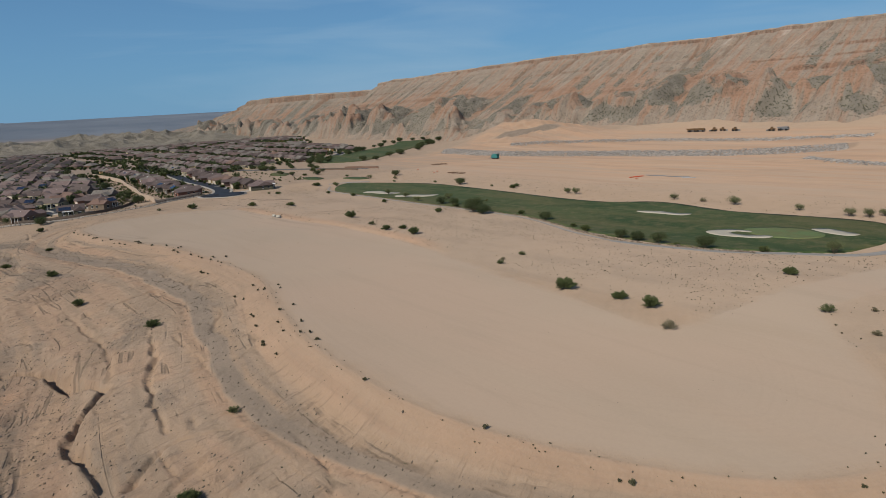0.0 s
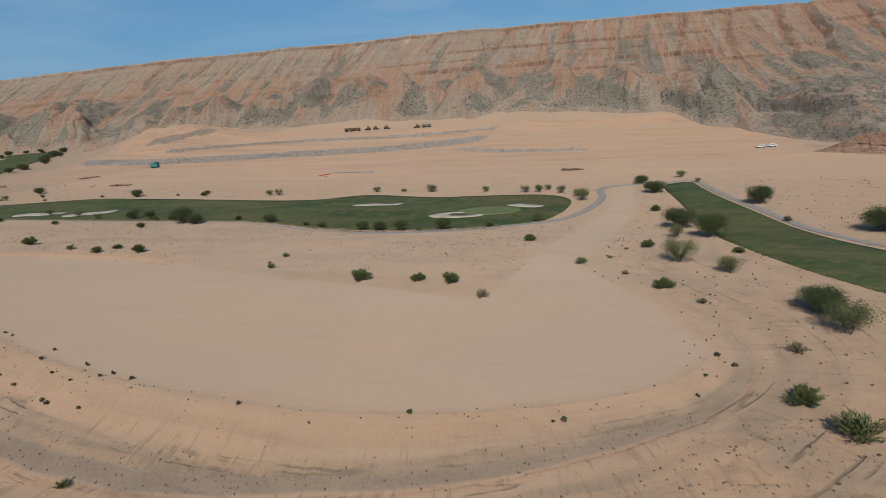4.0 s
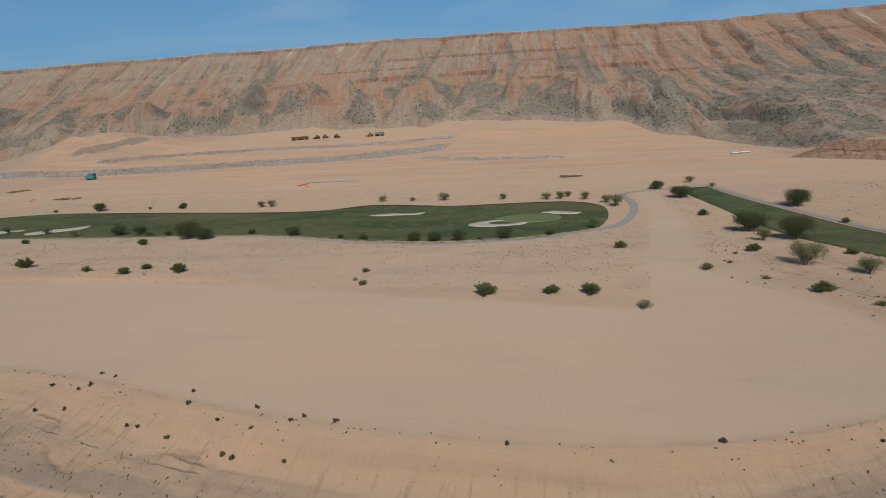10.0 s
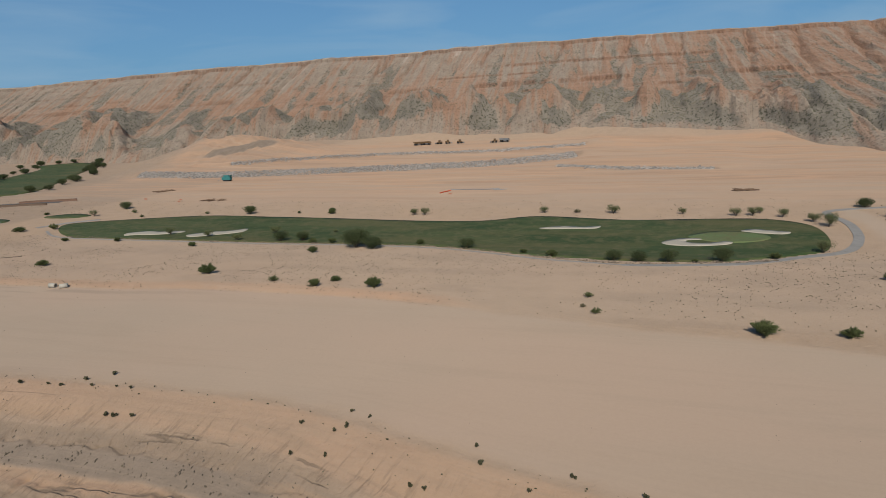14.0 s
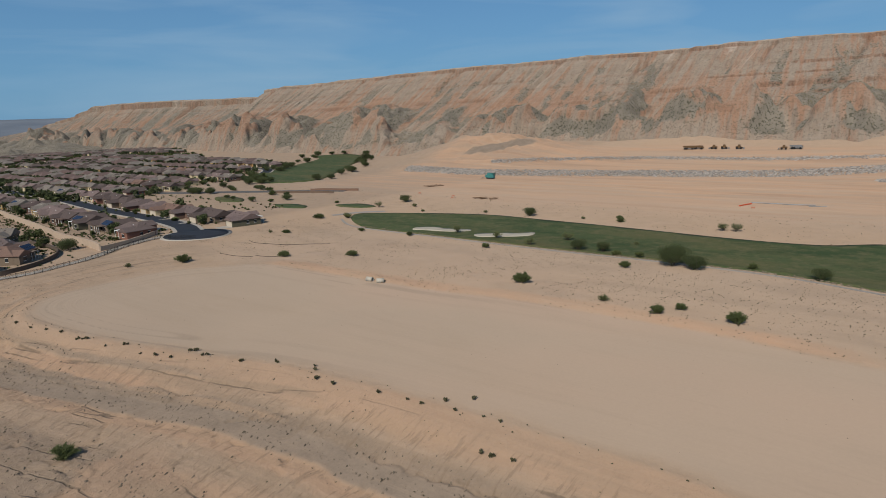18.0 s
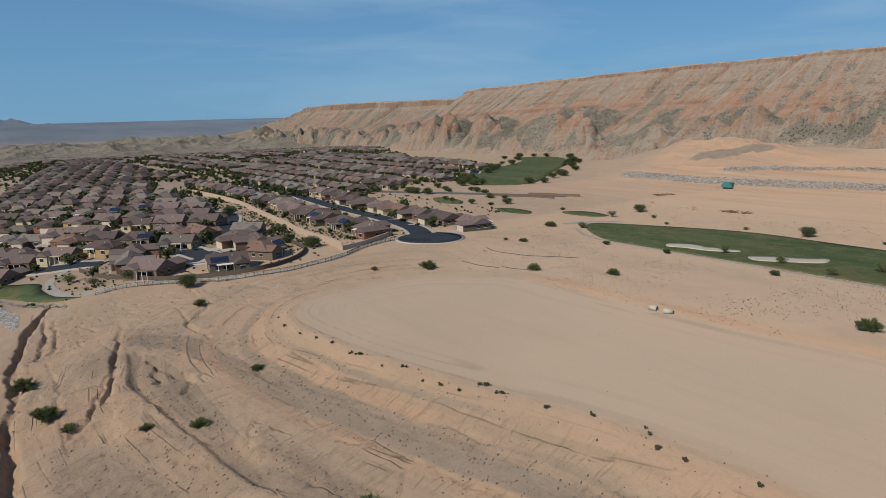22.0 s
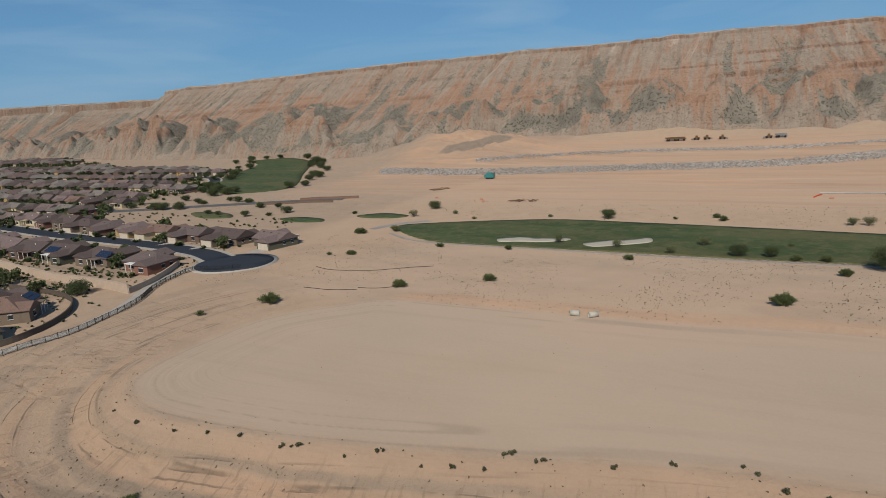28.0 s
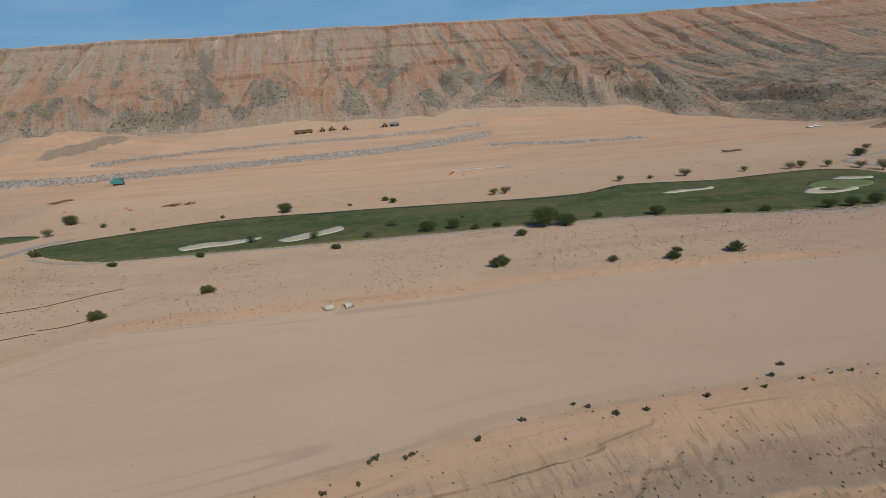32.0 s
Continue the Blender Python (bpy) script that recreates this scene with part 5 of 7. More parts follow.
far_kinds = [house(rng, WALLS[(0, 1, 2, 3, 0, 4)[k]], ROOFS[k % 2], False) for k in range(6)]
used, distant = set(), []


def put_house(x, y, turn, near=True, pick=None, long=1.0):
    kinds = near_kinds if near else far_kinds
    if x < -640:
        distant.append((x, y, turn))
        return None
    k = rng.randrange(len(kinds)) if pick is None else pick
    z = ground_at(x, y) + 0.3
    m = pose(x, y, z, 0, 0, turn + rng.uniform(-3, 3)) @ Matrix.Diagonal((0.9 * long, 0.9 * (0.5 + 0.5 * long), 1.06, 1))
    if (near, k) in used:
        return copy_thing(kinds[k], m)
    used.add((near, k))
    kinds[k].matrix_basis = m
    return kinds[k]


placed = []


def lot(x, y, turn, near=True, pick=None, gap=13.5, long=1.0):
    if all((x - a) ** 2 + (y - b) ** 2 > gap * gap for a, b in placed):
        placed.append((x, y))
        put_house(x, y, turn, near, pick, long)


# houses round the nearest turning circles
for x, y, turn, pick in ((-280, 57, 172, 2), (-303, 56, 178, 0), (-327, 57, 180, 1), (-350, 58, 180, 4), (-371, 58, 180, 6), (-391, 58, 180, 3), (-411, 60, 180, 5),
                         (-296, 11, 5, 3), (-324, 12, 0, 5), (-348, 12, 0, 2), (-369, 12, 0, 1), (-389, 13, 0, 0), (-409, 17, 2, 6),
                         (-274, -60, 80, 2), (-284, -42, 130, 5), (-301, -39, 172, 1), (-318, -43, 190, 3), (-291, -83, 32, 0), (-311, -87, -12, 1), (-330, -82, -20, 3),
                         (-363, -106, 53, 4), (-357, -90, 53, 6), (-361, -75, 53, 5), (-366, -60, 75, 6), (-346, -51, 190, 0),
                         (-391, -121, 53, 3), (-356, -131, 40, 0), (-409, -88, 233, 2), (-416, -100, 233, 0), (-424, -113, 233, 1)):
    lot(x, y, turn, True, pick, 11, 1.2 if y > 0 else 1.0)
# the upper streets run east to west
for y0, a, b, slope in ((20, -428, -640, 0.02), (64, -432, -640, -0.02), (94, -470, -760, 0.0), (124, -478, -800, 0.0), (150, -500, -860, 0.02), (186, -496, -900, 0.0), (206, -540, -940, 0.0), (246, -566, -960, 0.02), (290, -575, -960, 0.0), (318, -640, -1000, 0.0)):
    x = a
    while x > b:
        y = y0 + slope * (x - a) + rng.uniform(-1.2, 1.2)
        lot(x, y, 180 if (int(y0) // 30) % 2 else 0, x > -520)
        x -= rng.uniform(16.8, 18.6) if rng.random() < 0.95 else 30
# the lower streets run south-west to north-east
for k in range(36):
    off = 40 + 78 * (k // 2) + (36 if k % 2 else 0)
    for j in range(-3, 10):
        t = 17.4 * j + rng.uniform(-1, 1)
        x, y = -352 - 0.80 * off + 0.60 * t, -140 + 0.42 * off * 0.35 + 0.80 * t
        top = -22 + 0.03 * (-x - 300) if x > -720 else 30
        if y < top - 6 and y > -175 and x > -1750:
            lot(x, y, 53 if k % 2 == 0 else 233, x > -500)
for k in range(1, 14):
    off = 40 + 78 * k + 57
    pts = []
    for t in range(-40, 190, 10):
        x, y = -352 - 0.80 * off + 0.60 * t, -140 + 0.147 * off + 0.80 * t
        if -185 < y < (-30 + 0.03 * (-x - 300) if x > -720 else 24):
            pts.append((x, y))
    if len(pts) > 2:
        tagged(new("road", ribbon(pts, 9.0, 0.25, 0.8, ASPHALT, "road")), "dark asphalt street between rows of houses", "road", kind="structure")
# houses in the valley beyond, towards the mesa
for row in range(20):
    for k in range(76):
        x, y = -646 - 19.5 * k + rng.uniform(-2, 2), -150 + 36.0 * row + (8 if row % 2 else 0) + 10 * math.sin(k * 0.21 + row)
        if (y > 60 or x < -1100) and y < 0.43 * (-x) - 10 and y < 560 and float(fbm(np.array([x / 130]), np.array([y / 60]), 3, 91)[0]) < 0.56:
            lot(x, y, 180 if row % 2 else 0, False)


def distant_town():
    verts, faces, skins = [], [], []
    for x, y, turn in distant:
        z, w, d = ground_at(x, y) + 0.2, rng.uniform(4.8, 6.0), rng.uniform(6.0, 7.6)
        m = pose(x, y, z, 0, 0, turn + rng.uniform(-6, 6))
        o = len(verts)
        hip = rng.choice((0.5, 4.0, 5.0))
        rise = rng.uniform(5.4, 6.2)
        for p in ((-w, -d, -1), (w, -d, -1), (w, d, -1), (-w, d, -1), (-w, -d, 3), (w, -d, 3), (w, d, 3), (-w, d, 3),
                  (-w - 0.6, -d - 0.6, 3), (w + 0.6, -d - 0.6, 3), (w + 0.6, d + 0.6, 3), (-w - 0.6, d + 0.6, 3), (0, -d - 0.6 + hip, rise), (0, d + 0.6 - hip, rise)):
            verts.append(m @ Vector(p))
        wall, roof = rng.choice((0, 0, 1, 1, 2, 3, 3, 4)), 6 + rng.randrange(3)
        for f in ((0, 1, 5, 4), (1, 2, 6, 5), (2, 3, 7, 6), (3, 0, 4, 7)):
            faces.append(tuple(o + q for q in f))
            skins.append(wall)
        for f in ((9, 10, 13, 12), (11, 8, 12, 13), (8, 9, 12), (10, 11, 13), (11, 10, 9, 8)):
            faces.append(tuple(o + q for q in f))
            skins.append(roof)
    me = mesh_of("distant_houses", verts, faces)
    for s in WALLS + [plain("far_tile_" + k, c, 0.9, 0.15, 0.2) for k, c in (("rose", (0.15, 0.104, 0.092)), ("brown", (0.105, 0.08, 0.07)), ("grey", (0.19, 0.163, 0.14)))]:
        me.materials.append(s)
    me.polygons.foreach_set("material_index", skins)
    tagged(new("distant_houses", me), "hundreds of distant tile-roofed houses", "houses", kind="stuff")


distant_town()

# block retaining wall above the lower street, and the yard walls
def wall_along(name, line, height, thick, material, label, category, step=3.0):
    pts, out = spline(line, 10), []
    ob = thing(name, label, category)
    verts, faces = [], []
    for i, p in enumerate(pts):
        d = Vector((*pts[min(i + 1, len(pts) - 1)], 0)) - Vector((*pts[max(i - 1, 0)], 0))
        d.normalize()
        z = ground_at(*p)
        for s in (-1, 1):
            for h in (-1.0, height):
                verts.append((p[0] - d.y * s * thick / 2, p[1] + d.x * s * thick / 2, z + h))
        if i:
            o, q = 4 * (i - 1), 4 * i
            faces += [(o, q, q + 1, o + 1), (o + 2, o + 3, q + 3, q + 2), (o + 1, q + 1, q + 3, o + 3)]
    k = 4 * (len(pts) - 1)
    faces += [(0, 1, 3, 2), (k, k + 2, k + 3, k + 1)]
    part("wall_body", mesh_of("wall_body", verts, faces), ob, material)
    cap_v = []
    for i in range(len(pts)):
        a, b = Vector(verts[4 * i + 1]), Vector(verts[4 * i + 3])
        e = (b - a) * 0.18
        cap_v += [a - e, b + e, a - e + Vector((0, 0, 0.14)), b + e + Vector((0, 0, 0.14))]
    cap_f = []
    for i in range(1, len(pts)):
        o, q = 4 * (i - 1), 4 * i
        cap_f += [(o, q, q + 2, o + 2), (o + 1, o + 3, q + 3, q + 1), (o + 2, q + 2, q + 3, o + 3), (o, o + 1, q + 1, q)]
    part("coping", mesh_of("coping", cap_v, cap_f), ob, material)
    return ob


wall_along("retaining_wall", [(-272, -15), (-290, -13), (-320, -12), (-360, -7), (-414, -2), (-462, 3), (-520, 2), (-562, -1)], 2.9, 0.5, BLOCK_WALL, "long tan block retaining wall above a planted strip", "wall")
wall_along("retaining_wall", [(-272, -15), (-276, -4), (-283, 8), (-290, 18)], 1.8, 0.4, BLOCK_WALL, "tan block wall beside the concrete walk", "wall")
DARK_WALL = plain("brown_block", (0.11, 0.085, 0.068), 0.9, 0.12, 1.0)
wall_along("yard_wall", [(-328, -103), (-310, -99), (-296, -93), (-280, -81), (-268, -66), (-262, -53), (-268, -38), (-280, -28), (-296, -24), (-322, -24)], 1.5, 0.3, DARK_WALL, "low dark brown block wall behind the houses", "wall")
wall_along("parapet", [(-332, 182), (-345, 177), (-356, 174), (-366, 168)], 1.4, 0.5, plain("red_brown_block", (0.2, 0.12, 0.085), 0.9, 0.12, 1.0), "red-brown block parapet of a road bridge", "wall")
wall_along("parapet", [(-338, 165), (-352, 162), (-366, 155), (-380, 148)], 1.2, 0.5, plain("grey_brown_block", (0.16, 0.11, 0.08), 0.9, 0.12, 1.0), "red-brown block parapet of a road bridge", "wall")

# metal fence along the walk
fence = thing("fence", "long black metal picket fence along a concrete walk", "fence")
line = spline([(-281, -103), (-280, -91), (-271.5, -77.5), (-258.5, -63.5), (-252.3, -47), (-255, -32), (-260.5, -20), (-269, -8), (-274, 3), (-276, 13), (-268, 15), (-260, 22)], 12)
walked, marks = 0.0, [line[0]]
for a, b in zip(line, line[1:]):
    walked += math.dist(a, b)
    if walked >= 2.4:
        marks.append(b)
        walked = 0.0
post_mesh = mesh_of("post", *(lambda b: ([v.co[:] for v in b.verts], [[v.index for v in f.verts] for f in b.faces]))((lambda b: (b.verts.index_update(), b)[1])(boxed((-0.06, -0.06, -0.3, 0.06, 0.06, 1.75)))), FENCE)
rail_mesh = bpy.data.meshes.new("rail")
bm = boxed((0, -0.03, -0.03, 1, 0.03, 0.03))
bm.to_mesh(rail_mesh)
bm.free()
rail_mesh.materials.append(FENCE)
sticks = bmesh.new()
for a, b in zip(marks, marks[1:]):
    za, zb = ground_at(*a), ground_at(*b)
    part("post", post_mesh, fence, None, "", (*a, za))
    size, yaw = math.dist(a, b), math.degrees(math.atan2(b[1] - a[1], b[0] - a[0]))
    for h in (0.2, 1.5):
        rail = part("rail", rail_mesh, fence)
        rail.matrix_basis = pose(*a, za + h, 0, -math.degrees(math.atan2(zb - za, size)), yaw) @ Matrix.Diagonal((math.hypot(size, zb - za), 1, 1, 1))
    for q in range(1, 14):
        x, y, z = (a[k] + (b[k] - a[k]) * q / 14 if k < 2 else za + (zb - za) * q / 14 for k in range(3))
        box(sticks, x - 0.02, y - 0.02, z + 0.1, x + 0.02, y + 0.02, z + 1.65)
tagged(part("picket_infill", sticks, fence, FENCE, "thin black pickets"), kind="stuff")

# ---- plants ----
def leaf_cloud(rng, count, wide, high, leaf, base, lobes, sparse=0.0):
    """Many small leaf faces in uneven lobes, with gaps."""
    centres = []
    for k in range(lobes):
        a, r = rng.uniform(0, 2 * math.pi), wide * 0.5 * math.sqrt(rng.uniform(0.02, 0.55))
        centres.append((r * math.cos(a), r * math.sin(a), base + (high - base) * rng.uniform(0.3, 0.8), wide * rng.uniform(0.15, 0.27), (high - base) * rng.uniform(0.22, 0.38)))
    verts, faces = [], []
    for k in range(count):
        x, y, z, r, h = centres[k % lobes]
        d = Vector((rng.gauss(0, 1), rng.gauss(0, 1), rng.gauss(0, 1))).normalized() * (rng.uniform(0.35, 1.0) ** 0.5 + (0.35 if rng.random() < 0.08 + sparse else 0))
        p = Vector((x + d.x * r, y + d.y * r, max(z + d.z * h, base * 0.4)))
        n = Vector((rng.gauss(0, 1), rng.gauss(0, 1), rng.gauss(0, 1) + 0.7)).normalized()
        t = n.orthogonal().normalized()
        t.rotate(Matrix.Rotation(rng.uniform(0, 6.3), 3, n))
        s, q = leaf * rng.uniform(0.6, 1.3), n.cross(t)
        o = len(verts)
        verts += [p - t * s - q * s * 0.4, p + t * s * 0.2 - q * s * 0.7, p + t * s + q * s * 0.3, p - t * s * 0.1 + q * s * 0.75]
        faces.append((o, o + 1, o + 2, o + 3))
    return verts, faces, centres


def limbs(rng, centres, thick, fork):
    bm = bmesh.new()
    stems = min(3, max(1, len(centres) // 4))
    feet = [(rng.uniform(-0.2, 0.2), rng.uniform(-0.2, 0.2)) for _ in range(stems)]
    for k, (x, y, z, r, h) in enumerate(centres):
        fx, fy = feet[k % stems]
        knee = (fx * 2 + x * 0.3, fy * 2 + y * 0.3, fork * z)
        if k < stems:
            tube(bm, (fx, fy, -0.35), knee, thick, thick * 0.7)
        tube(bm, knee, (x * 0.75, y * 0.75, z * 0.8), thick * 0.6, thick * 0.3, 5)
        tube(bm, (x * 0.75, y * 0.75, z * 0.8), (x, y, z + h * 0.5), thick * 0.3, thick * 0.08, 4)
    return bm


def spiky_bush(rng, count, wide, high, leaf, slim=0.35):
    """A low bush of many stems that fan out from the ground, leafy along them."""
    verts, faces = [], []
    tips = []
    for k in range(44):
        a, tilt = rng.uniform(0, 2 * math.pi), rng.uniform(0.1, 1.0) ** 0.7
        tips.append(Vector((wide * 0.5 * tilt * math.cos(a), wide * 0.5 * tilt * math.sin(a), high * (1.08 - 0.55 * tilt * tilt) * rng.uniform(0.75, 1.1))))
    for k in range(count):
        tip = tips[k % len(tips)]
        f = rng.uniform(0.3, 1.0)
        p = Vector((tip.x * f, tip.y * f, tip.z * (f ** 0.75))) + Vector((rng.gauss(0, 1), rng.gauss(0, 1), rng.gauss(0, 0.7))) * wide * 0.035
        p.z = max(p.z, 0.06)
        way = (tip.normalized() + Vector((rng.gauss(0, 0.4), rng.gauss(0, 0.4), rng.gauss(0, 0.3)))).normalized()
        q = way.cross(Vector((rng.gauss(0, 1), rng.gauss(0, 1), rng.gauss(0, 1)))).normalized()
        s = leaf * rng.uniform(0.6, 1.4)
        o = len(verts)
        verts += [p - way * s, p + q * s * slim, p + way * s, p - q * s * slim]
        faces.append((o, o + 1, o + 2, o + 3))
    bm = bmesh.new()
    for tip in tips[:16]:
        tube(bm, (tip.x * 0.05, tip.y * 0.05, -0.2), tip * 0.85, 0.035, 0.012, 4)
    return verts, faces, bm


LEAF_FAR = leaf_material("far_tree_leaves", (0.03, 0.042, 0.018), (0.075, 0.085, 0.036))
LEAF_YARD = leaf_material("garden_tree_leaves", (0.035, 0.05, 0.02), (0.11, 0.125, 0.048))
prng = random.Random(11)
PLANTS = {}


def plant_kind(key, name, label, category, group, maker):
    PLANTS[key] = (name, label, category, group, maker, [])


def tree_maker(wide, high, count, leaf, lobes, leaves, base, thick, fork, sparse):
    def make(ob):
        v, f, c = leaf_cloud(prng, count, wide, high, leaf, base, lobes, sparse)
        part("trunk", limbs(prng, c, thick, fork), ob, BARK, "branching brown trunk")
        part("crown", mesh_of("crown", v, f, leaves), ob)
    return make


def bush_maker(wide, high, count, leaf, leaves, slim=0.35):
    def make(ob):
        v, f, bm = spiky_bush(prng, count, wide, high, leaf, slim)
        part("woody_base", bm, ob, BARK)
        part("foliage", mesh_of("foliage", v, f, leaves), ob)
    return make


plant_kind("m", "mesquite_shrub", "dense dark green desert shrub on bare sand", "shrub", "desert shrubs", bush_maker(5.0, 2.0, 6500, 0.2, LEAF_DARK, 0.15))
plant_kind("c", "creosote_bush", "open grey-green desert bush on bare sand", "shrub", "desert shrubs", bush_maker(3.4, 1.6, 1300, 0.19, LEAF_PALE, 0.18))
plant_kind("d", "dry_bush", "brown half-dead desert bush", "shrub", "desert shrubs", bush_maker(3.2, 1.3, 1000, 0.17, LEAF_DRY, 0.18))
plant_kind("p", "palo_verde_tree", "pale green open palo verde tree", "tree", "desert trees", tree_maker(5.5, 3.8, 4200, 0.08, 30, LEAF_PALE, 0.8, 0.12, 0.4, 0.15))
plant_kind("t", "mesquite_tree", "dark green spreading mesquite tree", "tree", "desert trees", tree_maker(8.0, 4.8, 13000, 0.10, 44, LEAF_TREE, 0.6, 0.2, 0.35, 0.06))
plant_kind("y", "garden_tree", "dark green rounded garden tree between houses", "tree", "trees of the town", tree_maker(5.0, 4.4, 520, 0.42, 9, LEAF_YARD, 0.6, 0.14, 0.35, 0.05))
SIZE = {"m": 5.0, "c": 3.4, "d": 3.2, "p": 5.5, "t": 8.0, "y": 5.0}


def plant(key, x, y, wide, variants=3):
    name, label, category, group, maker, made = PLANTS[key]
    s = wide / SIZE[key]
    m = pose(x, y, ground_at(x, y) - 0.02, 0, 0, prng.uniform(0, 360)) @ Matrix.Diagonal((s, s * prng.uniform(0.88, 1.1), s * prng.uniform(0.85, 1.15), 1))
    if len(made) < variants:
        ob = thing(name, label, category, group)
        maker(ob)
        made.append(ob)
    else:
        ob = copy_thing(prng.choice(made), Matrix.Identity(4))
    ob.matrix_basis = m
    return ob


SHRUBS = [
    ("m", -96, 23, 5.8), ("c", -69, 17, 3.2), ("m", -54.5, 14.6, 4.6), ("m", -51.5, 20, 3.8), ("m", -38, 16, 5.2), ("d", 15.7, 9.5, 2.0), ("c", 19, 5.6, 2.6), ("c", 15.8, 17, 2.6),
    ("m", 50, -2.5, 5.8), ("m", 64.5, -0.5, 4.0), ("m", 72.5, -1, 4.8), ("d", 83, -10, 3.6), ("m", 80.5, 42, 3.8), ("m", -220.5, -8, 6.4), ("m", -193.5, 16, 4.8), ("m", -171, 28.5, 4.8),
    ("c", -231, -23, 2.8), ("m", -236, 49, 4.2), ("c", -244, 46.5, 2.4), ("m", -261, 88, 6.6), ("m", -212, 71.5, 3.8), ("m", -185, 74, 4.0), ("m", -141, 68, 3.8), ("m", -83, 60.5, 4.2),
    ("m", -176, -83, 3.4), ("m", -18, -78, 4.6), ("m", -64, -88, 4.2), ("m", -111, -89.5, 5.0), ("m", -158, -100.5, 4.2), ("c", 45, -80, 2.4), ("m", 64.5, -93.5, 4.4), ("m", -214.5, -127, 6.8),
    ("m", -191, -124.2, 7.2), ("c", -181, -120.5, 3.6), ("m", -165.5, -108.6, 3.2), ("m", -237, -79.5, 5.0),
    ("c", 99, 18, 3.2), ("m", 118.5, 2, 5.2), ("d", 110, 11, 2.2), ("m", 113, 36, 4.0), ("m", 111, 101, 4.4), ("m", 139, -41.5, 5.8), ("c", 144, -49, 6.6), ("d", 140, -25, 3.6), ("d", 148, -58, 5.0),
    ("d", 105, 24, 1.8), ("c", 126, -6, 2.2), ("d", 108, 33, 1.6), ("m", 134, 33, 3.6), ("c", 150, 84, 3.4),
    ("c", -97, 101, 0.1 + 2.4), ("c", -248, 96, 5.0),
]
TREES = [
    ("t", -168, 141, 6.4), ("m", -126, 149, 4.0), ("p", -79, 141, 4.6), ("p", 8, 146.5, 6.0), ("p", -21, 147.5, 4.0), ("d", -7, 148, 3.8), ("p", 35, 145.5, 4.0), ("m", -122.6, 143, 4.4), ("c", -141, 143.4, 2.6),
    ("p", -74, 141.6, 4.6), ("t", -262, 154, 7.2), ("c", -227, 130, 2.8), ("c", -194, 140.6, 2.8), ("m", -297, 132, 3.2), ("p", -260, 130, 4.4), ("c", -243, 141, 3.4),
    ("t", -73, 73, 9.0), ("t", -66, 72, 7.6), ("m", -95, 79.4, 4.4), ("t", -111, 83, 5.4), ("t", -102, 84, 5.2), ("m", -87.5, 81, 4.4), ("p", -123, 97, 4.6), ("p", -150, 88, 4.4), ("p", -172, 90, 4.2), ("p", -131, 82, 4.2),
    ("m", -52, 82, 3.8), ("t", -33, 77, 5.6), ("m", -2, 65, 4.6), ("t", 17, 61, 5.0), ("t", 24, 60, 4.6), ("t", 32, 60, 5.0), ("t", 46, 63, 5.6), ("m", 60, 70, 3.8), ("p", 74, 82, 5.2), ("m", 39, 59, 2.6), ("m", -12, 70, 3.4),
    ("p", 82, 122, 6.0), ("p", 79, 131, 5.0), ("p", 70, 140, 4.4), ("p", 60, 143, 4.4), ("p", 54, 142, 4.8), ("p", 63, 148, 4.0),
    ("t", 101, 162, 6.0), ("t", 108, 138, 8.4), ("p", 117, 179, 5.0), ("p", 124, 163, 2.8), ("t", 144.5, 114, 9.6), ("t", 172, 70, 12.5), ("t", 119.5, 71, 9.4), ("t", 128, 55, 9.0), ("p", 119, 53, 5.2),
    ("p", 121, 22, 7.4), ("p", 131.5, 15, 6.0), ("t", 146, -7, 8.6), ("p", 148.5, -16, 8.0),
    ("t", -340, 128, 6.6), ("t", -433, 121, 8.0), ("t", -422, 124, 7.0), ("t", -446, 184, 9.0), ("t", -470, 196, 10.0), ("t", -490, 206, 9.0), ("t", -452, 196, 8.0), ("t", -418, 232, 7.0), ("t", -440, 262, 8.0), ("t", -455, 285, 9.0), ("t", -470, 320, 8.0),
    ("t", -536, 384, 12.0), ("t", -560, 300, 9.0), ("t", -545, 282, 9.0), ("t", -528, 262, 9.0), ("t", -590, 345, 9.0), ("t", -640, 470, 9.0), ("t", -610, 455, 9.0), ("t", -660, 486, 10.0), ("t", -700, 520, 11.0),
    ("t", -288, -21, 7.6), ("t", -415, -17, 8.0), ("t", -291, -90, 6.4), ("t", -263, -77, 6.8), ("p", -312, -108, 5.0), ("p", -296, -102, 4.6),
]
for key, x, y, wide in SHRUBS + TREES:
    plant(key, x, y, wide)

# trees round the distant fairway and along the valley road
for k in range(46):
    i = prng.randrange(len(HILL_LINE))
    x, y = HILL_LINE[i][0] + prng.gauss(0, 9), HILL_LINE[i][1] + prng.gauss(0, 9)
    if not bool(inside(HILL_LINE, np.array([x]), np.array([y]))[0]):
        plant("t", x, y, prng.uniform(5, 9))
for k in range(22):
    plant("t" if k % 3 else "m", -345 - 8.5 * k + prng.uniform(-4, 4), 128 + 0.12 * 8.5 * k * 0.3 + prng.choice((-12, 13, 24)) + prng.uniform(-4, 4), prng.uniform(3.5, 7))

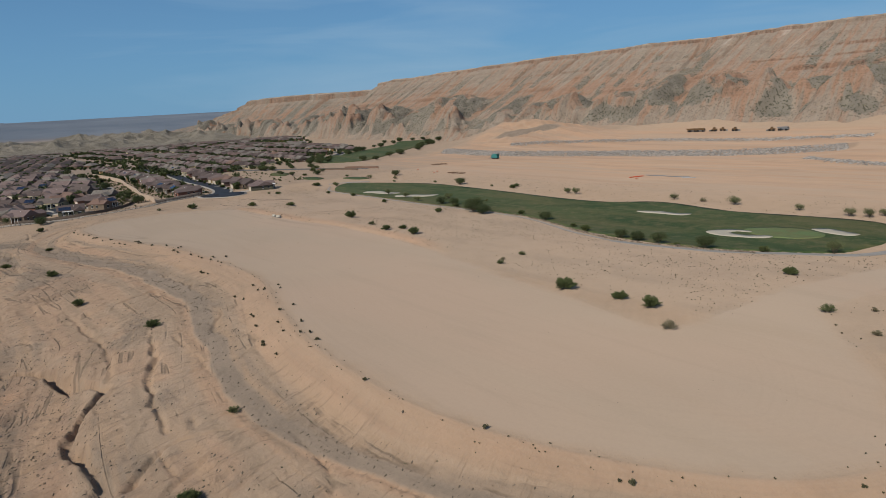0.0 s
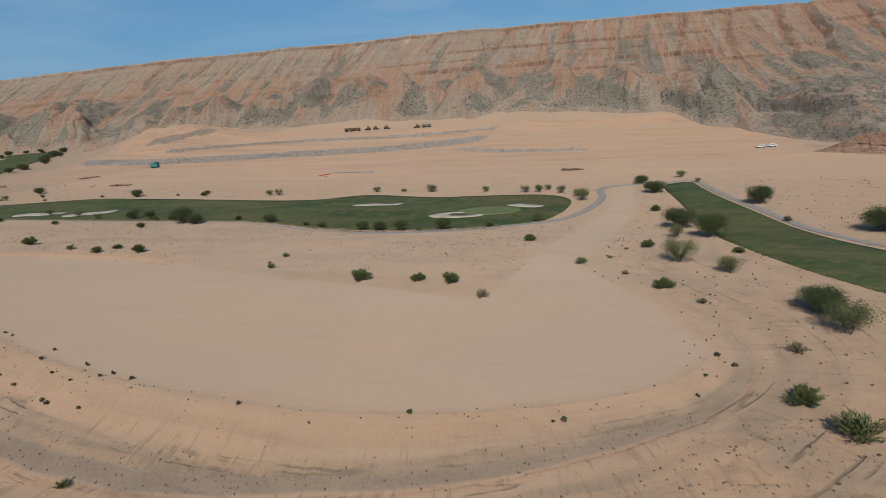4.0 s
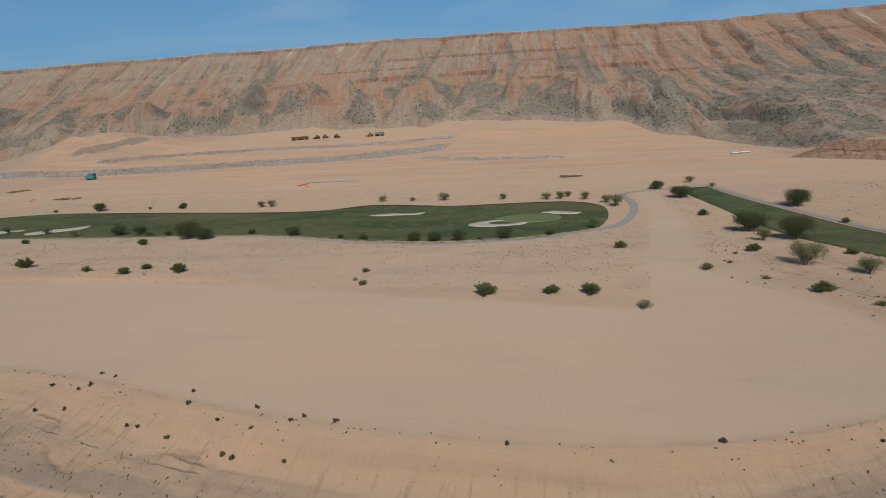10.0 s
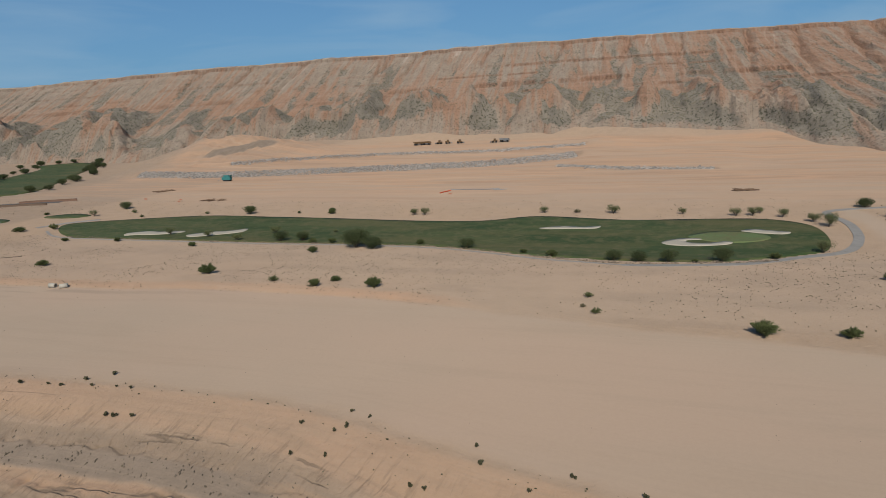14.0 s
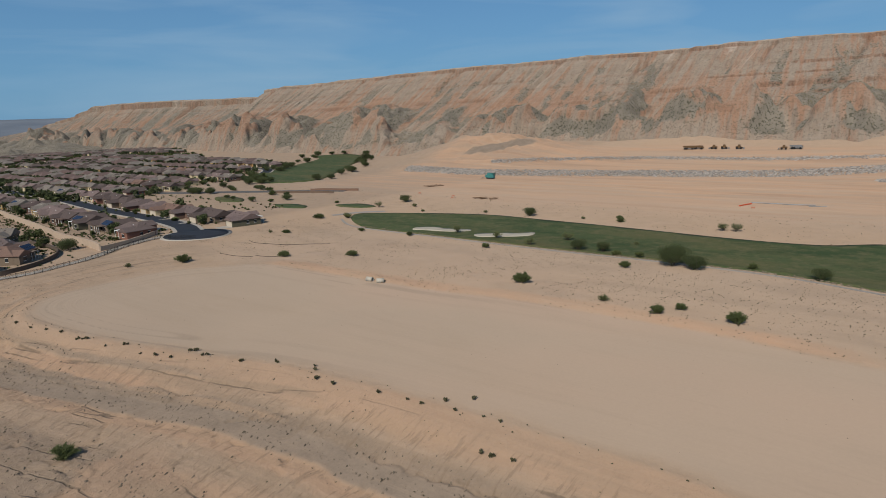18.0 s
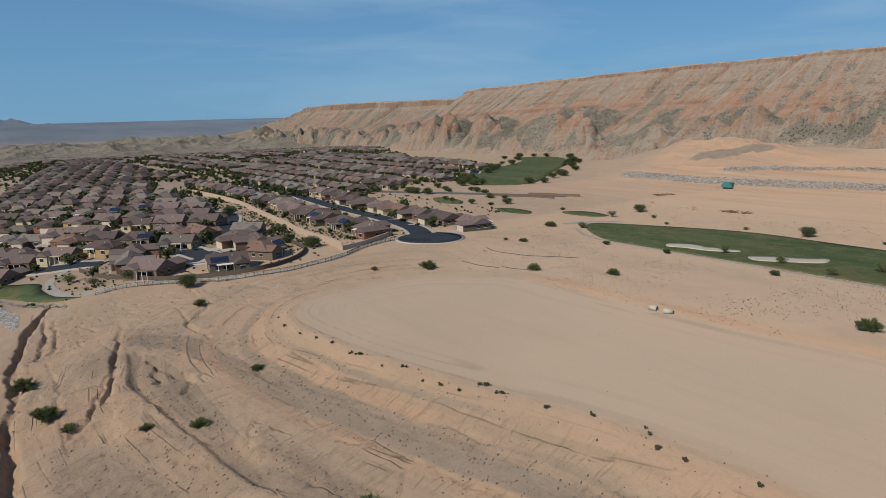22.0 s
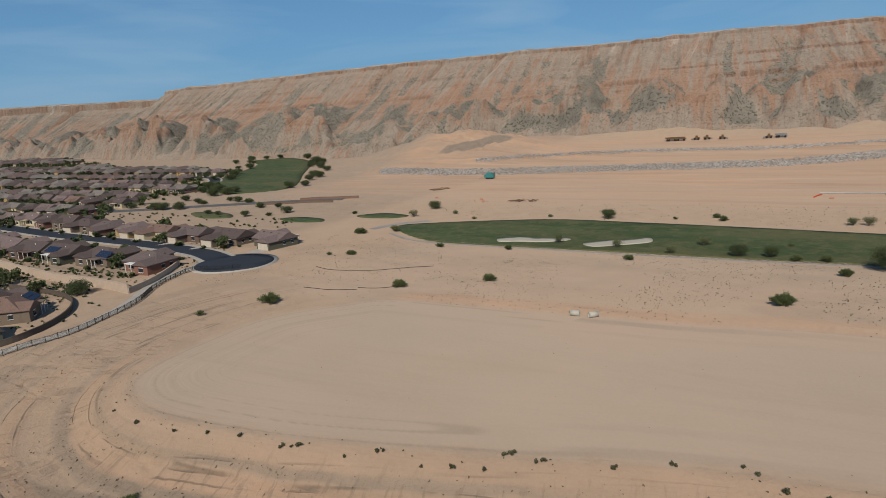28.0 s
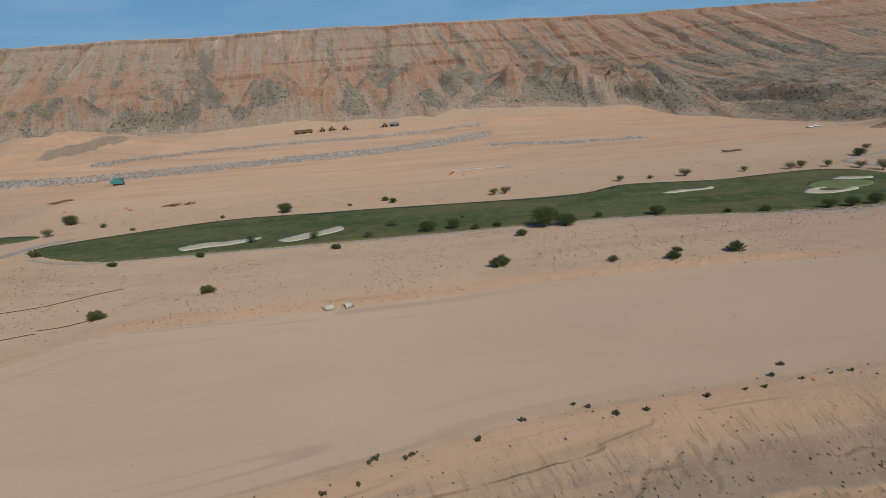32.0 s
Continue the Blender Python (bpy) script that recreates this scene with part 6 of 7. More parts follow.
# round bushes on the bank
BANK = [(-7.2, -48.2), (-10.8, -47.2), (-10.7, -53.1), (-9.1, -51.7), (-17, -51.9), (12.7, -56.9), (19.5, -60.4), (25.8, -61.9), (24.4, -56.8), (32.8, -58.9), (38, -59.9), (33.2, -66.6), (23.3, -65.8), (25.2, -66.1),
        (6.7, -61.1), (4.4, -60.8), (12.9, -62.9), (-9.6, -57.3), (-15.1, -57.6), (62.6, -63.5), (88.7, -60.1), (10.9, -52.6), (31.2, -60.4), (107.5, -55.9), (125.7, -43.1), (126.6, -37.8)]
BANK += [(-97.4, -48.6), (-92, -52.4), (-87.7, -52.1), (-78, -50.5), (-71.7, -49.7), (-68.5, -49.6), (-65.8, -46.5), (-62.3, -48.6), (-62.3, -43.5), (-57.2, -48), (-53.7, -48), (-50.6, -55), (-47.4, -54.4),
         (-52.3, -55.3), (-121.5, -57.1), (-112.3, -54.9), (-105.4, -51.2), (-126.3, -56.7), (-144, -63.1), (-158.5, -67.2), (-168.6, -68.1)]
BANK += [(-174.9, -69.1), (-159.8, -67.7), (-157.3, -66.7), (-149.1, -66.1), (-145.1, -63.7), (-127.1, -57.7), (-122.4, -57.8), (-112.6, -55.2), (-128.4, -61.3), (-95.4, -49.7), (-137.3, -63.7), (-133, -62.4),
         (-199.5, -69.1), (-190.6, -70.9), (-181.3, -70.4), (128.3, -30.6), (130.7, -32.3), (109.2, -55.1)]


def knot(rng, wide, high, count, leaf):
    v, f, c = leaf_cloud(rng, count, wide, high, leaf, 0.05, 5)
    return v, f


bank_meshes = [mesh_of("bank_bush", *knot(prng, 1.2, 0.8, 190, 0.12), LEAF_BANK) for _ in range(4)]
for x, y in BANK:
    ob = tagged(new("bank_bush", prng.choice(bank_meshes)), "small round dark bush on the sandy bank", "bush", "bushes on the bank")
    s = prng.uniform(0.55, 1.0)
    ob.matrix_basis = pose(x, y, ground_at(x, y), 0, 0, prng.uniform(0, 360)) @ Matrix.Diagonal((s, s, s, 1))

# garden trees between the houses
near_lots = [p for p in placed if p[0] > -640]


def clear_of_houses(x, y, room):
    return all((x - p) ** 2 + (y - q) ** 2 > room * room for p, q in near_lots)


spots = [p for p in placed if p[0] > -560]
prng.shuffle(spots)
for x, y in spots[:560]:
    for _ in range(2):
        a, q = prng.uniform(0, 6.28), prng.uniform(10.5, 15)
        tx, ty = x + q * math.cos(a), y + q * math.sin(a)
        if tx < -286 and clear_of_houses(tx, ty, 9.4) and all(math.hypot(tx - c[0], ty - c[1]) > c[2] + 2 for c in CIRCLES):
            plant("y", tx, ty, prng.uniform(3.0, 6.5), 4)
# the trees of the far streets
verts, faces = [], []
seeds = [leaf_cloud(prng, 90, 5.0, 4.2, 0.75, 0.2, 7)[:2] for _ in range(3)]
grid = {}
for p in placed:
    grid.setdefault((int(p[0] // 30), int(p[1] // 30)), []).append(p)
r6, stand = random.Random(66), []
for x, y in placed:
    if x > -470:
        continue
    for _ in range(7):
        a, q = r6.uniform(0, 6.28), r6.uniform(10.5, 15)
        tx, ty = x + q * math.cos(a), y + q * math.sin(a)
        close = [h for i in (-1, 0, 1) for j in (-1, 0, 1) for h in grid.get((int(tx // 30) + i, int(ty // 30) + j), ())]
        if any((tx - h[0]) ** 2 + (ty - h[1]) ** 2 < 84 for h in close):
            continue
        stand.append((tx, ty))
heights = country(np.array([p[0] for p in stand]), np.array([p[1] for p in stand]))
for (tx, ty), z in zip(stand, heights):
    k, o = r6.uniform(0.6, 1.35), len(verts)
    v, f = r6.choice(seeds)
    verts += [(tx + c.x * k, ty + c.y * k, z + c.z * k) for c in v]
    faces += [tuple(o + e for e in g) for g in f]
tagged(new("distant_trees", mesh_of("distant_trees", verts, faces, LEAF_FAR)), "many small dark green trees between distant houses", "trees", kind="stuff")


def tuft_mesh(name, spots, sizes, leaves, blades=7):
    """Many small plants as one sheet of geometry."""
    verts, faces = [], []
    xs, ys = np.array([p[0] for p in spots]), np.array([p[1] for p in spots])
    zs = lay(xs, ys)[0]
    for (x, y), z, s in zip(spots, zs, sizes):
        for k in range(blades):
            a, t = prng.uniform(0, 6.28), prng.uniform(0.2, 0.9)
            tip = Vector((math.cos(a) * s * t, math.sin(a) * s * t, s * (1.0 - 0.5 * t)))
            side = Vector((-math.sin(a), math.cos(a), 0.3)) * s * 0.3
            o, c = len(verts), Vector((x, y, z - 0.03))
            verts += [c - side * 0.4, c + side * 0.4, c + tip * 0.7 + side, c + tip, c + tip * 0.7 - side]
            faces.append((o, o + 1, o + 2, o + 3, o + 4))
    return mesh_of(name, verts, faces, leaves)


def strewn(count, x0, x1, y0, y1, seed, keep, spread=24.0, cut=0.5):
    r = np.random.RandomState(seed)
    x, y = r.uniform(x0, x1, count * 4), r.uniform(y0, y1, count * 4)
    ok = keep(x, y) & (fbm(x / spread, y / spread, 3, seed) + r.uniform(-0.15, 0.15, len(x)) > cut)
    return list(zip(x[ok][:count], y[ok][:count])), r


def off_field(x, y):
    ok = ~inside(PAD, x, y)
    for poly in SUNK:
        ok &= ~inside(poly, x, y)
    return ok & ~((x < -262) & (y < 70))


for seed, count, area, size in ((1, 2200, (-330, 190, -140, -48), (0.08, 0.28)), (2, 6500, (-270, 110, 2, 85), (0.07, 0.3)), (3, 900, (100, 200, -60, 170), (0.12, 0.45)), (4, 1500, (-420, 90, 130, 185), (0.1, 0.4))):
    spots, r = strewn(count, *area, seed, off_field, 24.0, 0.4)
    tagged(new("small_brush", tuft_mesh("small_brush", spots, r.uniform(*size, len(spots)) ** 1.0, TUFT)), "sparse low dry brush scattered over bare soil", "brush", kind="stuff")
# planted strips and yards of the town
for seed, count, area, size, skin in ((6, 900, (-420, -256, -112, 60), (0.35, 0.9), LEAF_DARK), (7, 500, (-420, -256, -112, 60), (0.3, 0.7), LEAF_DRY), (8, 2600, (-620, -290, -160, 110), (0.5, 1.5), LEAF_DARK), (9, 900, (-560, -290, -30, 12), (0.4, 1.0), LEAF_DARK)):
    spots, r = strewn(count, *area, seed, lambda x, y: (along(PROMENADE, x, y)[0] > 2.6) & (x < -262 - 0.35 * np.abs(y + 45)) & ~inside(LAWN_LINE, x, y), 9.0, 0.47)
    near = [s for s in spots if clear_of_houses(s[0], s[1], 9.0)]
    near = [s for s in near if all(math.hypot(s[0] - c[0], s[1] - c[1]) > c[2] + 1.5 for c in CIRCLES)]
    for line, width, skin_of in ROADS[:4]:
        keep = along(spline(line, 6), np.array([s[0] for s in near]), np.array([s[1] for s in near]))[0] > width / 2 + 2.0
        near = [s for s, k in zip(near, keep) if k]
    tagged(new("garden_brush", tuft_mesh("garden_brush", near, r.uniform(*size, len(near)), skin, 12)), "low garden shrubs on gravel banks and yards", "shrubs", kind="stuff")


def clod_mesh(spots, sizes, r):
    """Low lumps of dry soil and stones."""
    xs, ys = np.array([p[0] for p in spots]), np.array([p[1] for p in spots])
    zs, verts, faces = lay(xs, ys)[0], [], []
    for x, y, z, s in zip(xs, ys, zs, sizes):
        a, o = -1.2 + r.uniform(-0.7, 0.7), len(verts)
        ca, sa, lx, ly = math.cos(a), math.sin(a), s * r.uniform(0.8, 1.7), s * r.uniform(0.5, 0.8)
        for u, v, h in ((-1, -0.4, -0.1), (0.1, -1, -0.1), (1, 0.2, -0.1), (-0.1, 1, -0.1), (-0.3, -0.2, 0.75), (0.4, 0.2, 0.55)):
            verts.append((x + ca * u * lx - sa * v * ly, y + sa * u * lx + ca * v * ly, z + h * s * 0.9))
        faces += [(o, o + 1, o + 4), (o + 1, o + 5, o + 4), (o + 1, o + 2, o + 5), (o + 2, o + 3, o + 5), (o + 3, o + 4, o + 5), (o + 3, o, o + 4)]
    return mesh_of("clods", verts, faces, CLOD)


r = np.random.RandomState(31)
x, y = r.uniform(-262, 150, 90000), r.uniform(-140, -46, 90000)
grey = lay(x, y)[2]
ok = off_field(x, y) & (r.uniform(0, 1, len(x)) < 0.002 + 0.42 * grey + 0.04 * smooth(0.5, 0.66, fbm(x / 9, y / 9, 3, 33)))
spots = list(zip(x[ok], y[ok]))[:15000]
tagged(new("clods", clod_mesh(spots, 0.06 + 0.26 * r.uniform(0, 1, len(spots)) ** 2.4, r)), "scattered dark clods and stones on eroded soil", "clods", kind="stuff")
x, y = r.uniform(-215, 130, 700), r.uniform(-66, 20, 700)
ok = inside(PAD, x, y)
spots = list(zip(x[ok], y[ok]))[:160]
tagged(new("clods", clod_mesh(spots, r.uniform(0.05, 0.15, len(spots)), r)), "few small stones on the graded field", "stones", kind="stuff")
# a dotted line of tiny bushes along the edge of the field
for k in range(90):
    i = prng.randrange(18, len(EDGE) - 20)
    x, y = EDGE[i][0] + prng.uniform(-3, 3), EDGE[i][1] - abs(prng.gauss(0.6, 2.0))
    ob = tagged(new("bank_bush", prng.choice(bank_meshes)), "tiny round dark bush on the sandy bank", "bush", "bushes on the bank")
    q = prng.uniform(0.16, 0.32)
    ob.matrix_basis = pose(x, y, ground_at(x, y), 0, 0, prng.uniform(0, 360)) @ Matrix.Diagonal((q, q, q, 1))
r = np.random.RandomState(21)
spots = []
for x, y in placed:
    for k in range(7 if x > -640 else 5):
        a = r.uniform(0, 6.28)
        p = (x + r.uniform(9.5, 13) * math.cos(a), y + r.uniform(10.5, 15) * math.sin(a))
        if p[0] < -290:
            spots.append(p)
tagged(new("town_greenery", tuft_mesh("town_greenery", spots, r.uniform(0.7, 2.6, len(spots)), LEAF_DARK, 16)), "dark green shrubs and small trees in the gardens", "greenery", kind="stuff")

r = np.random.RandomState(23)
x, y = r.uniform(-2000, -480, 30000), r.uniform(-150, 560, 30000)
ok = (y < 0.43 * (-x) + 10) & (fbm(x / 130, y / 60, 3, 91) > 0.545) & (r.uniform(0, 1, 30000) < 0.45)
spots = [p for p in zip(x[ok], y[ok]) if p[0] < -640 or all((p[0] - a) ** 2 + (p[1] - b) ** 2 > 150 for a, b in placed)]
tagged(new("tree_belt", tuft_mesh("tree_belt", spots, r.uniform(1.6, 4.6, len(spots)), LEAF_DARK, 14)), "belts of dark green trees among distant houses", "trees", kind="stuff")

# brush on the mesa's slopes
r = np.random.RandomState(31)
bx, bv = r.uniform(-1100, 560, 26000), r.uniform(0.02, 0.92, 26000) ** 1.1
by, bz, bg, bc, _ = mesa_surface(bx, bv)
ok = (bg > r.uniform(0.1, 0.9, 26000)) | (r.uniform(0, 1, 26000) < 0.08)
verts, faces = [], []
for x, y, z, s in zip(bx[ok], by[ok], bz[ok], r.uniform(0.3, 0.95, int(ok.sum()))):
    o = len(verts)
    verts += [(x - s, y, z), (x, y - s, z), (x + s, y, z + 0.1), (x, y + s, z + 0.2), (x + 0.2 * s, y, z + s * 1.1)]
    faces += [(o, o + 1, o + 4), (o + 1, o + 2, o + 4), (o + 2, o + 3, o + 4), (o + 3, o, o + 4)]
tagged(new("slope_brush", mesh_of("slope_brush", verts, faces, TUFT)), "dark specks of brush on the mesa slopes", "brush", kind="stuff")

# ---- works below the mesa ----
def rock_band(line, width, count, seed, size, stone=None):
    r = random.Random(seed)
    pts = spline(line, 12)
    verts, faces = [], []
    spots = []
    for k in range(count):
        i = r.uniform(0, len(pts) - 1.001)
        a, b = Vector((*pts[int(i)], 0)), Vector((*pts[int(i) + 1], 0))
        p, d = a.lerp(b, i - int(i)), (b - a).normalized()
        off = r.gauss(0, 0.3) * width
        spots.append((p.x - d.y * off, p.y + d.x * off, max(0.0, 1.0 - abs(off) / width)))
    zs = lay(np.array([s[0] for s in spots]), np.array([s[1] for s in spots]))[0]
    for (x, y, h), z in zip(spots, zs):
        s, o = size * r.uniform(0.5, 1.5), len(verts)
        z += 0.7 * h * r.random()
        for dx, dy, dz in ((-1, -1, 0), (1, -0.8, 0), (0.9, 1, 0), (-0.8, 0.9, 0), (-0.6, -0.6, 0.9), (0.7, -0.5, 1.1), (0.5, 0.6, 0.8), (-0.5, 0.6, 1.0)):
            verts.append((x + s * dx * r.uniform(0.7, 1.2), y + s * dy * r.uniform(0.7, 1.2), z - 0.3 * s + s * dz * r.uniform(0.6, 1.1)))
        faces += [tuple(o + q for q in f) for f in ((4, 5, 6, 7), (0, 1, 5, 4), (1, 2, 6, 5), (2, 3, 7, 6), (3, 0, 4, 7))]
    return mesh_of("riprap", verts, faces, stone or LIGHT_ROCK)


for line, width, count, seed in (([(-400, 304), (-355, 301), (-311, 302), (-260, 314), (-207, 329), (-160, 338), (-118, 348), (-80, 368), (-46, 391)], 8.0, 8000, 1),
                                 ([(-328, 333), (-285, 364), (-235, 393), (-190, 402), (-139, 405), (-90, 415), (-44, 428)], 3.4, 2600, 2),
                                 ([(-50, 344), (-44, 330), (-34, 320), (-19, 314), (15, 310), (52, 308)], 4.6, 2200, 3)):
    tagged(new("riprap", rock_band(line, width, count, seed, 0.5)), "long row of pale broken rock on orange soil", "riprap", kind="stuff")

def rock_heap(outline, count, seed, size):
    r = random.Random(seed)
    lo, hi = np.array(outline).min(0), np.array(outline).max(0)
    line = []
    while len(line) < count:
        p = (r.uniform(lo[0], hi[0]), r.uniform(lo[1], hi[1]))
        if bool(inside(outline, np.array([p[0]]), np.array([p[1]]))[0]):
            line.append(p)
    verts, faces = [], []
    zs = lay(np.array([p[0] for p in line]), np.array([p[1] for p in line]))[0]
    for (x, y), z in zip(line, zs):
        s, o = size * r.uniform(0.5, 1.5), len(verts)
        for dx, dy, dz in ((-1, -1, 0), (1, -0.8, 0), (0.9, 1, 0), (-0.8, 0.9, 0), (-0.6, -0.6, 0.9), (0.7, -0.5, 1.1), (0.5, 0.6, 0.8), (-0.5, 0.6, 1.0)):
            verts.append((x + s * dx * r.uniform(0.7, 1.2), y + s * dy * r.uniform(0.7, 1.2), z - 0.3 * s + s * dz * r.uniform(0.6, 1.1)))
        faces += [tuple(o + q for q in f) for f in ((4, 5, 6, 7), (0, 1, 5, 4), (1, 2, 6, 5), (2, 3, 7, 6), (3, 0, 4, 7))]
    return mesh_of("riprap", verts, faces, PALE_ROCK)


PALE_ROCK = leaf_material("pale_riprap_stone", (0.24, 0.22, 0.2), (0.62, 0.58, 0.53))
for outline, count, seed, size in (([(-340, -142), (-323, -135), (-307, -129), (-286, -125.5), (-273, -126), (-271, -128), (-290, -131), (-304, -136), (-320, -145)], 2600, 71, 0.32), ([(-300, -140), (-293, -135.6), (-275, -132), (-264, -133), (-262, -137), (-275, -142)], 1700, 72, 0.34)):
    tagged(new("riprap", rock_heap(outline, count, seed, size)), "bed of pale broken stones on sloping ground", "riprap", kind="stuff")
tagged(new("riprap", rock_band([(-333, -135), (-318, -130), (-301, -124.5), (-288, -117.5), (-278, -112)], 0.9, 420, 73, 0.26)), "row of white edging stones beside a lawn", "stones", kind="stuff")

RUST = plain("machine_brown", (0.13, 0.075, 0.035), 0.6, 0.2, 1.0)
TEAL = plain("machine_teal", (0.05, 0.2, 0.19), 0.6, 0.2, 1.0)
RUBBER = plain("tyre_rubber", (0.025, 0.025, 0.025), 0.9, 0.1, 2.0)
STEEL = plain("grey_steel", (0.25, 0.25, 0.25), 0.5, 0.15, 1.0, 0.4)


def wheel_mesh(r, w):
    bm = bmesh.new()
    tube(bm, (0, -w / 2, 0), (0, w / 2, 0), r, r, 14)
    return bm


def dump_truck(x, y, turn, label, paint):
    ob = thing("dump_truck", label, "truck", "machines on the site", at=(x, y, ground_at(x, y)), turn=turn)
    part("chassis", boxed((-4.0, -1.1, 0.9, 4.0, 1.1, 1.4)), ob, STEEL)
    cab = part("cab", boxed((2.2, -1.2, 1.4, 3.9, 1.2, 3.3), (3.9, -1.0, 1.4, 4.7, 1.0, 2.2)), ob, paint)
    part("windscreen", boxed((3.88, -1.0, 2.3, 3.95, 1.0, 3.1)), cab, WINDOW)
    bm = bmesh.new()
    v = [bm.verts.new(p) for p in ((-4.4, -1.4, 2.0), (1.9, -1.4, 1.5), (1.9, 1.4, 1.5), (-4.4, 1.4, 2.0), (-4.9, -1.5, 3.0), (2.4, -1.5, 3.3), (2.4, 1.5, 3.3), (-4.9, 1.5, 3.0))]
    for f in ((3, 2, 1, 0), (0, 1, 5, 4), (1, 2, 6, 5), (2, 3, 7, 6), (3, 0, 4, 7)):
        bm.faces.new([v[i] for i in f])
    part("bed", bm, ob, paint)
    for wx in (-3.0, -1.5, 3.0):
        for wy in (-1.2, 1.2):
            part("wheel", wheel_mesh(0.85, 0.6), ob, RUBBER, "", (wx, wy, 0.85))


def loader(x, y, turn, label, paint):
    ob = thing("loader", label, "machine", "machines on the site", at=(x, y, ground_at(x, y)), turn=turn)
    part("body", boxed((-3.0, -1.1, 1.0, 0.6, 1.1, 2.3), (-1.4, -0.9, 2.3, 0.3, 0.9, 3.6)), ob, paint)
    part("window", boxed((0.28, -0.8, 2.4, 0.36, 0.8, 3.4)), ob, WINDOW)
    bm = bmesh.new()
    for s in (-0.8, 0.8):
        tube(bm, (0.4, s, 1.8), (2.6, s, 1.2), 0.16, 0.14)
    part("arm", bm, ob, paint)
    part("bucket", boxed((2.5, -1.5, 0.25, 2.7, 1.5, 1.4), (2.6, -1.5, 0.2, 3.7, 1.5, 0.35), (2.6, -1.5, 0.3, 3.5, -1.42, 1.2), (2.6, 1.42, 0.3, 3.5, 1.5, 1.2)), ob, STEEL)
    for wx in (-2.0, 1.0):
        for wy in (-1.15, 1.15):
            part("wheel", wheel_mesh(0.8, 0.6), ob, RUBBER, "", (wx, wy, 0.8))


dump_truck(-200, 443, 10, "brown dump truck parked on orange soil", RUST)
dump_truck(-193, 445, 5, "brown dump truck parked on orange soil", RUST)
loader(-181, 447, 185, "brown wheel loader on graded soil", RUST)
loader(-172, 448, 20, "brown wheel loader on graded soil", RUST)
loader(-160, 447, 5, "brown wheel loader on graded soil", RUST)
loader(-127, 444, 190, "brown wheel loader on graded soil", RUST)
dump_truck(-118, 446, 0, "grey dump truck parked on graded soil", STEEL)

crusher = thing("rock_crusher", "teal rock crusher with a sloping conveyor beside a row of stone", "machine", at=(-290, 279, ground_at(-290, 279)), turn=8)
part("body", boxed((-4, -1.5, 1.0, 3, 1.5, 3.0), (-2.5, -1.3, 3.0, 1.2, 1.3, 4.4)), crusher, TEAL)
bm = bmesh.new()
v = [bm.verts.new(p) for p in ((1.0, -1.2, 3.2), (3.4, -1.8, 4.6), (3.4, 1.8, 4.6), (1.0, 1.2, 3.2), (2.2, -1.0, 2.4), (2.2, 1.0, 2.4))]
for f in ((0, 1, 4), (3, 5, 2), (0, 4, 5, 3), (1, 2, 5, 4)):
    bm.faces.new([v[i] for i in f])
part("hopper", bm, crusher, TEAL)
conv = boxed((-5, -0.5, -0.15, 0, 0.5, 0.15))
part("conveyor", conv, crusher, STEEL, "", (-3.6, 0, 1.9, 0, -20, 0))
for s in (-1.4, 1.4):
    part("crawler", boxed((-3, s - 0.35, 0, 2.4, s + 0.35, 0.95)), crusher, RUBBER)


def pickup(x, y, turn):
    ob = thing("pickup_truck", "white pickup truck parked on bare ground", "vehicle", "parked pickups", at=(x, y, ground_at(x, y)), turn=turn)
    part("body", boxed((-2.7, -0.95, 0.5, 2.7, 0.95, 1.1)), ob, WHITE)
    cab = part("cab", boxed((-0.7, -0.88, 1.1, 1.2, 0.88, 1.85)), ob, WHITE)
    part("window", boxed((-0.5, -0.91, 1.2, 1.0, 0.91, 1.7)), cab, WINDOW)
    for wx in (-1.7, 1.7):
        for wy in (-0.85, 0.85):
            part("wheel", wheel_mesh(0.4, 0.28), ob, RUBBER, "", (wx, wy, 0.4))


pickup(157, 286, 20)
pickup(163, 289, 15)


def pipe_ring(length, r, t, sides=24):
    bm = bmesh.new()
    rings = [[bm.verts.new((x, q * math.cos(2 * math.pi * i / sides), q * math.sin(2 * math.pi * i / sides))) for i in range(sides)] for x, q in ((-length / 2, r), (length / 2, r), (length / 2, r - t), (-length / 2, r - t))]
    for k in range(4):
        a, b = rings[k], rings[(k + 1) % 4]
        for i in range(sides):
            bm.faces.new((a[i], b[i], b[(i + 1) % sides], a[(i + 1) % sides])).smooth = k in (0, 2)
    return bm


PIPE = plain("pipe_concrete", (0.45, 0.41, 0.34), 0.85, 0.1, 1.5, 0, 0.01)
pipe_mesh = bpy.data.meshes.new("concrete_pipe")
bm = pipe_ring(2.2, 0.68, 0.12)
bm.to_mesh(pipe_mesh)
bm.free()
pipe_mesh.materials.append(PIPE)
for x, y, turn in ((-137.8, 5.4, 8), (-133.6, 5.6, 40)):
    ob = tagged(new("concrete_pipe", pipe_mesh), "short hollow concrete pipe lying on sand", "pipe", "pipes on the sand")
    ob.matrix_basis = pose(x, y, ground_at(x, y) + 0.6, 0, 0, turn)

ORANGE_PIPE = plain("orange_plastic", (0.55, 0.08, 0.03), 0.6, 0.1, 1.0)
BLACK_HOSE = plain("black_hose", (0.06, 0.045, 0.038), 0.8, 0.1, 1.0)
BROWN_WOOD = plain("weathered_brush_wood", (0.16, 0.1, 0.065), 0.95, 0.3, 1.0)


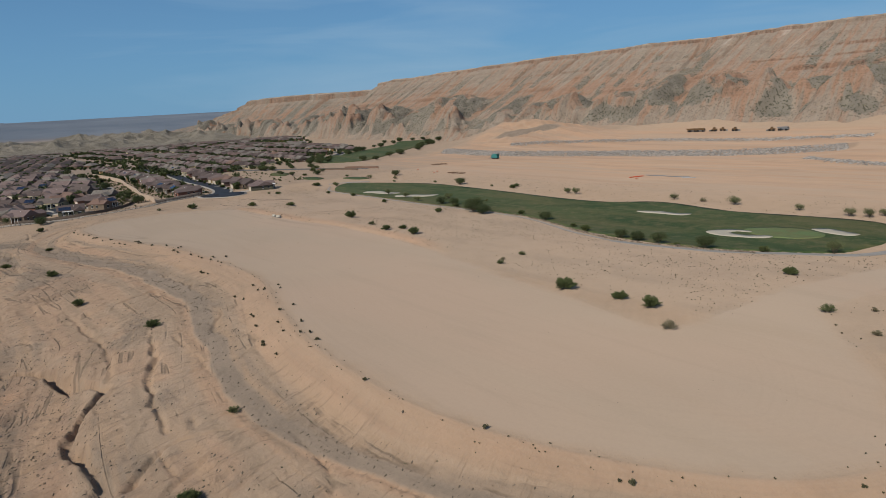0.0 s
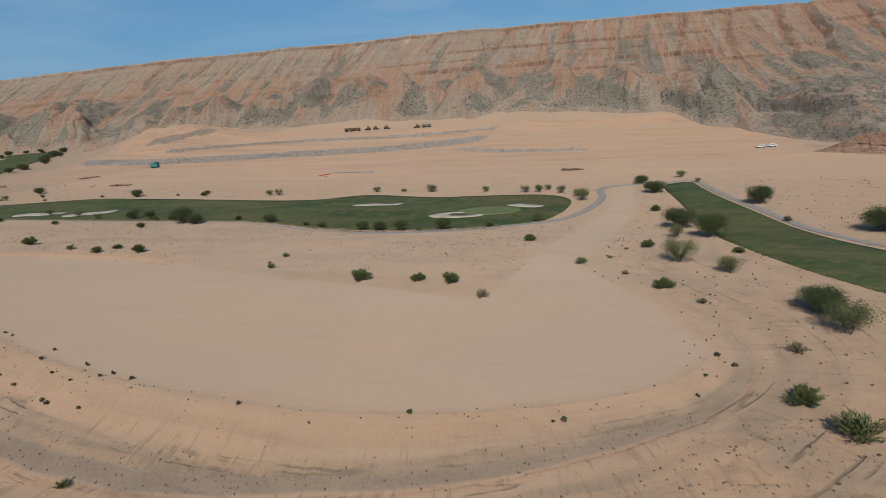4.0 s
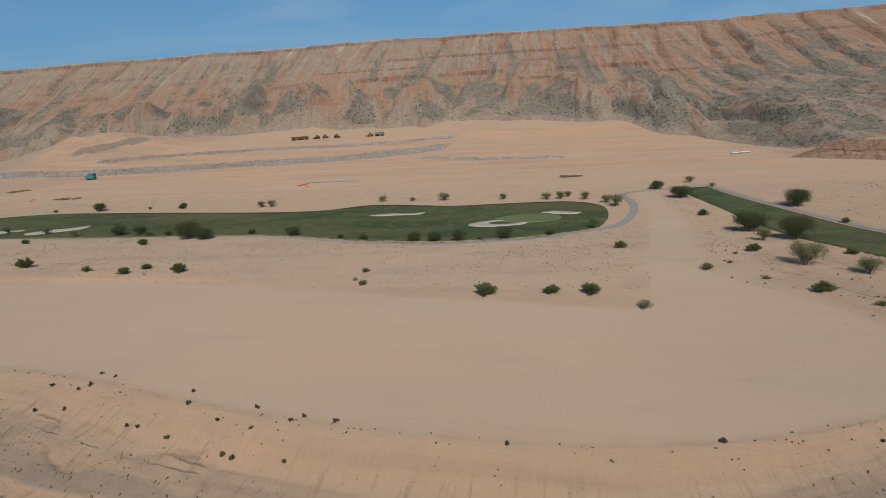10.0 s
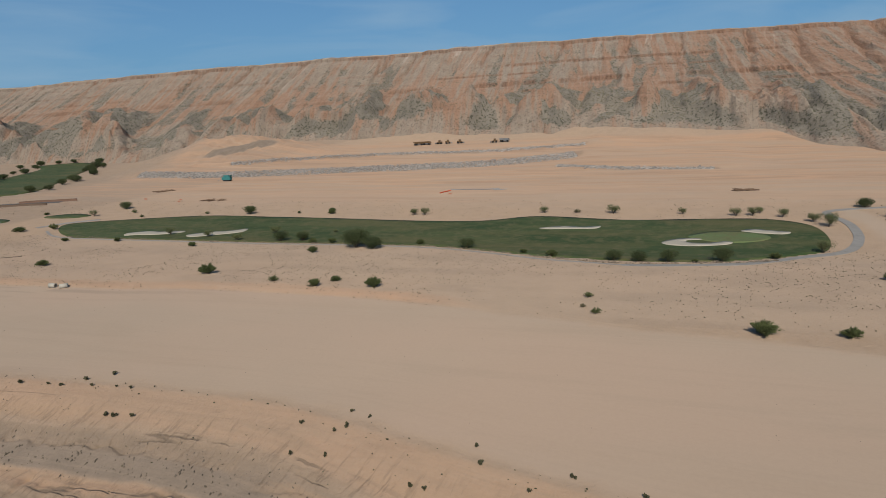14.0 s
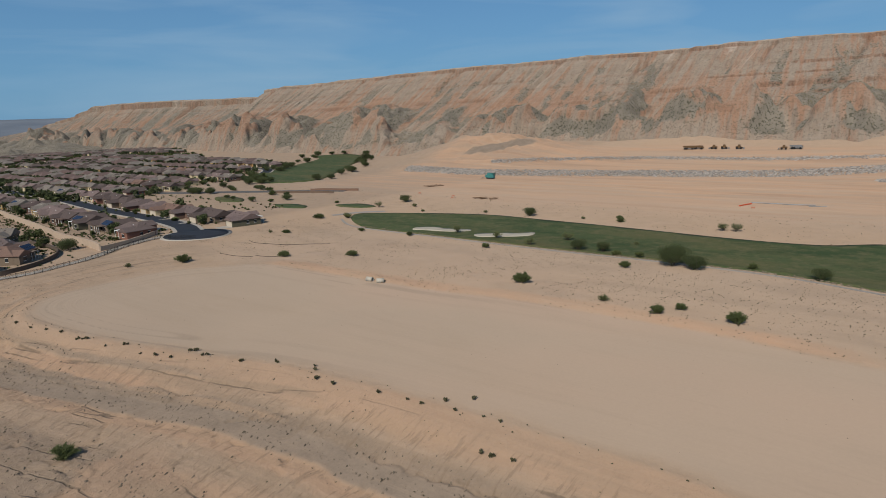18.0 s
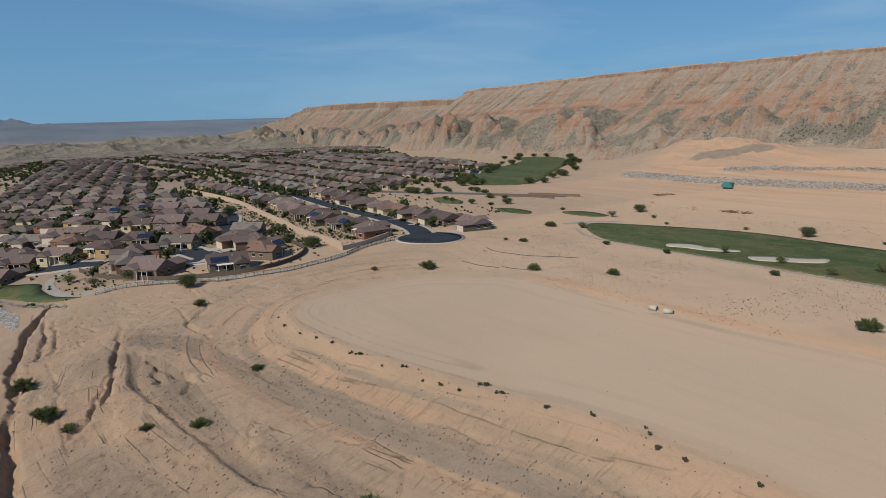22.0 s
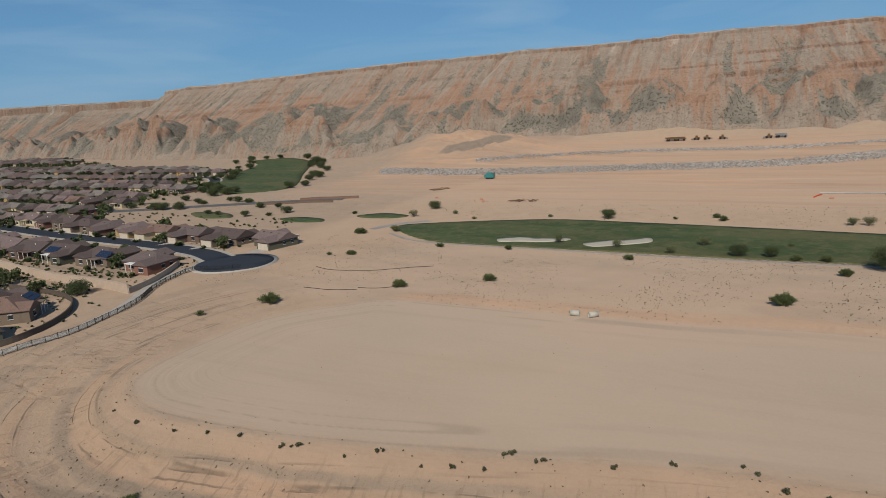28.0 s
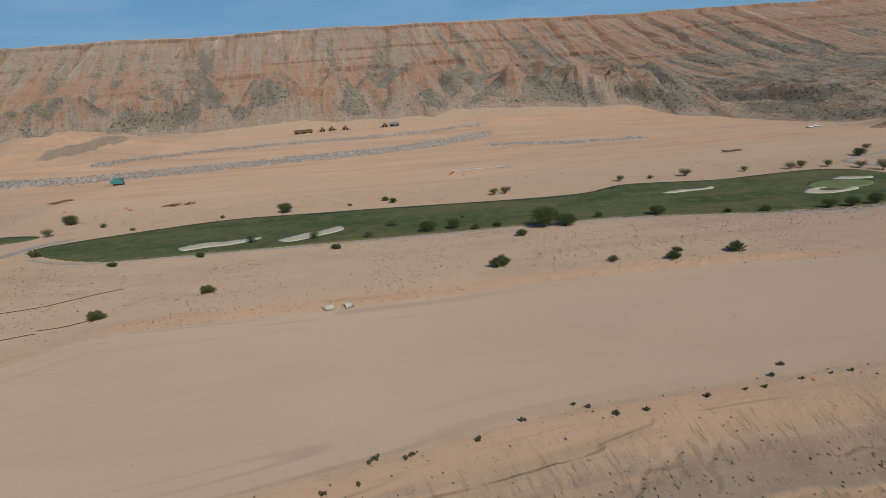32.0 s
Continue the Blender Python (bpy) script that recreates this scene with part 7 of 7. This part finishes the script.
def hose(line, r, material, label):
    pts = spline(line, 6)
    at = [Vector((x, y, ground_at(x, y) + r * 0.7)) for x, y in pts]
    verts, faces = [], []
    for k, p in enumerate(at):
        d = (at[min(k + 1, len(at) - 1)] - at[max(k - 1, 0)]).normalized()
        side = d.cross(Vector((0, 0, 1))).normalized()
        up = side.cross(d)
        verts += [p + side * r * math.cos(a * math.pi / 3) + up * r * math.sin(a * math.pi / 3) for a in range(6)]
        if k:
            o = 6 * (k - 1)
            faces += [(o + a, o + (a + 1) % 6, o + 6 + (a + 1) % 6, o + 6 + a) for a in range(6)]
    faces += [tuple(range(5, -1, -1)), tuple(len(verts) - 6 + a for a in range(6))]
    tagged(new("hose", mesh_of("hose", verts, faces, material)), label, "pipe")


hose([(-92, 209), (-91, 213), (-89, 218)], 0.35, ORANGE_PIPE, "orange plastic pipe lying on graded soil")
hose([(-90, 222), (-80, 223), (-62, 224)], 0.3, STEEL, "long grey pipe lying on graded soil")
hose([(-64, 219), (-60, 221), (-57, 222)], 0.25, STEEL, "long grey pipe lying on graded soil")
hose([(-236, 30), (-226, 27), (-214, 30), (-204, 36), (-196, 40)], 0.1, BLACK_HOSE, "dark hose trailing over bare sand")
hose([(-205, 12), (-199, 13.5), (-194, 17)], 0.1, BLACK_HOSE, "dark hose trailing over bare sand")
hose([(-222, 8), (-213, 8), (-204, 10)], 0.1, BLACK_HOSE, "dark hose trailing over bare sand")


def brush_pile(x, y, turn, size, seed, label):
    r = random.Random(seed)
    bm = bmesh.new()
    for k in range(46):
        a = Vector((r.uniform(-size, size), r.gauss(0, 0.8), r.uniform(0, 0.9)))
        d = Vector((r.gauss(0, 1.2), r.gauss(0, 0.5), r.gauss(0, 0.25)))
        tube(bm, a - d, a + d, r.uniform(0.06, 0.2), r.uniform(0.04, 0.14), 5)
    me = bpy.data.meshes.new("brush_pile")
    bm.to_mesh(me)
    bm.free()
    me.materials.append(BROWN_WOOD)
    ob = tagged(new("brush_pile", me), label, "wood pile", "piles of cut wood")
    ob.matrix_basis = pose(x, y, ground_at(x, y) + 0.1, 0, 0, turn)


brush_pile(-224, 183, 15, 6.0, 1, "low pile of cut brown brush and logs")
brush_pile(62, 208, 4, 5.0, 2, "low pile of cut brown brush and logs")
brush_pile(-298, 222, 60, 7.0, 3, "low pile of cut brown brush and logs")


tagged(new("riprap", rock_band([(60, 65), (49, 60), (20, 56), (-4, 63), (-40, 76.5), (-76, 78.5), (-112, 77.5), (-166, 78.5), (-222, 80.5)], 1.3, 1100, 5, 0.17, CLOD)), "row of small dark stones along the fairway edge", "stones", kind="stuff")
BARRIERS = [(-85, 206, 10), (-280, 187, 20), (-246, 178, 0), (-250, 184, 15)]

FADED = plain("faded_orange_plastic", (0.42, 0.2, 0.13), 0.7, 0.1, 1.0)


def barrier(x, y, turn):
    ob = thing("site_barrier", "low orange plastic barrier on graded soil", "barrier", "barriers on the site", at=(x, y, ground_at(x, y)), turn=turn)
    bm = boxed((-0.9, -0.1, 0.25, 0.9, 0.1, 0.75), (-0.9, -0.25, 0.0, 0.9, 0.25, 0.25))
    part("body", bm, ob, FADED)
    for q in (-0.6, 0.6):
        part("foot", boxed((q - 0.2, -0.42, -0.05, q + 0.2, 0.42, 0.06)), ob, RUBBER)


for x, y, turn in BARRIERS:
    barrier(x, y, turn)
